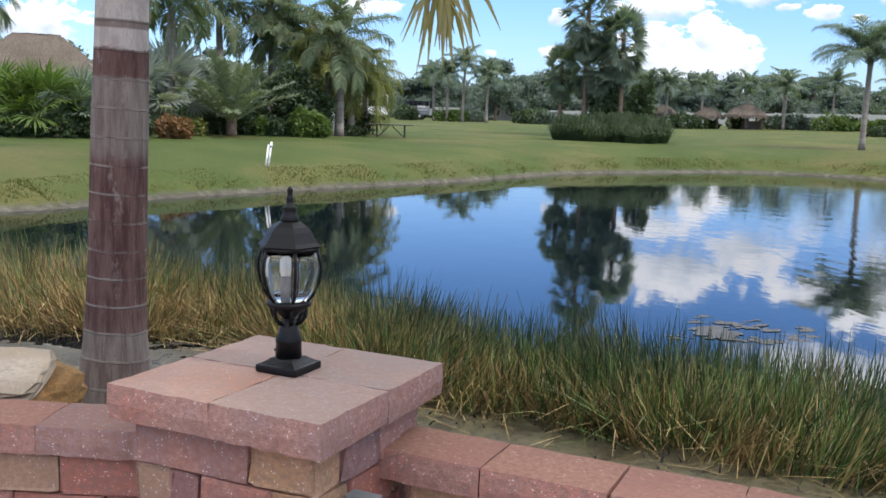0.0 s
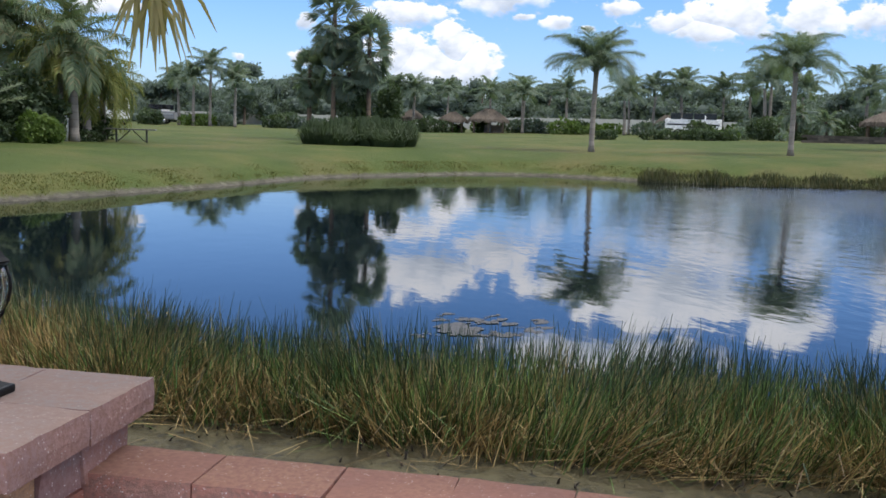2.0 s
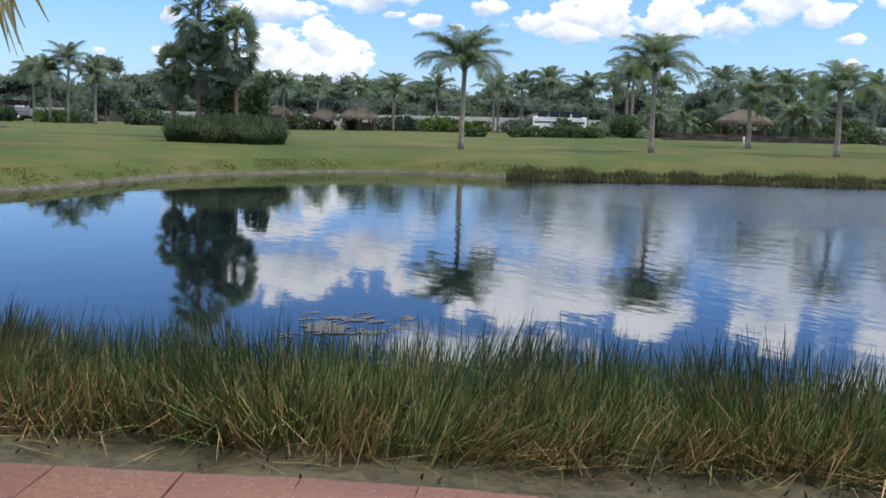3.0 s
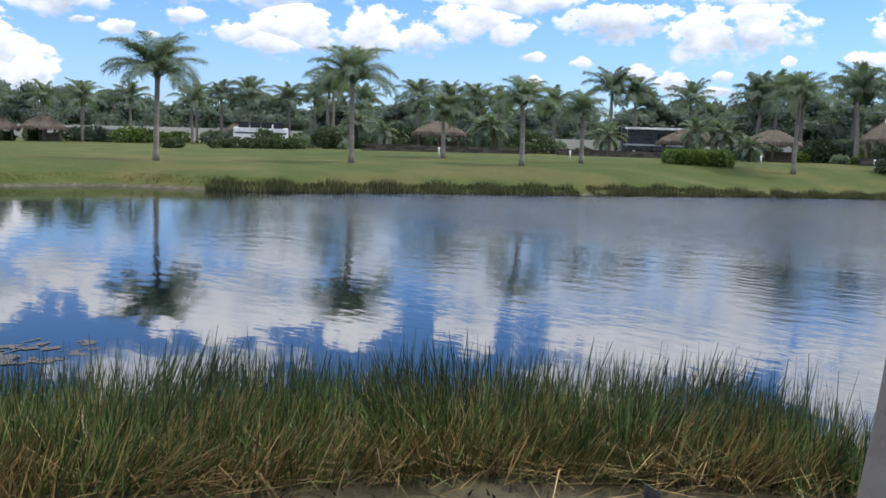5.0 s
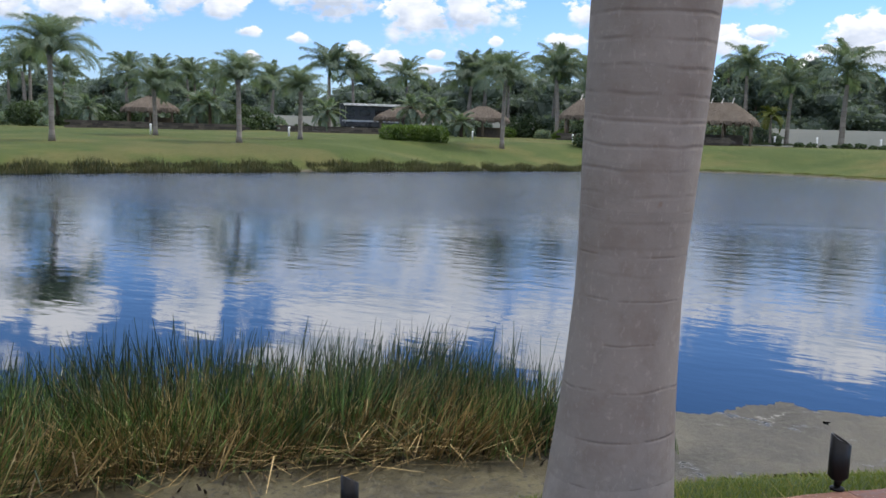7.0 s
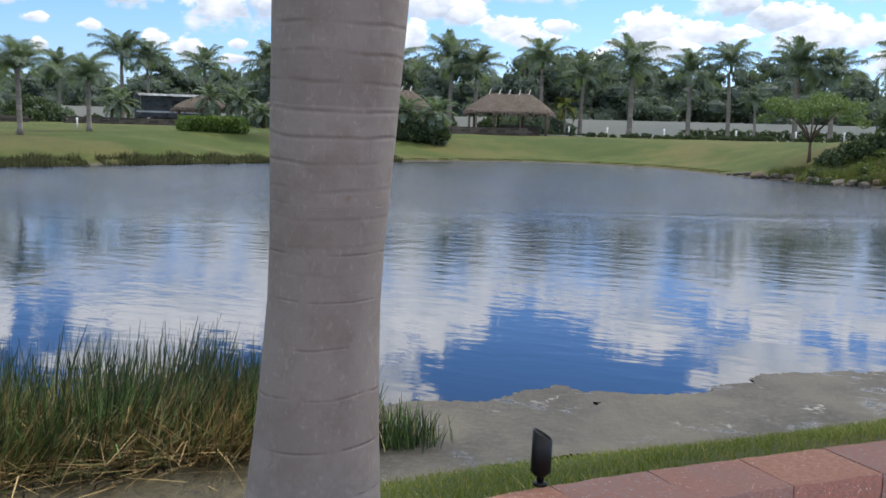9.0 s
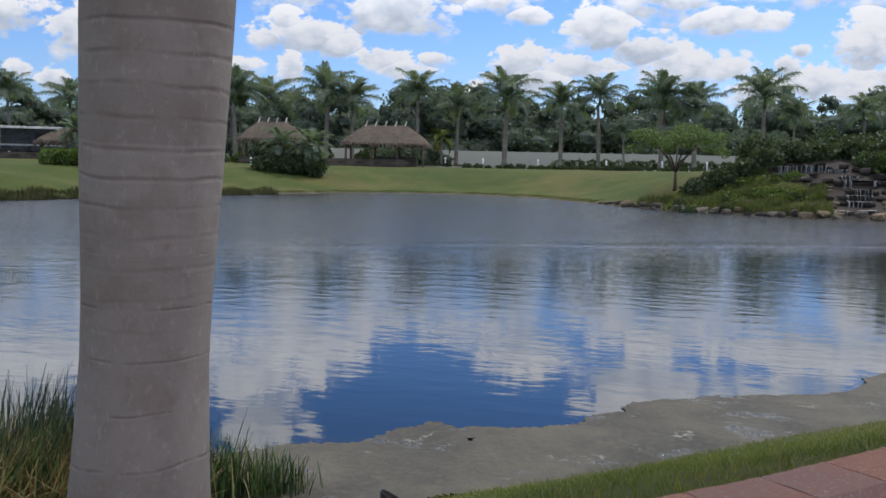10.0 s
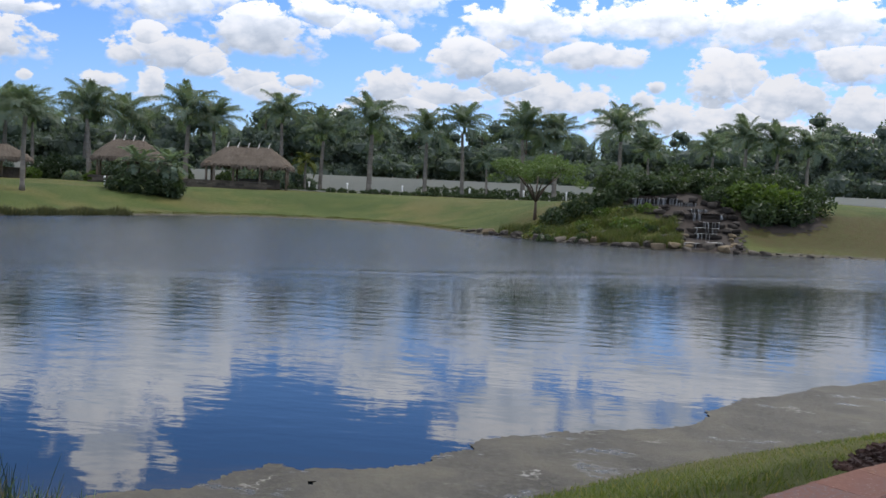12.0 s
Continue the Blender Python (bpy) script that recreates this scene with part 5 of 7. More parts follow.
def shaped_sheet(name, outline, z, mat, label, category, seed, holes=0.0, step=0.07):
    """A floating sheet with a ragged rim and gaps."""
    xs = np.arange(min(x for x, _ in outline) - 0.5, max(x for x, _ in outline) + 0.5, step)
    ys = np.arange(min(y for _, y in outline) - 0.5, max(y for _, y in outline) + 0.5, step)
    gx, gy = np.meshgrid(xs, ys, indexing="ij")
    rag = np.array([noise.fractal((0.9 * a, 0.9 * b, seed), 1.0, 2.0, 4) for a, b in zip(gx.ravel(), gy.ravel())]).reshape(gx.shape)
    d = polygon_distance(gx, gy, outline) + 0.32 * rag
    hole = np.array([noise.fractal((1.6 * a + 1.2 * b + 9, 2.6 * b - 1.4 * a, seed + 3), 0.8, 2.0, 5) for a, b in zip(gx.ravel(), gy.ravel())]).reshape(gx.shape)
    keep = (d < 0) & (hole < 0.75 - holes - 0.5 * smooth(-0.5, 0, d))
    soup = Soup()
    ny = len(ys)
    idx = np.arange(gx.size).reshape(gx.shape)
    cell = keep[:-1, :-1]
    i = idx[:-1, :-1][cell]
    used, inv = np.unique(np.stack([i, i + ny, i + ny + 1, i + 1], -1), return_inverse=True)
    jit = np.random.default_rng(seed).uniform(-0.45, 0.45, (len(used), 2)) * step
    v = np.stack([gx.ravel()[used] + jit[:, 0], gy.ravel()[used] + jit[:, 1], z + 0.006 * rag.ravel()[used]], 1)
    me = mesh(name, v.tolist(), inv.reshape(-1, 4).tolist(), True)
    return tagged(part(name, me, mat), label, category, kind="stuff")


MAT_EAST = [(6.6, 3.2), (7.1, 4.0), (8.3, 3.4), (8.6, 2.75), (9.25, 2.3), (9.75, 1.15), (10.9, 0.4), (11.3, -0.05), (12.1, -1.45), (13.8, -2.25), (16, -4.6), (19, -9),
            (17.5, -12), (13, -5.2), (10.7, -2.0), (9.4, -0.5), (8.0, 0.9), (6.9, 2.1), (6.0, 2.8)]
shaped_sheet("algae_mat", MAT_EAST, 0.012, "mat", "grey-brown floating algae mat along the shore", "algae", 2, -0.5, 0.045)
MAT_NEAR = [(-7, 8.0), (-4, 7.6), (-1, 6.0), (1, 5.2), (2.5, 4.6), (4.0, 3.9), (5.1, 3.2), (6.1, 2.6), (6.9, 3.0), (6.3, 4.1), (5.0, 5.2), (4.0, 5.9), (2.5, 6.7), (0.3, 7.5), (-1.2, 7.7), (-4.0, 8.5), (-7, 9.2)]
shaped_sheet("algae_scum", MAT_NEAR, 0.012, "scum", "olive algae scum over shallow mud", "algae", 5, -0.45)
shaped_sheet("algae_patch", [(-5.2, 8.3), (-3.6, 7.9), (-2.2, 7.9), (-1.5, 8.4), (-2.3, 9.3), (-4.6, 9.1)], 0.01, "mat", "grey-green algae patches on dark shallow water", "algae", 14, 0.2, 0.05)
shaped_sheet("lily_pads", [(1.9, 10.2), (3.0, 9.7), (3.9, 10.2), (4.3, 11.1), (3.7, 11.6), (2.9, 11.2)], 0.006, "weed", "small raft of brown floating plants on the lake", "floating plants", 9, 0.68, 0.03)


# ---- the two palms beside the patio, and an unseen one that casts shade ----
def big_palm(name, x, y, base_z, height, profile, bark, label, seed, lean=(0, 0), fronds=16, width=0.02):
    ob = root(name, pose(x, y, base_z), label, "palm tree")
    zs = np.linspace(0, 1, 40)
    rad = np.interp(zs, [p[0] for p in profile], [p[1] for p in profile])
    pts = [(lean[0] * z, lean[1] * z, height * z) for z in zs]
    part("trunk", mesh("trunk", *tube(pts, list(rad), 32), True), bark, ob)
    top = Matrix.Translation((lean[0], lean[1], height))
    turned("crownshaft", [(rad[-1], -0.02), (rad[-1] * 1.15, 0.1), (rad[-1] * 0.9, 0.6), (0.05, 1.0)], "crownshaft", ob, 16, "", top)
    part("crown", feather_crown(seed, fronds, 2.7, 0.62, 46, width, -0.55, 1.3, 1.2, 0.7), "palm", ob, "", top @ Matrix.Translation((0, 0, 0.95)))
    return ob


big_palm("palm_tree", 3.0, 1.165, 0.9, 5.6, [(0, 0.215), (0.05, 0.19), (0.085, 0.172), (0.135, 0.149), (0.19, 0.136), (0.255, 0.152), (0.32, 0.164), (0.45, 0.168), (0.6, 0.16), (1, 0.13)], "ring_bark", "pale grey ringed palm trunk standing beside the wall", 3, (0.09, -0.22))
big_palm("palm_tree", -1.44, 4.16, 0.75, 4.4, [(0, 0.175), (0.08, 0.157), (0.13, 0.135), (0.19, 0.123), (0.33, 0.119), (0.46, 0.108), (1, 0.095)], "brown_bark", "brown banded palm trunk behind the wall", 4, (0.14, 0.05))
# added out of view, with a dense crown to shade coping and lawn
big_palm("palm_tree", 8.4, -2.8, gz(8.4, -2.8) - 0.05, 5.4, [(0, 0.2), (0.1, 0.16), (1, 0.12)], "ring_bark", "palm out of view, added to shade the end of the wall", 8, (0.05, 0.05), 30, 0.035)

# ---- royal palms round the lake ----
CROWNS = [feather_crown(20 + i, 19, 2.8, 0.85, 58, 0.025, 0.15, 1.52, 1.45, 1.3) for i in range(4)]
for i, c in enumerate(CROWNS):
    c.name = "royal_crown"
ROYALS_FAR = [(0.1, 112.0, 6.9), (1.9, 112.0, 8.2), (4.6, 111.9, 6.8), (22.4, 109.8, 6.4), (24.5, 109.3, 6.3), (28.2, 108.4, 6.0), (33.0, 107.1, 6.2), (36.5, 105.9, 6.0), (41.1, 104.2, 6.4),
              (47.6, 101.5, 6.2), (49.9, 100.3, 6.8), (52.7, 98.9, 7.4), (56.5, 96.8, 6.8), (60.7, 94.2, 8.6), (-1.5, 118, 7.0), (45.0, 97, 5.8), (62.5, 101, 7.0), (38.5, 112, 6.6)]
ROYALS_NORTH = [(56.7, 88.8, 7.6), (64.5, 83.3, 7.0), (67.1, 81.3, 7.2), (69.2, 79.5, 7.2), (72.2, 78.7, 6.9), (75.4, 73.7, 6.8), (79.5, 69.3, 8.8), (81.0, 67.2, 8.2), (84.6, 63.0, 7.8), (88.5, 57.5, 8.5),
                (89.7, 56.3, 9.0), (90.6, 53.8, 8.0), (93.1, 49.7, 8.8), (94.8, 46.3, 8.6), (60.5, 88.0, 6.6), (74.0, 84.0, 7.2)]
ROYALS_EAST = [(89.4, 47.2, 8.9), (93.3, 39.1, 9.4), (94.3, 36.6, 8.2), (96.5, 30.3, 9.5), (97.7, 26.5, 7.7), (98.9, 21.7, 9.4), (100.0, 16.1, 8.3), (100.5, 12.3, 9.0), (101.1, 6.1, 9.6), (101.2, 2.9, 8.3),
               (101.2, -3.5, 9.4), (100.5, -12.4, 7.3), (78.4, -12.2, 6.3), (78.0, -14.4, 5.9), (77.6, -16.6, 5.2), (102, -6.5, 7.0), (97.8, 9.5, 4.8)]
FINE_CROWNS = [feather_crown(120 + i, 20, 2.9, 0.85, 60, 0.024, -0.75, 1.35, 1.25, 1.3) for i in range(2)]
ROYALS_WEST = [(-11.4, 40.4, 7.3), (-8.8, 49.2, 7.2), (-8.1, 49.3, 6.2), (-11.2, 48.7, 7.6), (-6.3, 49.6, 5.6), (-5.0, 45.9, 5.9), (-20.3, 41.5, 7.2)]
random.seed(5)
ROYAL = {}
for i, (x, y, h) in enumerate(ROYALS_FAR + ROYALS_NORTH + ROYALS_EAST):
    k = i % 4
    shaft = 0.9
    bole = h - 2.4
    if k not in ROYAL:
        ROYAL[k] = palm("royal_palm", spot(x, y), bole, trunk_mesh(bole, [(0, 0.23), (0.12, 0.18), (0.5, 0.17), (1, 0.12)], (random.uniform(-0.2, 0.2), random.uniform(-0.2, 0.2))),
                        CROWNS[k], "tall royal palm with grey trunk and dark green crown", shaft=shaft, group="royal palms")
        ROYAL[k]["bole"] = h
    else:
        s = h / ROYAL[k]["bole"]
        copy_thing(ROYAL[k], spot(x, y, random.uniform(0, 360), s * random.uniform(0.97, 1.03)))

for i, (x, y, h) in enumerate(ROYALS_WEST):
    bole = h - 2.1
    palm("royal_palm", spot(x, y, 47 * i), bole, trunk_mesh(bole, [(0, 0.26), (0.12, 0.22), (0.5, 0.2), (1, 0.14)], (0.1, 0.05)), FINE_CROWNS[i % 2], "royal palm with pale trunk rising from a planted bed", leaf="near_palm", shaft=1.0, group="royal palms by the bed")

# ---- queen palms on the far lawn ----
QUEENS = [(21.6, 50.6, 6.4, 1.0), (31.6, 46.7, 6.4, 0.95), (42.2, 51.4, 4.3, 0.75), (40.2, 41.6, 4.9, 0.75), (46.9, 43.1, 4.3, 0.7), (59.6, 35.7, 6.4, 0.9)]
queen_crowns = [feather_crown(60 + i, 24, 3.1, 0.95, 110, 0.0115, 0.55, 1.55, 1.9, 0.7) for i in range(2)]
for i, (x, y, h, s) in enumerate(QUEENS):
    bole = h - 1.75 * s
    palm("queen_palm", spot(x, y, 50 * i), bole, trunk_mesh(bole, [(0, 0.2), (0.1, 0.15), (0.9, 0.13), (1, 0.17)], (0.1, 0.05)), queen_crowns[i % 2], "queen palm with drooping fronds standing on the lawn", leaf="palm", group="queen palms", scale=s)

# ---- fan palm group with its shrub ----
fan_crowns = [fan_crown(70 + i, 62, 0.95, 0.95, 22, 0.05, -1.15, 1.4, 0.35, 40, 1.3) for i in range(2)]
for i, (x, y, h, s) in enumerate([(8.1, 57.5, 8.9, 1.0), (10.1, 57.0, 7.3, 0.9), (6.9, 59.3, 5.2, 0.7), (8.3, 58.6, 6.2, 0.9), (9.0, 57.4, 5.6, 0.75)]):
    palm("fan_palm", spot(x, y, 70 * i), h - 1.3 * s, trunk_mesh(h - 1.3 * s, [(0, 0.2), (0.15, 0.15), (1, 0.12)]), fan_crowns[i % 2], "fan palm with stiff dark fans and a shaggy skirt", bark="wood_bark", group="fan palms", scale=s)


def grass_mound(m, tufts, label, seed):
    """Ornamental grass: arching blades from several tufts."""
    rng = np.random.default_rng(seed)
    soup = Soup()
    for x, y, r, tall in tufts:
        n = 1300
        az, out = rng.uniform(0, 2 * np.pi, n), rng.uniform(0.1, 1.0, n) ** 0.7
        d = np.stack([np.cos(az), np.sin(az)], 1)
        base = np.array([x, y]) + d * (0.62 * r * out)[:, None]
        s = np.array([0, 0.45, 0.8, 1.0])
        reach = np.array([0, 0.4, 0.8, 1.0])
        rise = np.array([0, 0.75, 1.0, 0.86])
        p = np.zeros((n, 4, 3))
        p[:, :, :2] = base[:, None, :] + d[:, None, :] * reach[None, :, None] * (0.55 * r * out)[:, None, None]
        p[:, :, 2] = -0.05 + rise[None, :] * (1.2 * tall * rng.uniform(0.5, 1.1, n) * (1.0 - 0.45 * out ** 2))[:, None]
        side = np.stack([-np.sin(az), np.cos(az), 0 * az], 1)[:, None, :] * np.array([0.016, 0.016, 0.012, 0.003])[None, :, None]
        soup.strips(p, side)
    ob = root("ornamental_grass", m, label, "grass")
    part("blades", soup.mesh("blades"), "bush", ob)
    return ob


grass_mound(spot(8.9, 52.2), [(-2.5, 0.1, 1.0, 1.2), (-1.7, -0.5, 1.1, 1.25), (-0.9, 0.3, 1.2, 1.35), (0.0, -0.4, 1.2, 1.3), (0.8, 0.3, 1.2, 1.4), (1.6, -0.4, 1.1, 1.3), (2.4, 0.2, 1.0, 1.25), (-1.2, -0.9, 1.0, 1.0), (0.9, -0.9, 1.0, 1.0)],
            "wide mound of dark green ornamental grass under fan palms", 7)


# ---- woods behind everything ----
ball = bmesh.new()
bmesh.ops.create_icosphere(ball, subdivisions=1, radius=1)
HEART, HEART_FACES = np.array([v.co[:] for v in ball.verts]), [[v.index for v in f.verts] for f in ball.faces]
ball.free()


def build_woods():
    rng = np.random.default_rng(77)
    leaves, trunks = Soup(), Soup()
    for k in range(430):
        az = radians(rng.uniform(-34, 114))
        d = rng.uniform(150, 215) if az < radians(50) else rng.uniform(124, 175)
        x, y = d * math.sin(az), d * math.cos(az)
        h = rng.uniform(7.0, 12.0) * (1.12 if az > 1.15 else 0.84 if az > 0.6 else 0.82)
        v, f = tube([(x, y, 1), (x + rng.uniform(-0.5, 0.5), y, 1 + 0.6 * h), (x, y, 0.95 * h)], [0.22, 0.15, 0.05], 5)
        trunks.add(v, f)
        blobs = []
        for _ in range(9):
            e = rng.uniform(0.4, 0.95)
            blobs.append((x + rng.uniform(-1.7, 1.7), y + rng.uniform(-1.7, 1.7), 1.0 + e * h, rng.uniform(1.0, 1.8), rng.uniform(1.0, 1.8), rng.uniform(0.7, 1.2)))
        for _ in range(9):
            blobs.append((x + rng.uniform(-4, 4), y + rng.uniform(-4, 4), 1.2 + rng.uniform(0, 0.68) * h, rng.uniform(1.6, 2.6), rng.uniform(1.6, 2.6), rng.uniform(1.2, 1.9)))
        for bx, by, bz, rx, ry, rz in blobs:
            leaves.add(HEART * np.array([rx, ry, rz]) * 0.8 + np.array([bx, by, bz]), HEART_FACES)
        s = leafy(int(rng.integers(1, 9999)), blobs, 0.3, 22)
        leaves.add(np.concatenate(s.verts), s.faces)
    ob = root("woodland", pose(0, 0, 0), "dark belt of pines and broadleaf trees beyond the park", "trees", kind="stuff")
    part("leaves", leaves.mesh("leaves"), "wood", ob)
    part("trunks", trunks.mesh("trunks"), "wood_bark", ob)


build_woods()
for x, y in ((121.5, -0.6), (124.0, 3.6), (123.0, -5.0)):
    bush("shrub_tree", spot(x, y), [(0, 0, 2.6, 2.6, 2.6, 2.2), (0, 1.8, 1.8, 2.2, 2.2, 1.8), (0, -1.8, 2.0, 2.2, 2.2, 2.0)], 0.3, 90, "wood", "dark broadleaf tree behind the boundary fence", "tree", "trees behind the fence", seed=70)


# ---- huts, fence, vehicles round the lake ----
def thatched_hut(x, y, turn, wide, deep, eave, top, ridge, label, pegs=0, posts=(3, 2)):
    """An open hut: timber posts and a shaggy hipped thatch roof."""
    ob = root("tiki_hut", pose(x, y, gz(x, y) - 0.03, 0, 0, turn), label, "hut", "thatched huts")
    for i in range(posts[0]):
        for j in range(posts[1]):
            px, py = (i / (posts[0] - 1) - 0.5) * (wide - 1.3), (j / (posts[1] - 1) - 0.5) * (deep - 1.3)
            part("post", mesh("post", *tube([(px, py, 0), (px, py, eave + 0.3)], [0.11, 0.1], 8), True), "post_wood", ob)
    for j in (-1, 1):
        py = j * (deep - 1.3) / 2
        part("beam", mesh("beam", *tube([(-wide / 2 + 0.5, py, eave + 0.25), (wide / 2 - 0.5, py, eave + 0.25)], [0.09, 0.09], 6)), "post_wood", ob)
    # roof: layers of overlapping thatch with a ragged lower edge
    rng = random.Random(int(x * 7))
    layers, around = 7, 56
    for k in range(layers):
        s0, s1 = k / layers, min(1.0, (k + 1.45) / layers)
        ring = []
        for s, lift in ((s0, 0.0), (s1, 0.12)):
            row = []
            for i in range(around):
                a = 2 * math.pi * i / around
                ca, sa = math.cos(a), math.sin(a)
                p = 1 / max(abs(ca) ** 5 + abs(sa) ** 5, 1e-6) ** 0.2
                hx = (wide / 2) * (1 - s) + (ridge / 2) * s
                hy = (deep / 2) * (1 - s) + 0.12 * s
                z = eave + (top - eave) * (s ** 0.85) + lift
                jag = rng.uniform(-0.14, 0.06) if lift == 0 else rng.uniform(-0.04, 0.04)
                row.append((hx * ca * p * (1 - 0.02 * jag), hy * sa * p, z + jag))
            ring.append(row)
        verts = ring[0] + ring[1]
        faces = [(i, (i + 1) % around, around + (i + 1) % around, around + i) for i in range(around)]
        part("thatch_layer", mesh("thatch_layer", verts, faces), "thatch", ob)
    soup = Soup()
    soup.add([(ridge / 2 * math.cos(2 * math.pi * i / 16), 0.2 * math.sin(2 * math.pi * i / 16), top + 0.12) for i in range(16)], [tuple(range(16))])
    part("ridge_cap", soup.mesh("ridge_cap"), "thatch", ob)
    fr = np.random.default_rng(int(abs(x) * 3))
    n = 420
    a = fr.uniform(0, 2 * np.pi, n)
    ca, sa = np.cos(a), np.sin(a)
    p = 1 / (np.abs(ca) ** 5 + np.abs(sa) ** 5) ** 0.2
    start = np.stack([wide / 2 * ca * p * 0.985, deep / 2 * sa * p * 0.985, eave + 0.12 + 0 * a], 1)
    drop = np.stack([0.12 * ca, 0.12 * sa, -fr.uniform(0.2, 0.5, n)], 1)
    straw = Soup()
    straw.strips(np.stack([start, start + 0.6 * drop, start + drop], 1), np.stack([-sa, ca, 0 * a], 1)[:, None, :] * np.array([0.07, 0.06, 0.02])[None, :, None])
    tagged(part("thatch_fringe", straw.mesh("thatch_fringe"), "thatch", ob), kind="stuff")
    part("counter", box(wide * 0.45, 0.6, 0.95, 0.03), "post_wood", ob, "dark counter under the roof", Matrix.Translation((wide * 0.12, deep * 0.12, 0)))
    for i in range(pegs):
        px = (i / max(pegs - 1, 1) - 0.5) * ridge * 0.95
        part("ridge_peg", mesh("peg", *tube([(px - 0.1, -0.28, top - 0.05), (px, 0, top + 0.32), (px + 0.06, 0.12, top + 0.5)], [0.05, 0.05, 0.045], 6)), "concrete", ob)
    return ob


hut = thatched_hut(88.0, 30.7, -74, 8.4, 6.0, 2.05, 3.75, 3.9, "large thatched tiki hut with pale ridge pegs", 5, (4, 2))
thatched_hut(83.9, 40.4, -66, 6.4, 5.0, 2.2, 3.8, 2.6, "thatched tiki hut with pale ridge pegs behind shrubs", 4)
thatched_hut(58.2, 71.8, -40, 5.0, 4.6, 1.65, 2.7, 0.6, "small thatched tiki hut by a stone terrace")
thatched_hut(74.2, 55.3, -53, 5.6, 4.6, 1.5, 2.6, 1.2, "low thatched tiki hut half hidden by palms")
thatched_hut(78.3, 49.2, -57, 4.9, 4.4, 1.7, 2.8, 0.8, "thatched tiki hut among shrubs")
thatched_hut(32.8, 107.1, -17, 4.6, 4.2, 1.5, 2.7, 0.8, "distant thatched tiki hut")
thatched_hut(29.0, 108.6, -17, 3.4, 3.4, 1.4, 2.3, 0.5, "distant small thatched tiki hut")
thatched_hut(25.0, 112.3, -14, 3.2, 3.2, 1.5, 2.5, 0.5, "distant small thatched tiki hut")
thatched_hut(51.2, 98.0, -27, 3.0, 3.0, 1.2, 2.1, 0.4, "distant small thatched tiki hut")
thatched_hut(48.6, 94.5, -27, 2.6, 2.6, 1.2, 2.1, 0.4, "distant small thatched tiki hut")
thatched_hut(-22.3, 53.5, 22, 7.2, 6.0, 2.3, 4.5, 2.4, "thatched tiki hut behind a planted bed")


def build_fence():
    line = resample(smoothed([(-20, 168), (20, 150), (60, 125), (92, 86), (106, 58), (112.5, 34), (117, 8), (117, -4), (112, -34), (100, -60)], 8), 2.44)
    ob = root("boundary_fence", pose(0, 0, 0), "long cream panel fence along the park's edge", "fence", kind="structure")
    post = box(0.14, 0.14, 2.0, 0.01)
    post_mesh = bpy.data.meshes.new("fence_post")
    post.to_mesh(post_mesh)
    post.free()
    panel = box(1.0, 0.05, 1.78, 0.005)
    panel_mesh = bpy.data.meshes.new("fence_panel")
    panel.to_mesh(panel_mesh)
    panel.free()
    for (ax, ay), (bx, by) in zip(line, line[1:]):
        turn = math.degrees(math.atan2(by - ay, bx - ax))
        length = math.hypot(bx - ax, by - ay)
        part("post", post_mesh, "fence", ob, "", pose(ax, ay, gz(ax, ay) - 0.05, 0, 0, turn))
        part("panel", panel_mesh, "fence", ob, "", pose((ax + bx) / 2, (ay + by) / 2, gz(ax, ay) + 0.04, 0, 0, turn) @ Matrix.Diagonal((length - 0.14, 1, 1, 1)))


build_fence()


def motorhome(x, y, turn, length, body, label, stripes=False, height=2.9):
    ob = root("motorhome", pose(x, y, gz(x, y), 0, 0, turn), label, "motorhome", "motorhomes")
    hull = box(length, 2.4, height - 0.55, 0.14)
    part("body", hull, body, ob, "", Matrix.Translation((0, 0, 0.55)))
    part("windscreen", box(0.05, 2.0, 1.0, 0.02), "dark_glass", ob, "", Matrix.Translation((length / 2 + 0.01, 0, 1.45)))
    for side in (-1, 1):
        for i in range(4):
            px = (i / 3 - 0.5) * (length - 2.0)
            part("window", box(1.0, 0.05, 0.6, 0.02), "dark_glass", ob, "", Matrix.Translation((px, side * 1.2, 1.75)))
        part("stripe", box(length - 0.4, 0.03, 0.16, 0.004), "dark_body" if body == "white" else "steel", ob, "", Matrix.Translation((0, side * 1.205, 1.15)))
    for i in (-1, 1):
        for side in (-1, 1):
            wheel = turned("wheel", [(0.1, -0.12), (0.38, -0.12), (0.42, -0.08), (0.42, 0.08), (0.38, 0.12), (0.1, 0.12)], "rubber", ob, 18, "", pose(i * (length / 2 - 1.3), side * 1.1, 0.42, 90, 0, 0))
            turned("rim", [(0.05, -0.13), (0.22, -0.13), (0.22, 0.13), (0.05, 0.13)], "steel", wheel, 14)
    if stripes:
        for i in range(3):
            part("awning_slat", box(length - 0.6, 0.42, 0.05, 0.01), "white", ob, "white awning slat", pose(0, -1.35 - 0.5 * i, height - 0.05 - 0.09 * i))
        for i in (-1, 1):
            part("awning_arm", mesh("arm", *tube([(i * (length / 2 - 0.5), -1.25, 0.9), (i * (length / 2 - 0.5), -2.4, height - 0.3)], [0.03, 0.03], 6)), "steel", ob)
    else:
        part("roof_unit", box(0.9, 0.7, 0.3, 0.06), "white", ob, "", Matrix.Translation((length * 0.15, 0, height)))
    return ob


motorhome(48.2, 88.0, -28, 5.4, "white", "white motorhome parked behind palms", height=1.8)
motorhome(80.6, 64.4, -47, 6.6, "dark_body", "dark motorhome with a white slatted awning out", True, 3.0)
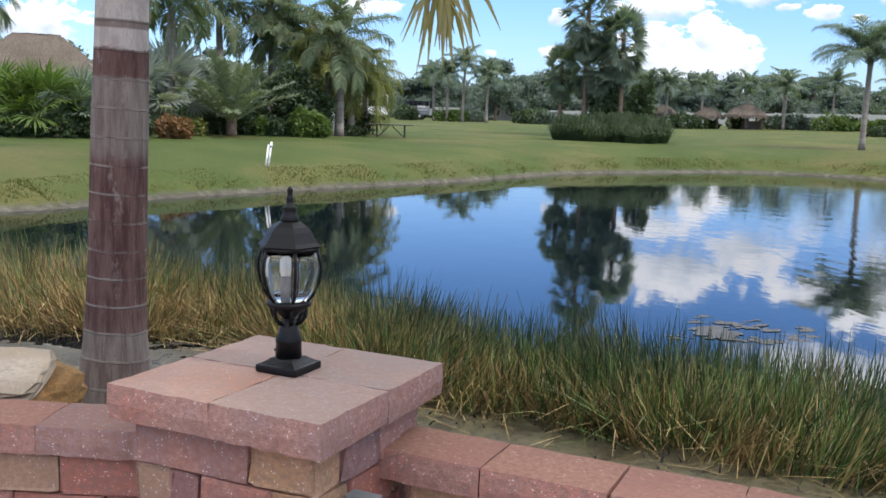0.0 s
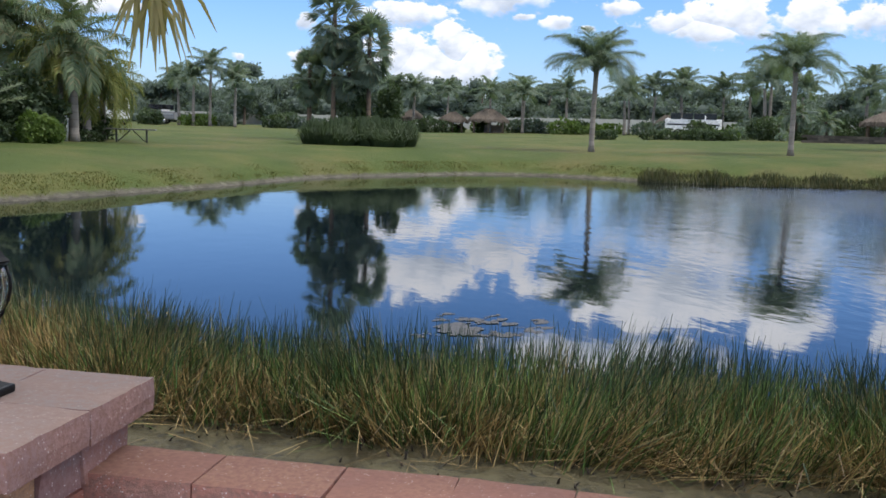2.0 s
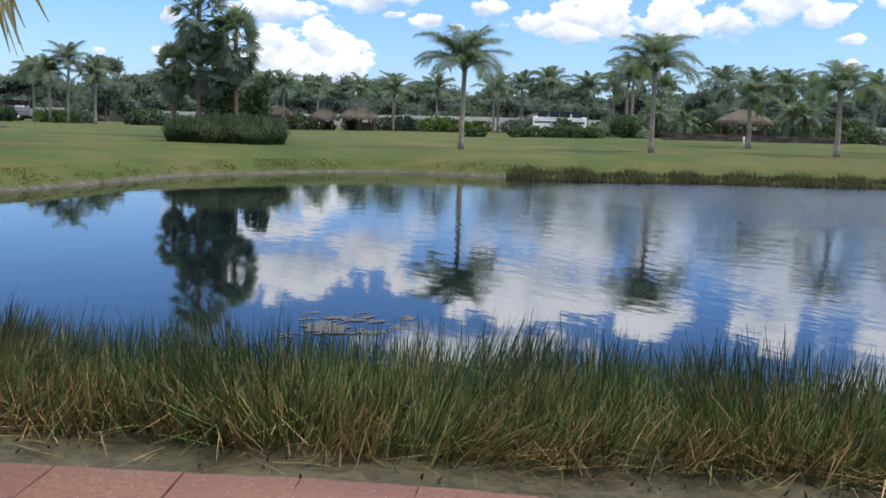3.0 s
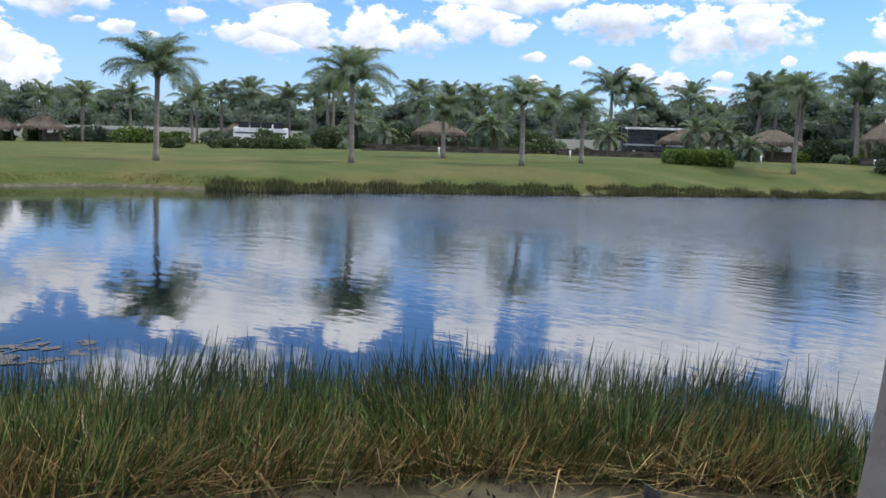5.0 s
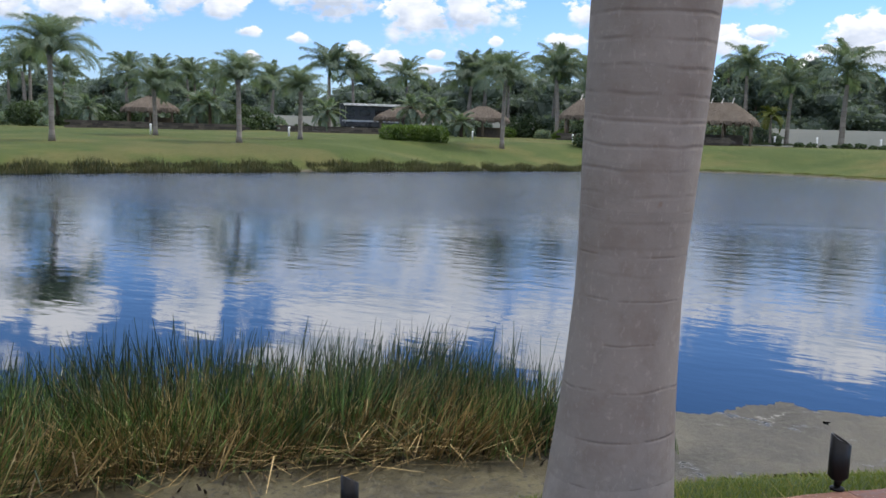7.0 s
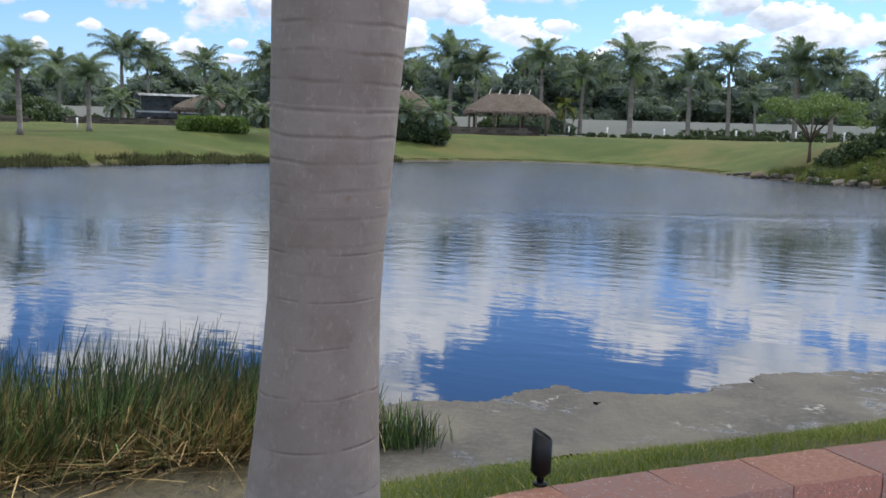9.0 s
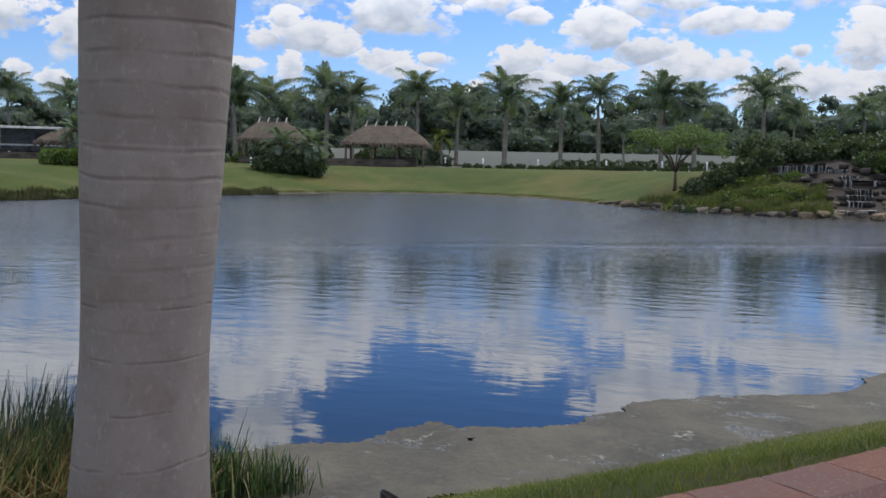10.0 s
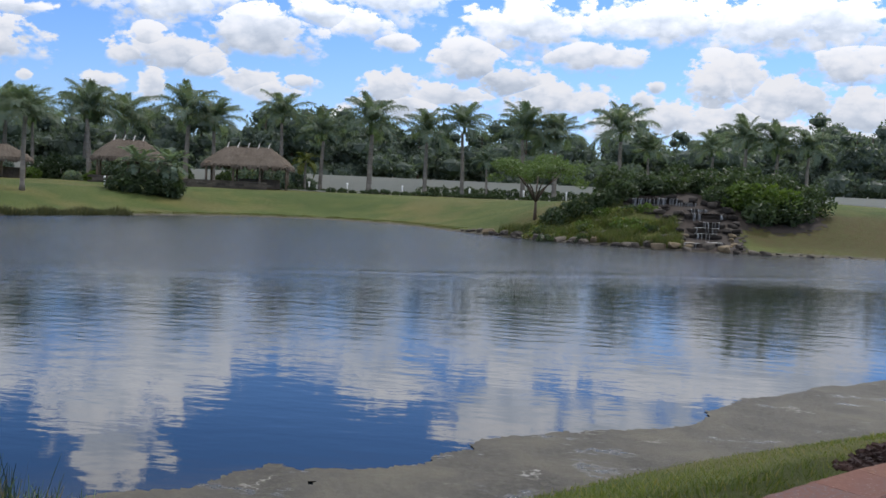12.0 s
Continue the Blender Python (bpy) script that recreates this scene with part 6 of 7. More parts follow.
motorhome(-8.3, 104.7, -70, 7.0, "white", "white motorhome parked at the park's edge", height=2.7)
motorhome(-3.7, 124.0, -8, 3.6, "grey_box", "dark vehicle parked at the park's edge", height=1.55)
motorhome(-15, 76, 10, 6.0, "white", "white motorhome far behind the planted bed", height=1.9)


# ---- planting by the west shore ----
bush("shrub_tree", spot(-7.0, 44.7), [(0, 0, 1.9, 1.3, 1.2, 1.2), (0.7, 0, 1.3, 1.1, 1.0, 1.0), (-0.8, 0, 1.2, 1.1, 1.0, 1.1), (0.1, 0, 0.7, 1.4, 1.1, 0.8)], 0.14, 420, "bush", "dense dark green broadleaf shrub behind the lawn", seed=21)
bush("shrub", spot(-6.05, 42.4), [(0, 0, 0.55, 0.85, 0.8, 0.7), (0.4, 0, 0.5, 0.6, 0.6, 0.6)], 0.10, 900, "bright_bush", "bright green clipped shrub on the lawn's edge", seed=22)
for i in range(5):
    bush("shrub", spot(-9.8 + 0.62 * i, 41.6 + 0.15 * i), [(0, 0, 0.38, 0.5, 0.5, 0.45)], 0.1, 1100, "bright_bush" if i % 2 else "bush", "low leafy shrub in a planted bed", group="bed shrubs", seed=30 + i)
bush("shrub", spot(-10.0, 35.8), [(0, 0, 0.42, 0.62, 0.6, 0.45), (0.3, 0, 0.3, 0.4, 0.4, 0.35)], 0.09, 1100, "red_bush", "rust-coloured shrub beside the lawn", seed=23)
bush("shrub", spot(-10.2, 39.7), [(0, 0, 0.36, 0.5, 0.5, 0.4)], 0.09, 1100, "bright_palm", "yellow-green croton shrub in a planted bed", seed=24)
for i, (x, y, s) in enumerate([(-15.6, 32.0, 0.5), (-14.5, 33.0, 0.55), (-13.4, 33.4, 0.5), (-12.3, 34.0, 0.5), (-16.8, 31.2, 0.5), (-11.6, 36.5, 0.5)]):
    bush("shrub", spot(x, y), [(0, 0, 0.4, 0.75, 0.6, s)], 0.11, 700, "bush", "low dark shrub in a planted bed", group="bed shrubs", seed=40 + i)
bush("shrub", spot(-4.5, 46.6), [(0, 0, 0.22, 0.7, 0.5, 0.28)], 0.09, 900, "bush", "low flat shrub beside a white post", seed=46)
for i in range(11):
    x, y = -17.5 + 1.25 * i, 50.5 - 0.1 * i
    s = 0.8 + 0.25 * math.sin(2.1 * i)
    bush("shrub", spot(x, y), [(0, 0, 0.7 * s, 1.0, 0.9, 0.9 * s), (0.5, 0.1, 0.5 * s, 0.8, 0.7, 0.7 * s)], 0.14, 330, "bush", "dark shrub at the back of the planted bed", group="back shrubs", seed=150 + i)
palmetto = [fan_crown(90 + i, 24, 0.75, 0.8, 16, 0.034, -0.1, 1.35, 0.35) for i in range(2)]
for i, (x, y, s) in enumerate([(-14.0, 33.6, 1.3), (-13.0, 34.4, 1.2), (-15.2, 33.8, 1.25), (-12.2, 35.2, 1.1), (-16.6, 33.6, 1.3)]):
    ob = root("palmetto", spot(x, y, 70 * i, s), "green fan-leaved palmetto clump", "palmetto", "palmettos")
    part("stump", trunk_mesh(0.7, [(0, 0.2), (1, 0.14)], n=8, rings=4), "wood_bark", ob)
    part("crown", palmetto[i % 2], "bright_bush" if i == 0 else "palm", ob, "", Matrix.Translation((0, 0, 0.65)))
silver_crowns = [fan_crown(95 + i, 24, 1.15, 1.15, 22, 0.05, -0.2, 1.4, 0.25) for i in range(2)]
for i, (x, y, h, s) in enumerate([(-11.7, 40.9, 1.5, 1.15), (-12.6, 39.6, 1.2, 1.0), (-12.0, 42.4, 1.4, 1.0)]):
    palm("silver_palm", spot(x, y, 50 * i), h, trunk_mesh(h, [(0, 0.24), (1, 0.2)], n=10, rings=6), silver_crowns[i % 2], "silver-grey fan palm in a planted bed", bark="wood_bark", leaf="silver", group="silver palms", scale=s)
triangle = feather_crown(98, 24, 3.0, 0.55, 70, 0.022, 0.5, 1.45, 0.5, 0.3)
palm("triangle_palm", spot(-8.95, 40.8), 0.8, trunk_mesh(0.8, [(0, 0.24), (1, 0.2)], n=10, rings=6), triangle, "short palm with stiff upright yellow-green fronds", bark="wood_bark", leaf="grey_leaf")
weeping = feather_crown(99, 24, 2.4, 0.9, 46, 0.016, -0.4, 1.45, 2.1, 2.2)
for i, (x, y, h) in enumerate([(-4.6, 47.5, 3.3), (-4.1, 49.5, 2.7), (-5.6, 46.5, 3.5)]):
    palm("areca_palm", spot(x, y, 80 * i), h, trunk_mesh(h, [(0, 0.2), (1, 0.1)], n=8, rings=6), weeping, "feathery yellow-green palm with hanging fronds", leaf="bright_palm" if i < 2 else "palm", group="areca palms")

# dark trees beside the fan palms
for i, (x, y) in enumerate([(9.4, 57.6), (11.7, 58.9)]):
    bush("shrub_tree", spot(x, y), [(0, 0, 1.6, 0.95, 0.9, 1.0), (0.1, 0, 2.6, 0.75, 0.75, 0.9), (0, 0, 0.9, 0.9, 0.8, 0.8)], 0.15, 420, "bush", "upright dark green shrub beside fan palms", seed=50 + i)


def picnic_table(x, y, turn):
    ob = root("picnic_table", pose(x, y, gz(x, y), 0, 0, turn), "dark wooden picnic table with crossed braces on the lawn", "picnic table")
    part("tabletop", box(2.15, 0.75, 0.05, 0.008), "table_paint", ob, "", Matrix.Translation((0, 0, 0.58)))
    for s in (-1, 1):
        part("leg", mesh("leg", *tube([(s * 0.66, 0, 0), (s * 0.66, 0, 0.58)], [0.045, 0.045], 6)), "table_paint", ob)
        part("brace", mesh("brace", *tube([(s * 0.6, 0, 0.05), (0.06 * s, 0, 0.56)], [0.025, 0.025], 6)), "table_paint", ob)
    return ob


picnic_table(-2.6, 46.4, -4)


def white_pipes():
    ob = root("marker_pipes", spot(-5.3, 28.7), "two leaning white pipes at the water's edge", "pipe")
    for dx, h in ((0, 0.66), (0.085, 0.74)):
        part("pipe", mesh("pipe", *tube([(dx, 0, -0.1), (dx + 0.1, 0.02, h)], [0.028, 0.028], 8), True), "white", ob)
    part("cap", mesh("cap", *tube([(0.165, 0, 0.6), (0.195, 0, 0.66)], [0.045, 0.045], 8), True), "white", ob)


white_pipes()


def post_light(x, y, h, label, r=0.06, group="path lights"):
    ob = root("bollard", spot(x, y), label, "bollard", group)
    turned("shaft", [(r, 0), (r, h * 0.8), (r * 0.9, h * 0.82)], "white", ob, 10)
    turned("head", [(r * 1.3, h * 0.8), (r * 1.4, h * 0.84), (r * 1.2, h * 0.97), (r * 0.4, h)], "white", ob, 10)
    return ob


post_light(-5.3, 45.9, 1.15, "white post beside a low shrub", 0.1)
for x, y in [(93.0, 22.5), (92.5, 17.0), (93.0, 10.6), (93.5, 5.5), (94, 1.5), (92.0, 26.0)]:
    post_light(x, y, 0.95, "white path light beside the walkway", 0.075)
for x, y in [(50.5, 47.5), (43.5, 53.5), (65.5, 42.0), (72.0, 36.5), (61.0, 44.5)]:
    post_light(x, y, 0.7, "short white marker post on the lawn", 0.06)


# ---- shrubs, hedges and terrace on the far shore ----
bush("hedge", spot(55.4, 40.3, -44), [(-1.5, 0, 0.5, 0.9, 0.9, 0.62), (-0.4, 0, 0.5, 0.9, 0.9, 0.62), (0.7, 0, 0.5, 0.9, 0.9, 0.62), (1.6, 0, 0.5, 0.8, 0.9, 0.6)], 0.13, 420, "bright_bush", "clipped green hedge on the lawn", "hedge", seed=61)
bush("round_bush", spot(47.5, 74.5), [(0, 0, 0.95, 1.15, 1.1, 1.0)], 0.16, 420, "bush", "large round dark green bush", seed=62)
bush("shrub", spot(68.3, 31.3, -66), [(-1.6, 0, 0.6, 1.1, 1.0, 0.8), (-0.3, 0, 0.65, 1.2, 1.0, 0.85), (1.2, 0, 0.65, 1.2, 1.0, 0.85), (2.0, 0, 0.5, 0.8, 0.8, 0.65)], 0.15, 400, "bush", "wide dark shrub by the water", seed=63)
date_crown = feather_crown(101, 22, 1.9, 0.45, 26, 0.05, -0.7, 1.3, 1.3, 0.3)
for i, (x, y, h) in enumerate([(69.2, 30.0, 2.5), (69.0, 32.4, 2.1), (73.2, 50.7, 2.4), (71.7, 52.7, 2.6), (59.0, 66.5, 2.3), (52.0, 76.5, 2.6)]):
    palm("date_palm", spot(x, y, 60 * i), h, trunk_mesh(h, [(0, 0.2), (1, 0.17)], n=8, rings=5), date_crown, "small feathery date palm among shrubs", bark="wood_bark", leaf="palm" if i < 2 else "bright_palm", group="date palms")
palm("date_palm", spot(95.3, 27.4), 2.9, trunk_mesh(2.9, [(0, 0.14), (1, 0.1)], n=8, rings=5), feather_crown(103, 11, 1.7, 0.5, 22, 0.06, -0.2, 1.2, 1.9, 0.5), "small palm with arching yellow-green fronds", leaf="bright_palm")
rs = random.Random(17)


def open_gap(az):
    """Gaps in the planting that show the parked vehicles."""
    return 49.3 < math.degrees(az) < 53.6 or rs.random() < 0.4


for i in range(56):
    k = i / 55
    az = radians(-8 + 52 * k)
    if open_gap(az):
        continue
    d = 118 - 10 * k + rs.uniform(-4, 4)
    x, y = d * math.sin(az), d * math.cos(az)
    s = rs.uniform(0.8, 1.35)
    bush("shrub", spot(x, y, rs.uniform(0, 360)), [(0, 0, 0.6 * s, 1.5 * s, 1.1 * s, 0.8 * s), (1.3 * s, 0.2, 0.5 * s, 1.1 * s, 0.9 * s, 0.65 * s)], 0.22, 130, rs.choice(["bush", "bush", "wood", "bright_bush"]), "distant garden shrub before the park fence", group="distant shrubs", seed=800 + i)
for i in range(44):
    k = i / 43
    az = radians(24 + 46 * k)
    if open_gap(az):
        continue
    d = 84 + 12 * math.sin(2.2 * k) + rs.uniform(-3, 4)
    x, y = d * math.sin(az), d * math.cos(az)
    s = rs.uniform(0.55, 1.05)
    bush("shrub", spot(x, y, rs.uniform(0, 360)), [(0, 0, 0.45 * s, 1.1 * s, 0.9 * s, 0.62 * s), (0.9 * s, 0.2, 0.4 * s, 0.8 * s, 0.7 * s, 0.5 * s)], 0.16, 260, rs.choice(["bush", "bush", "bush", "bright_bush", "palm"]), "low garden shrub beside the far pads", group="garden shrubs", seed=200 + i)
for i in range(46):
    k = i / 45
    az = radians(27 + 46 * k)
    if open_gap(az):
        continue
    d = 99 + 4 * math.sin(3 * k) + rs.uniform(-3, 4)
    x, y = d * math.sin(az), d * math.cos(az)
    s = rs.uniform(0.9, 1.6)
    bush("shrub", spot(x, y, rs.uniform(0, 360)), [(0, 0, 0.7 * s, 1.3 * s, 1.0 * s, 0.85 * s), (1.1 * s, 0.2, 0.5 * s, 1.0 * s, 0.8 * s, 0.65 * s)], 0.2, 170, rs.choice(["bush", "bush", "palm", "wood"]), "tall garden shrub between the pads", group="tall garden shrubs", seed=900 + i)
for i in range(16):
    k = i / 15
    az = radians(28 + 40 * k + rs.uniform(-1, 1))
    if open_gap(az):
        continue
    d = rs.uniform(84, 98)
    h = rs.uniform(1.3, 2.8)
    palm("date_palm", spot(d * math.sin(az), d * math.cos(az), 60 * i), h, trunk_mesh(h, [(0, 0.17), (1, 0.13)], n=8, rings=5), date_crown, "small feathery palm in a garden bed", bark="wood_bark", leaf="bright_palm" if i % 3 == 0 else "palm", group="garden palms", scale=rs.uniform(0.8, 1.15))
for i in range(6):
    az = radians(26.4 + 0.85 * i)
    bush("shrub", spot(84 * math.sin(az), 84 * math.cos(az)), [(0, 0, 0.4, 0.8, 0.7, 0.5)], 0.15, 300, "bush", "low garden shrub before a parked motorhome", group="garden shrubs", seed=1300 + i)
for i in range(26):
    k = i / 25
    x, y = 91.0 + rs.uniform(-0.5, 0.4) + 1.6 * k, 27.5 - 25 * k
    s = rs.uniform(0.7, 1.3)
    bush("shrub", spot(x, y), [(0, 0, 0.16 * s, 0.45 * s, 0.45 * s, 0.24 * s)], 0.1, 900, "bush", "small clipped shrub along the walkway", group="walkway shrubs", seed=260 + i)
bush("hedge", spot(110.5, 8, 90), [(i * 1.6 - 9.6, 0, 0.45, 1.1, 0.6, 0.6) for i in range(13)], 0.17, 240, "bush", "long dark hedge before the fence", "hedge", seed=66)


def walkway(name, line, width, label):
    pts = resample(smoothed(line, 6), 1.5)
    ob = root(name, pose(0, 0, 0), label, "walkway", kind="structure")
    for i, ((ax, ay), (bx, by)) in enumerate(zip(pts, pts[1:])):
        turn = math.degrees(math.atan2(by - ay, bx - ax))
        part("slab", box(math.hypot(bx - ax, by - ay) - 0.02, width, 0.1, 0.01), "concrete", ob, "", pose((ax + bx) / 2, (ay + by) / 2, gz((ax + bx) / 2, (ay + by) / 2) - 0.01, 0, 0, turn))


walkway("walkway", [(90.5, 30.5), (92.0, 22), (93.3, 12), (94.6, 2)], 1.3, "pale concrete walkway on the far shore")


def terrace(x0, y0, x1, y1, h, label):
    turn = math.degrees(math.atan2(y1 - y0, x1 - x0))
    length = math.hypot(x1 - x0, y1 - y0)
    ob = root("terrace_wall", pose((x0 + x1) / 2, (y0 + y1) / 2, min(gz(x0, y0), gz(x1, y1)) - 0.1, 0, 0, turn), label, "wall", kind="structure")
    n = int(length / 0.8)
    shared = block(length / n - 0.015, 0.4, h / 3 - 0.01, 3, 0.015)
    for r in range(3):
        for i in range(n):
            part("block", shared, "rock", ob, "", Matrix.Translation(((i + 0.5 + 0.5 * (r % 2)) * length / n - length / 2, 0, 0.1 + r * h / 3)))


terrace(47.0, 68.2, 57.8, 59.4, 0.62, "low brown stone terrace wall")
terrace(80.5, 42.5, 85.5, 28.0, 0.7, "low dark stone terrace wall before the huts")
terrace(62, 60, 72, 52, 0.55, "low brown stone terrace wall")


def build_tree():
    ob = root("young_tree", spot(60.2, 2.7), "young spreading tree with light green leaves on the bank", "tree")
    limbs = Soup()
    for a in range(7):
        t = 2 * math.pi * a / 7
        limbs_pts = [(0, 0, 1.1), (0.5 * math.cos(t), 0.5 * math.sin(t), 1.9), (1.5 * math.cos(t), 1.5 * math.sin(t), 2.6 + 0.25 * (a % 3)), (2.1 * math.cos(t + 0.2), 2.1 * math.sin(t + 0.2), 2.9 + 0.2 * (a % 2))]
        part("limb", mesh("limb", *tube(limbs_pts, [0.06, 0.05, 0.03, 0.012], 6), True), "wood_bark", ob)
    part("trunk", mesh("trunk", *tube([(0, 0, -0.1), (0.05, 0, 0.6), (0, 0, 1.25)], [0.12, 0.09, 0.07], 10), True), "wood_bark", ob)
    rng = random.Random(6)
    blobs = []
    for i in range(44):
        a, r = rng.uniform(0, 6.28), 2.9 * math.sqrt(rng.random())
        blobs.append((r * math.cos(a), r * math.sin(a), 3.25 + rng.uniform(-0.45, 0.6) - 0.07 * r * r, rng.uniform(0.35, 0.6), rng.uniform(0.35, 0.6), rng.uniform(0.2, 0.34)))
    part("crown", leafy(66, blobs, 0.085, 300).mesh("crown"), "young_leaf", ob)


build_tree()


# ---- rock mound with its waterfall ----
def rock_mesh(seed, flat=0.65):
    bm = bmesh.new()
    bmesh.ops.create_icosphere(bm, subdivisions=2, radius=1)
    for v in bm.verts:
        d = v.co.normalized()
        k = 1 + 0.3 * noise.noise(d * 1.6 + Vector((seed * 3.7, 0, 0))) + 0.12 * noise.noise(d * 4 + Vector((0, seed * 2.1, 0)))
        p = d * k
        for j in range(7):
            axis = Vector((math.sin(seed * 1.7 + 2.4 * j), math.cos(seed * 2.3 + 1.9 * j), 0.5 * math.sin(seed + j))).normalized()
            over = p.dot(axis) - 0.72
            if over > 0:
                p -= axis * over * 0.9
        v.co = Vector((p.x, p.y, max(-0.5, min(0.62, p.z)) * flat))
    me = bpy.data.meshes.new("rock")
    bm.to_mesh(me)
    bm.free()
    return me


ROCKS = [rock_mesh(i, 0.6 + 0.05 * i) for i in range(6)]


def rock(x, y, size, seed, mat="rock", z=None, label="weathered boulder on the rock mound", flat=1.0, group="mound boulders"):
    rng = random.Random(seed)
    me = ROCKS[seed % 6] if mat == "rock" else ROCKS[seed % 6].copy()
    if mat != "rock":
        me.materials.clear()
    at = pose(x, y, (gz(x, y) if z is None else z) + 0.1 * size, rng.uniform(-12, 12), rng.uniform(-12, 12), rng.uniform(0, 360)) @ Matrix.Diagonal((size, size * rng.uniform(0.7, 1), size * flat * rng.uniform(0.7, 1), 1))
    return tagged(part("boulder", me, mat, None, "", at), label, "boulder", group)


rr = random.Random(31)
shore_line = resample([(59.5, 7.0), (56.5, 4.4), (54.4, 2.3), (52.2, -1.2), (50.7, -4.4), (50.3, -7.6), (50.6, -10), (51.2, -14), (51.0, -19)], 0.62)
for i, (x, y) in enumerate(shore_line):
    big = rr.uniform(0.22, 0.5) if y > -9 else rr.uniform(0.12, 0.24)
    rock(x + rr.uniform(-0.1, 0.5), y + rr.uniform(-0.2, 0.2), big, 300 + i, rr.choice(["rock", "rock", "rock", "ochre_boulder"]))
for i in range(26):
    x, y = rr.uniform(52.5, 58.5), rr.uniform(-4.8, 3.6)
    rock(x, y, rr.uniform(0.2, 0.45), 440 + i)


def ragged_ledge(depth, wide, high, seed):
    """A flat-topped rock step with a broken front."""
    rng = random.Random(seed)
    n = max(5, int(wide / 0.22))
    verts, faces = [], []
    for i in range(n + 1):
        y = (i / n - 0.5) * wide
        f = rng.uniform(-0.14, 0.1) - (0.25 if i in (0, n) else 0) * -1
        t = rng.uniform(-0.05, 0.04)
        verts += [(depth, y, t), (f, y, t), (f - 0.05, y, t - 0.09), (f + rng.uniform(0, 0.12), y, -0.5 * high), (f + 0.02, y, -high)]
    for i in range(n):
        for k in range(4):
            faces.append((5 * i + k, 5 * i + k + 1, 5 * i + k + 6, 5 * i + k + 5))
    faces.append((0, 1, 2, 3, 4))
    faces.append(tuple(5 * n + k for k in (4, 3, 2, 1, 0)))
    return mesh("ledge", verts, faces)


def waterfall():
    ob = root("waterfall", pose(0, 0, 0), "small waterfall spilling over dark rock steps", "waterfall")
    steps = [(58.1, -3.6, 2.47, 1.0, 1.5, -9), (57.8, -4.85, 2.53, 1.0, 1.3, -10), (57.5, -5.9, 2.33, 0.9, 1.1, -8), (56.6, -6.5, 2.0, 0.8, 1.0, 0), (55.7, -6.85, 1.78, 0.75, 2.0, 6), (54.7, -6.85, 1.33, 0.6, 1.3, -4),
             (53.95, -6.65, 1.04, 0.55, 1.5, 5), (53.1, -6.5, 0.76, 0.55, 1.3, -5), (51.5, -6.75, 0.39, 0.6, 1.0, 4), (50.9, -5.6, 0.34, 0.6, 0.9, -6)]
    rng = random.Random(3)
    for q, (x, y, top, high, wide, turn) in enumerate(steps):
        at = pose(x, y, top, 0, 0, turn)
        part("ledge", ragged_ledge(1.5, wide + 0.35, high + 0.3, 40 + q), "wet_rock", ob, "dark wet rock ledge", at)
        pool = [(0.9, -0.42 * wide, 0.05), (-0.08, -0.45 * wide, 0.05), (-0.1, -0.1 * wide, 0.055), (-0.07, 0.44 * wide, 0.05), (0.9, 0.4 * wide, 0.05)]
        # the white strip along the front edge is painted-in sky glare
        foam = [(0.16, -0.44 * wide, 0.058), (-0.1, -0.46 * wide, 0.058), (-0.12, -0.12 * wide, 0.062), (-0.09, 0.45 * wide, 0.058), (0.13, 0.42 * wide, 0.058)]
        part("foam", mesh("foam", foam, [(0, 1, 2, 3, 4)]), "glare_white", ob, "white strip painted for sky glare on the lip", at)
        part("lip_water", mesh("lip_water", pool, [(0, 1, 2, 3, 4)]), "rill", ob, "shallow water on the ledge", at)
        # separate ribbons of water before each face
        count = int(wide * (15 if q < 4 else 5))
        for k in range(count):
            yy = (rng.random() - 0.5) * 0.9 * wide
            w0, drop = rng.uniform(0.008, 0.03), high * rng.uniform(0.45, 0.95)
            lean = rng.uniform(-0.05, 0.05)
            ribbon = [(0.0, yy - w0, 0.06), (0.0, yy + w0, 0.06), (-0.2, yy - w0, 0.0), (-0.2, yy + w0, 0.0), (-0.26, yy + lean - 0.6 * w0, -drop), (-0.26, yy + lean + 0.6 * w0, -drop)]
            part("ribbon", mesh("ribbon", ribbon, [(0, 1, 3, 2), (2, 3, 5, 4)]), "fall", ob, "white falling water", at)


def cascade_rocks():
    rng = random.Random(12)
    for k in range(15):
        s = k / 14
        x = 50.9 + 6.4 * s
        for side in (-1, 1):
            y = -6.65 + side * (0.85 + rng.uniform(0, 0.75)) + (0.5 * s if side > 0 else 0)
            kind = "ochre_boulder" if x < 53.8 and rng.random() < 0.65 else rng.choice(["rock", "wet_rock", "wet_rock"])
            rock(x + rng.uniform(-0.3, 0.3), y, rng.uniform(0.16, 0.4), 620 + 2 * k + side, kind, gz(x, y) + rng.uniform(-0.05, 0.12))
    rock(51.1, -6.05, 0.52, 711, "wet_rock", 0.12)
    for x, y, size in ((58.6, -2.9, 0.5), (58.5, -4.3, 0.42), (58.4, -5.1, 0.62), (58.0, -6.3, 0.6), (57.3, -7.3, 0.7), (56.7, -8.0, 0.75), (57.6, -7.6, 0.6), (56.0, -8.2, 0.6), (55.2, -8.3, 0.55), (54.3, -8.2, 0.5), (57.5, -6.9, 0.5)):
        rock(x, y, 0.62 * size, int(700 + 10 * x - 7 * y), "wet_rock", gz(x, y) + 0.1)


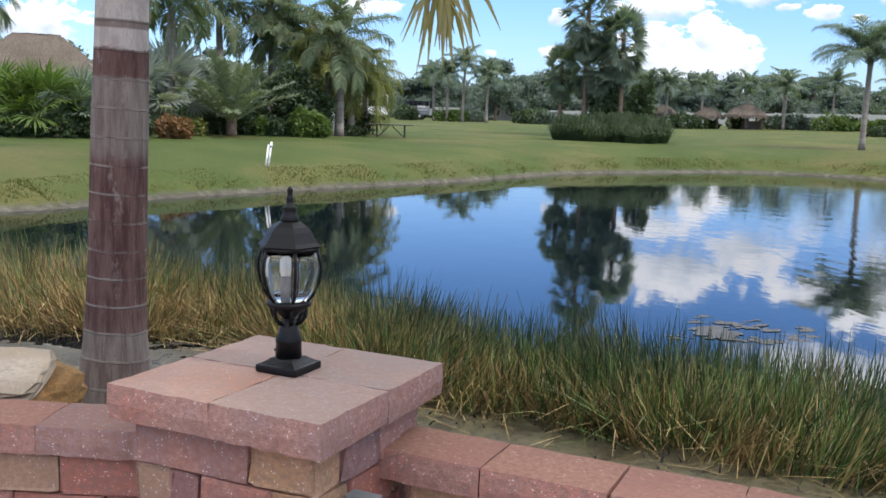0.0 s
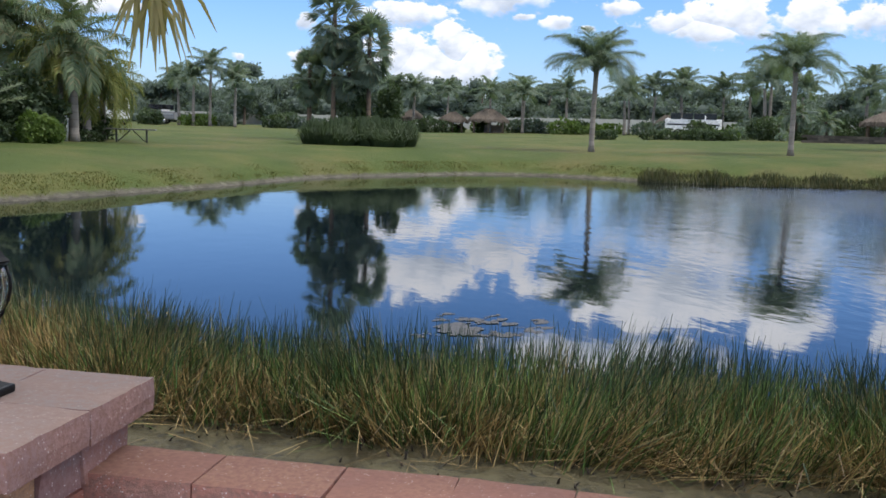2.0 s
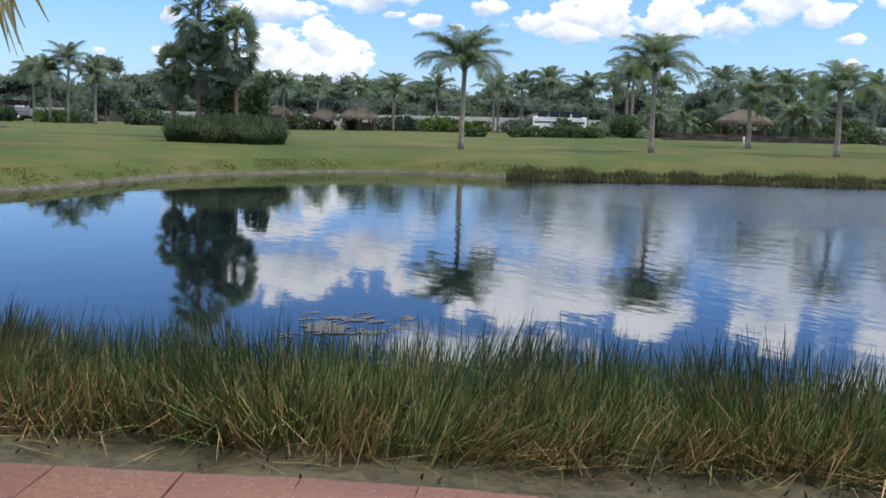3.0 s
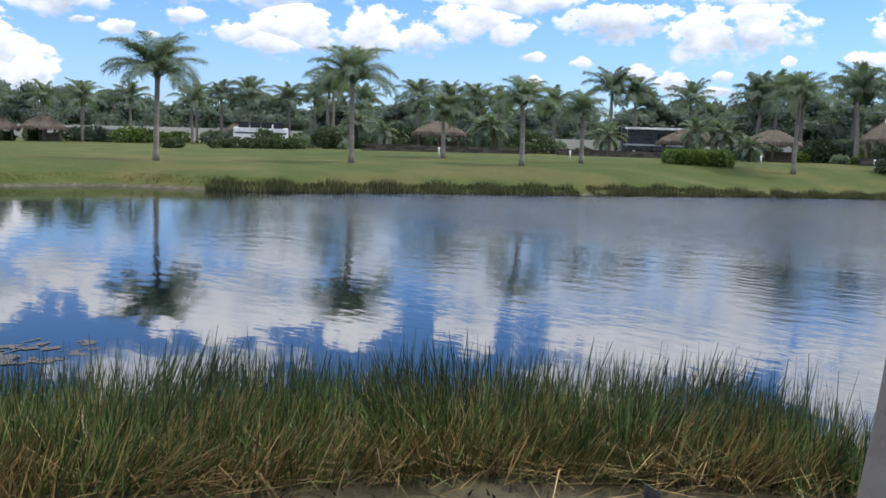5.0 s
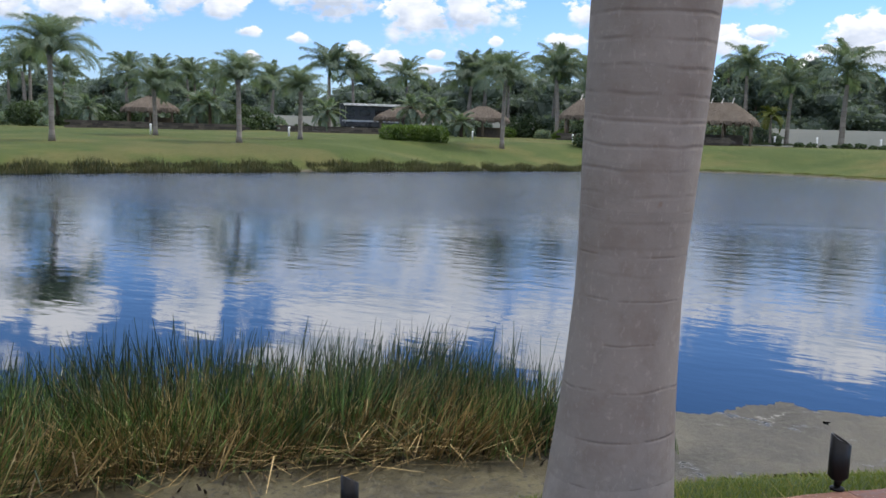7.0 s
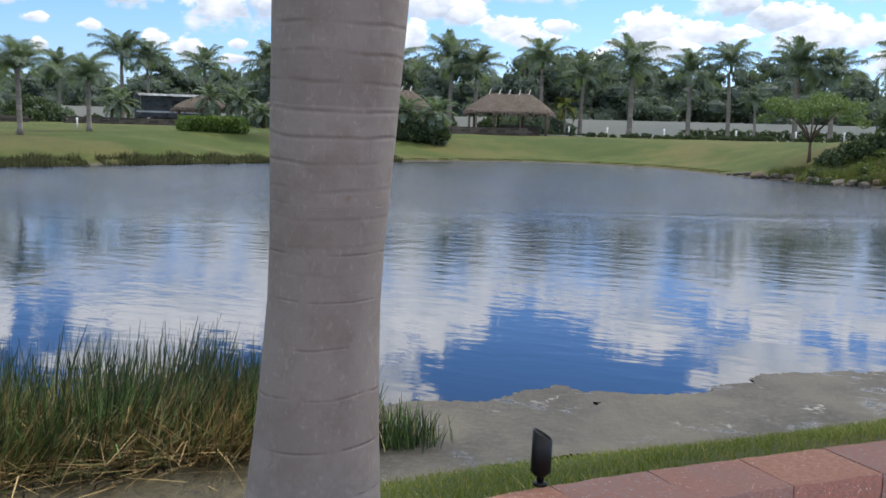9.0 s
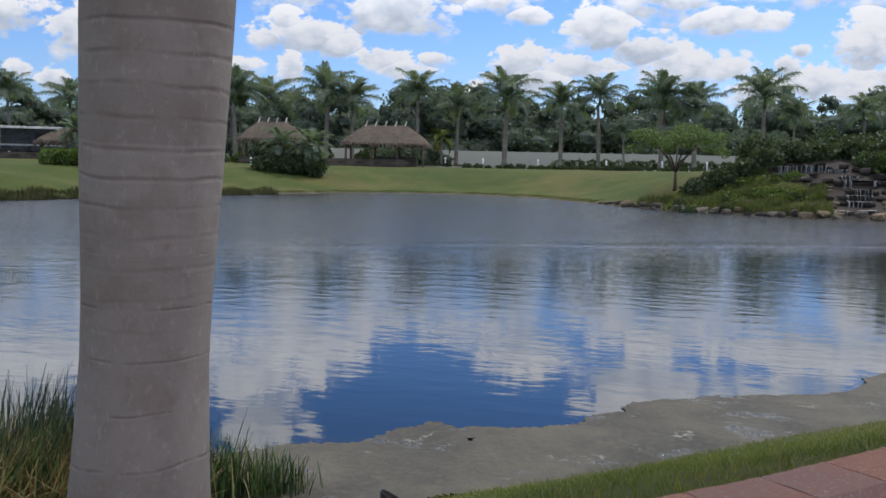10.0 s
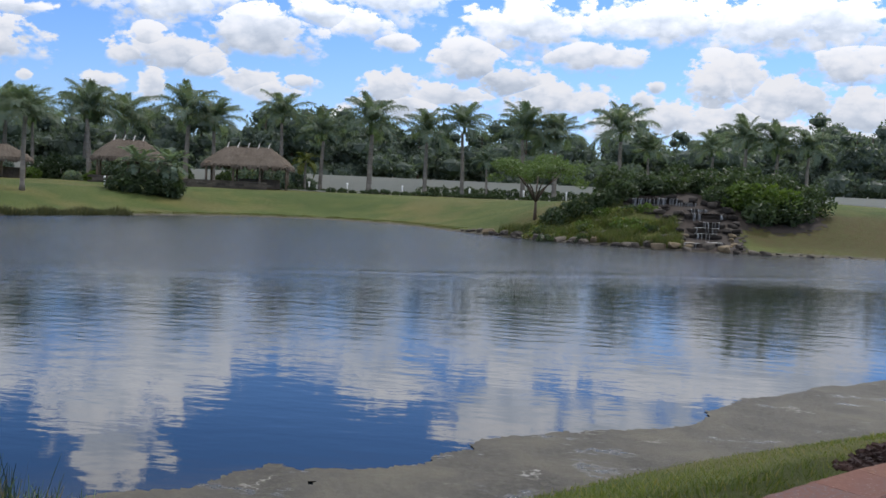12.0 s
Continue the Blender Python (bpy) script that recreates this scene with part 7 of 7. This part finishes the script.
def soil_bed():
    """Bare dark soil under the shrubs, following the slope."""
    outline = [(50.2, -8.2), (53.0, -8.4), (54.4, -8.6), (55.4, -9.4), (54.8, -10.6), (55.6, -12.2), (57.0, -13.4), (59.5, -13.6), (60.8, -9.0), (60.8, -3.0), (58.4, -2.2), (56.2, -4.4), (52.8, -5.2), (50.2, -4.9)]
    verts, faces = [], []
    n = 64
    for i in range(n + 1):
        for j in range(n + 1):
            x, y = 50.0 + 11.2 * i / n, -14.2 + 12.4 * j / n
            verts.append((x, y, gz(x, y) + 0.03))
    rng = np.random.default_rng(8)
    for i in range(n):
        for j in range(n):
            x, y = verts[i * (n + 1) + j][:2]
            if float(polygon_distance(x, y, outline)) + rng.uniform(-0.25, 0.25) < 0:
                faces.append((i * (n + 1) + j, (i + 1) * (n + 1) + j, (i + 1) * (n + 1) + j + 1, i * (n + 1) + j + 1))
    tagged(part("soil_bed", mesh("soil_bed", verts, faces, True), "soil"), "bare dark soil under shrubs on the mound", "soil", kind="structure")


cascade_rocks()
soil_bed()
waterfall()


def mound_grass():
    rng = np.random.default_rng(91)
    n = 26000
    x, y = rng.uniform(50.6, 58.5, n), rng.uniform(-5.2, 4.6, n)
    d = polygon_distance(x, y, SHORE_FINE)
    keep = (d > 0.25) & ~((x > 56.0) & (y < -2.4)) & (np.sin(x * 1.7 + np.sin(y * 1.3)) + np.sin(y * 2.1) > -1.1)
    x, y = x[keep], y[keep]
    n = len(x)
    h = (0.42 + 0.2 * np.sin(x * 2.3 + y)) * rng.uniform(0.5, 1.25, n)
    lean = rng.normal(0, 0.35, (n, 2))
    s = np.array([0, 0.5, 1.0])
    p = np.zeros((n, 3, 3))
    p[:, :, 0] = x[:, None] + lean[:, :1] * h[:, None] * s ** 1.5
    p[:, :, 1] = y[:, None] + lean[:, 1:] * h[:, None] * s ** 1.5
    p[:, :, 2] = ground_z(x, y)[:, None] - 0.03 + h[:, None] * s
    t = rng.uniform(0, np.pi, n)
    w = np.stack([np.cos(t), np.sin(t), 0 * t], 1)[:, None, :] * np.array([0.016, 0.013, 0.002])[None, :, None]
    soup = Soup()
    soup.strips(p, w)
    tagged(part("mound_grass", soup.mesh("mound_grass"), "mound_grass"), "rank green grass over the rock mound", "grass", kind="stuff")


mound_grass()
for i in range(34):
    x, y = rr.uniform(53.0, 57.8), rr.uniform(-5.0, 3.0)
    s = rr.uniform(0.4, 0.8)
    bush("shrub", spot(x, y), [(0, 0, 0.22 * s, 0.8 * s, 0.8 * s, 0.42 * s)], 0.1, 520, rr.choice(["grass", "grass", "bush", "bright_bush"]), "low grassy plant on the rock mound", group="mound plants", seed=500 + i)
for i, (x, y, s) in enumerate([(57.5, 1.4, 0.8), (58.0, 0.2, 0.85), (58.6, -1.2, 0.8), (59.3, -2.4, 0.9), (60.5, -3.6, 0.95), (60.6, -5.4, 0.9), (60.8, -7.4, 1.1), (59.2, -8.8, 1.2), (57.6, -9.2, 1.2), (57.2, -10.6, 1.3),
                              (57.6, -11.8, 1.1), (59.4, -11.0, 1.5), (61.0, -9.4, 1.4), (56.0, -9.8, 0.9), (63, -2, 1.2), (64, -6, 1.4), (62.5, -12, 1.3), (58.2, -7.8, 0.8), (58.6, -10.2, 1.2), (56.6, -11.2, 0.9), (59.8, -4.4, 0.8), (58.9, -12.8, 1.2)]):
    bush("shrub", spot(x, y), [(0, 0, 0.6 * s, 1.0 * s, 1.0 * s, 0.75 * s), (0.5 * s, 0.3, 0.5 * s, 0.8 * s, 0.8 * s, 0.6 * s)], 0.14, 330, "bright_bush" if i in (8, 9) else "bush", "dense green shrub on the rock mound", group="mound shrubs", seed=560 + i)


# ---- bank rushes and verge on the far shore ----
def shore_blades(name, mat, a, b, count, depth, tall, label, seed, inward=0.0, gap=0.0):
    """Blades along a stretch of the shoreline, from point a to point b of it."""
    rng = np.random.default_rng(seed)
    line = smoothed(SHORE, 4, True)[4 * a:4 * b + 1]
    u = rng.uniform(0, 1, count)
    if gap:
        u = u[np.sin(u * 61 + 1.0) + 0.8 * np.sin(u * 23) > gap]
    xy = along(line, u)
    ahead = along(line, np.clip(u + 0.002, 0, 1)) - xy
    nrm = unit(np.stack([-ahead[:, 1], ahead[:, 0]], 1) + 1e-6)
    n = len(u)
    xy = xy + nrm * (rng.uniform(-0.15, depth, n) - inward)[:, None]
    h = tall * rng.uniform(0.45, 1.15, n) * (0.75 + 0.25 * np.sin(u * 97))
    lean = rng.normal(0, 0.3, (n, 2))
    z = np.maximum(ground_z(xy[:, 0], xy[:, 1]), -0.05)
    s = np.array([0, 0.55, 1.0])
    p = np.zeros((n, 3, 3))
    p[:, :, :2] = xy[:, None, :] + lean[:, None, :] * (s ** 1.6)[None, :, None] * h[:, None, None]
    p[:, :, 2] = z[:, None] - 0.03 + h[:, None] * s[None, :]
    t = rng.uniform(0, np.pi, n)
    w = np.stack([np.cos(t), np.sin(t), 0 * t], 1)[:, None, :] * np.array([0.014, 0.012, 0.002])[None, :, None]
    soup = Soup()
    soup.strips(p, w)
    tagged(part(name, soup.mesh(name), mat), label, "rushes" if "rush" in name else "grass", kind="stuff")


shore_blades("far_rushes", "dark_rush", 8, 14, 22000, 0.9, 0.46, "dark rushes along the far bank", 1, 0.3, -1.55)
shore_blades("verge_grass", "verge", 0, 9, 18000, 1.3, 0.08, "ragged grass verge above the bank", 2, -0.25)
shore_blades("east_verge", "verge", 14, 18, 9000, 1.0, 0.09, "ragged grass verge above the bank", 3, -0.25)


# ---- close to the patio ----
def lawn_blades():
    rng = np.random.default_rng(8)
    n = 90000
    x, y = rng.uniform(3.2, 13, n), rng.uniform(-7.5, 3.6, n)
    d = polygon_distance(x, y, SHORE_FINE)
    pd = polygon_distance(x, y, PATIO)
    dens = np.exp(-np.hypot(x - 5.5, y) / 5.5)
    keep = (d > -0.02 + 0.1 * rng.normal(size=n)) & (pd > 0.03) & (d < 3.6) & (rng.uniform(0, 1, n) < dens + 0.25)
    x, y, pd = x[keep], y[keep], pd[keep]
    n = len(x)
    h = 0.05 * rng.uniform(0.5, 1.3, n)
    lean = rng.normal(0, 0.45, (n, 2))
    s = np.array([0, 0.5, 1.0])
    p = np.zeros((n, 3, 3))
    p[:, :, 0] = x[:, None] + lean[:, :1] * h[:, None] * s ** 1.5
    p[:, :, 1] = y[:, None] + lean[:, 1:] * h[:, None] * s ** 1.5
    p[:, :, 2] = ground_z(x, y)[:, None] - 0.012 + h[:, None] * s
    t = rng.uniform(0, np.pi, n)
    w = np.stack([np.cos(t), np.sin(t), 0 * t], 1)[:, None, :] * np.array([0.0036, 0.003, 0.0006])[None, :, None]
    soup = Soup()
    soup.strips(p, w)
    tagged(part("lawn_blades", soup.mesh("lawn_blades"), "grass"), "short green grass between wall and lake", "grass", kind="stuff")


lawn_blades()


def path_spotlight(x, y, z, turn, label):
    """A bullet spotlight on a knuckle: hooded cylinder, stem and foot."""
    ob = root("garden_spotlight", pose(x, y, z, 0, 0, turn), label, "spotlight", "garden spotlights")
    turned("foot", [(0.018, 0), (0.018, 0.006), (0.01, 0.01)], "iron", ob, 14)
    part("stem", mesh("stem", *tube([(0, 0, 0.005), (0, 0, 0.03)], [0.009, 0.009], 10), True), "iron", ob)
    part("knuckle", mesh("knuckle", *tube([(-0.014, 0, 0.024), (0.014, 0, 0.024)], [0.009, 0.009], 10), True), "iron", ob)
    tilt = pose(0, 0, 0.026, 1, 2, 0)
    n, verts, faces = 28, [], []
    for r, z0, z1 in ((0.016, 0.0, 0.0), (0.0255, 0.01, 0.01), (0.0255, 0.092, 0.118), (0.022, 0.092, 0.118), (0.022, 0.065, 0.065), (0.001, 0.065, 0.065)):
        for i in range(n):
            a = 2 * math.pi * i / n
            k = 0.5 + 0.5 * math.sin(a)
            verts.append((r * math.cos(a), r * math.sin(a), z0 + (z1 - z0) * k))
    for j in range(5):
        for i in range(n):
            faces.append((j * n + i, j * n + (i + 1) % n, (j + 1) * n + (i + 1) % n, (j + 1) * n + i))
    part("hood", mesh("hood", verts, faces, True), "iron", ob, "", tilt)
    turned("lens", [(0.021, 0.066), (0.016, 0.071), (0.002, 0.073)], "glass", ob, 16, "frosted lens", tilt)
    return ob


path_spotlight(3.215, 0.615, 1.452, 20, "dark bronze bullet spotlight on the wall's coping")
path_spotlight(2.69, 1.78, 1.225, 70, "dark bronze bullet spotlight in the mulch")


def stone_slab(name, x, y, z, sx, sy, sz, turn, tilt, mat, label):
    bm = bmesh.new()
    bmesh.ops.create_icosphere(bm, subdivisions=3, radius=1)
    for v in bm.verts:
        d = v.co.normalized()
        p = 1 / (abs(d.x) ** 14 + abs(d.y) ** 14 + abs(d.z) ** 14) ** (1 / 14)
        k = 1 + 0.07 * noise.noise(d * 2.1 + Vector((x, y, 3))) + 0.03 * noise.noise(d * 7)
        v.co = Vector((d.x * p * k * sx / 2, d.y * p * k * sy / 2, d.z * p * sz / 2 + 0.012 * noise.noise(d * 5)))
    ob = part(name, bm, mat, None, "", pose(x, y, z, tilt, 0, turn))
    return tagged(ob, label, "rock")


stone_slab("flagstone", -1.74, 3.22, 1.385, 0.75, 0.5, 0.085, 12, 3, "pale_rock", "pale flat flagstone lying behind the wall")
stone_slab("ochre_rock", -1.52, 3.5, 1.25, 0.3, 0.3, 0.15, -25, 14, "orange_rock", "ochre rock leaning under a flagstone")
stone_slab("ochre_rock", -1.75, 3.5, 1.2, 0.6, 0.4, 0.3, 10, 4, "orange_rock", "ochre rock bedded behind the wall")


def outlet_box():
    ob = root("outlet_box", pose(-0.175, 2.28, 1.31, 0, 0, PIER_TURN), "grey outdoor socket box with cover on the pillar", "socket box")
    part("body", box(0.085, 0.05, 0.09, 0.006), "grey_box", ob)
    part("cover", box(0.07, 0.03, 0.08, 0.008), "grey_box", ob, "", pose(0.01, -0.038, 0.004))
    part("latch", box(0.02, 0.012, 0.03, 0.003), "grey_box", ob, "", pose(0.05, -0.05, 0.03))


outlet_box()


def mulch_bed():
    rng = np.random.default_rng(12)
    soup = Soup()
    n = 2600
    x, y = rng.uniform(1.6, 3.7, n), rng.uniform(0.3, 2.4, n)
    pd = polygon_distance(x, y, PATIO)
    keep = (pd > 0.02) & (pd < 0.42) & ~((x > 3.35))
    x, y = x[keep], y[keep]
    n = len(x)
    c = np.stack([x, y, ground_z(x, y) + rng.uniform(0.0, 0.05, n)], 1)
    soup.leaves(c, unit(rng.normal(size=(n, 3)) * np.array([1, 1, 0.35])), 0.022 * rng.uniform(0.6, 1.5, n), 0.45, rng)
    tagged(part("mulch", soup.mesh("mulch"), "mulch"), "red-brown bark mulch round the palm's foot", "mulch", kind="stuff")


mulch_bed()


def mulch_heap():
    """A small heap of dark bark chunks behind the coping, thinning into litter."""
    rng = np.random.default_rng(21)
    soup = Soup()
    for k in range(420):
        u = rng.uniform(0, 1) ** 0.8
        x, y = 5.5 + 0.45 * u + rng.normal(0, 0.025), -1.26 - 0.46 * u + rng.normal(0, 0.03)
        size = 0.014 * rng.uniform(0.5, 1.5)
        z = 1.37 + rng.uniform(0, 0.06) * min(1, 2.5 * u)
        m = np.array(Matrix.Rotation(rng.uniform(0, 6.28), 3, "Z") @ Matrix.Rotation(rng.uniform(-0.8, 0.8), 3, "X"))
        v = np.array([(a, b, c) for c in (-0.35, 0.35) for a, b in ((-1, -0.6), (1, -0.5), (0.8, 0.6), (-0.9, 0.5))]) * size * rng.uniform(0.7, 1.4, 3)
        soup.add(v @ m.T + np.array([x, y, z]), [(3, 2, 1, 0), (4, 5, 6, 7), (0, 1, 5, 4), (1, 2, 6, 5), (2, 3, 7, 6), (3, 0, 4, 7)])
    tagged(part("mulch_heap", soup.mesh("mulch_heap"), "bark_chunk"), "dark brown bark mulch heaped behind the coping", "mulch", kind="stuff")


mulch_heap()

# the hanging tip of a dying frond
hang = root("palm_frond", pose(-0.03, 4.0, 2.83), "yellowed palm frond hanging from the crown above", "palm frond")
hr = np.random.default_rng(3)
n = 34
base = np.stack([hr.normal(0, 0.03, n), hr.normal(0, 0.03, n), hr.uniform(0.0, 0.12, n)], 1)
swing = np.stack([hr.normal(0.02, 0.42, n), hr.normal(0, 0.3, n), -np.ones(n)], 1)
size = hr.uniform(0.2, 0.36, n)
mid = base + unit(swing) * (0.5 * size)[:, None]
tip = mid + unit(swing * np.array([0.6, 0.6, 1.3])) * (0.55 * size)[:, None]
pts = np.stack([base, mid, tip], 1)
side = unit(np.stack([hr.normal(1, 0.4, n), hr.normal(0, 0.5, n), 0 * size], 1))[:, None, :] * np.array([0.006, 0.0105, 0.0015])[None, :, None]
for i in range(n):
    leaflet = Soup()
    leaflet.strips(pts[i:i + 1], side[i:i + 1])
    part("leaflet", leaflet.mesh("leaflet"), "dry_frond", hang)
part("midrib", mesh("midrib", *tube([(0, 0, 0.0), (-0.02, 0, 0.2), (-0.12, 0.05, 0.75), (-0.4, 0.1, 1.7), (-0.9, 0.15, 2.4)], [0.006, 0.009, 0.012, 0.016, 0.02], 6), True), "dry_frond", hang)
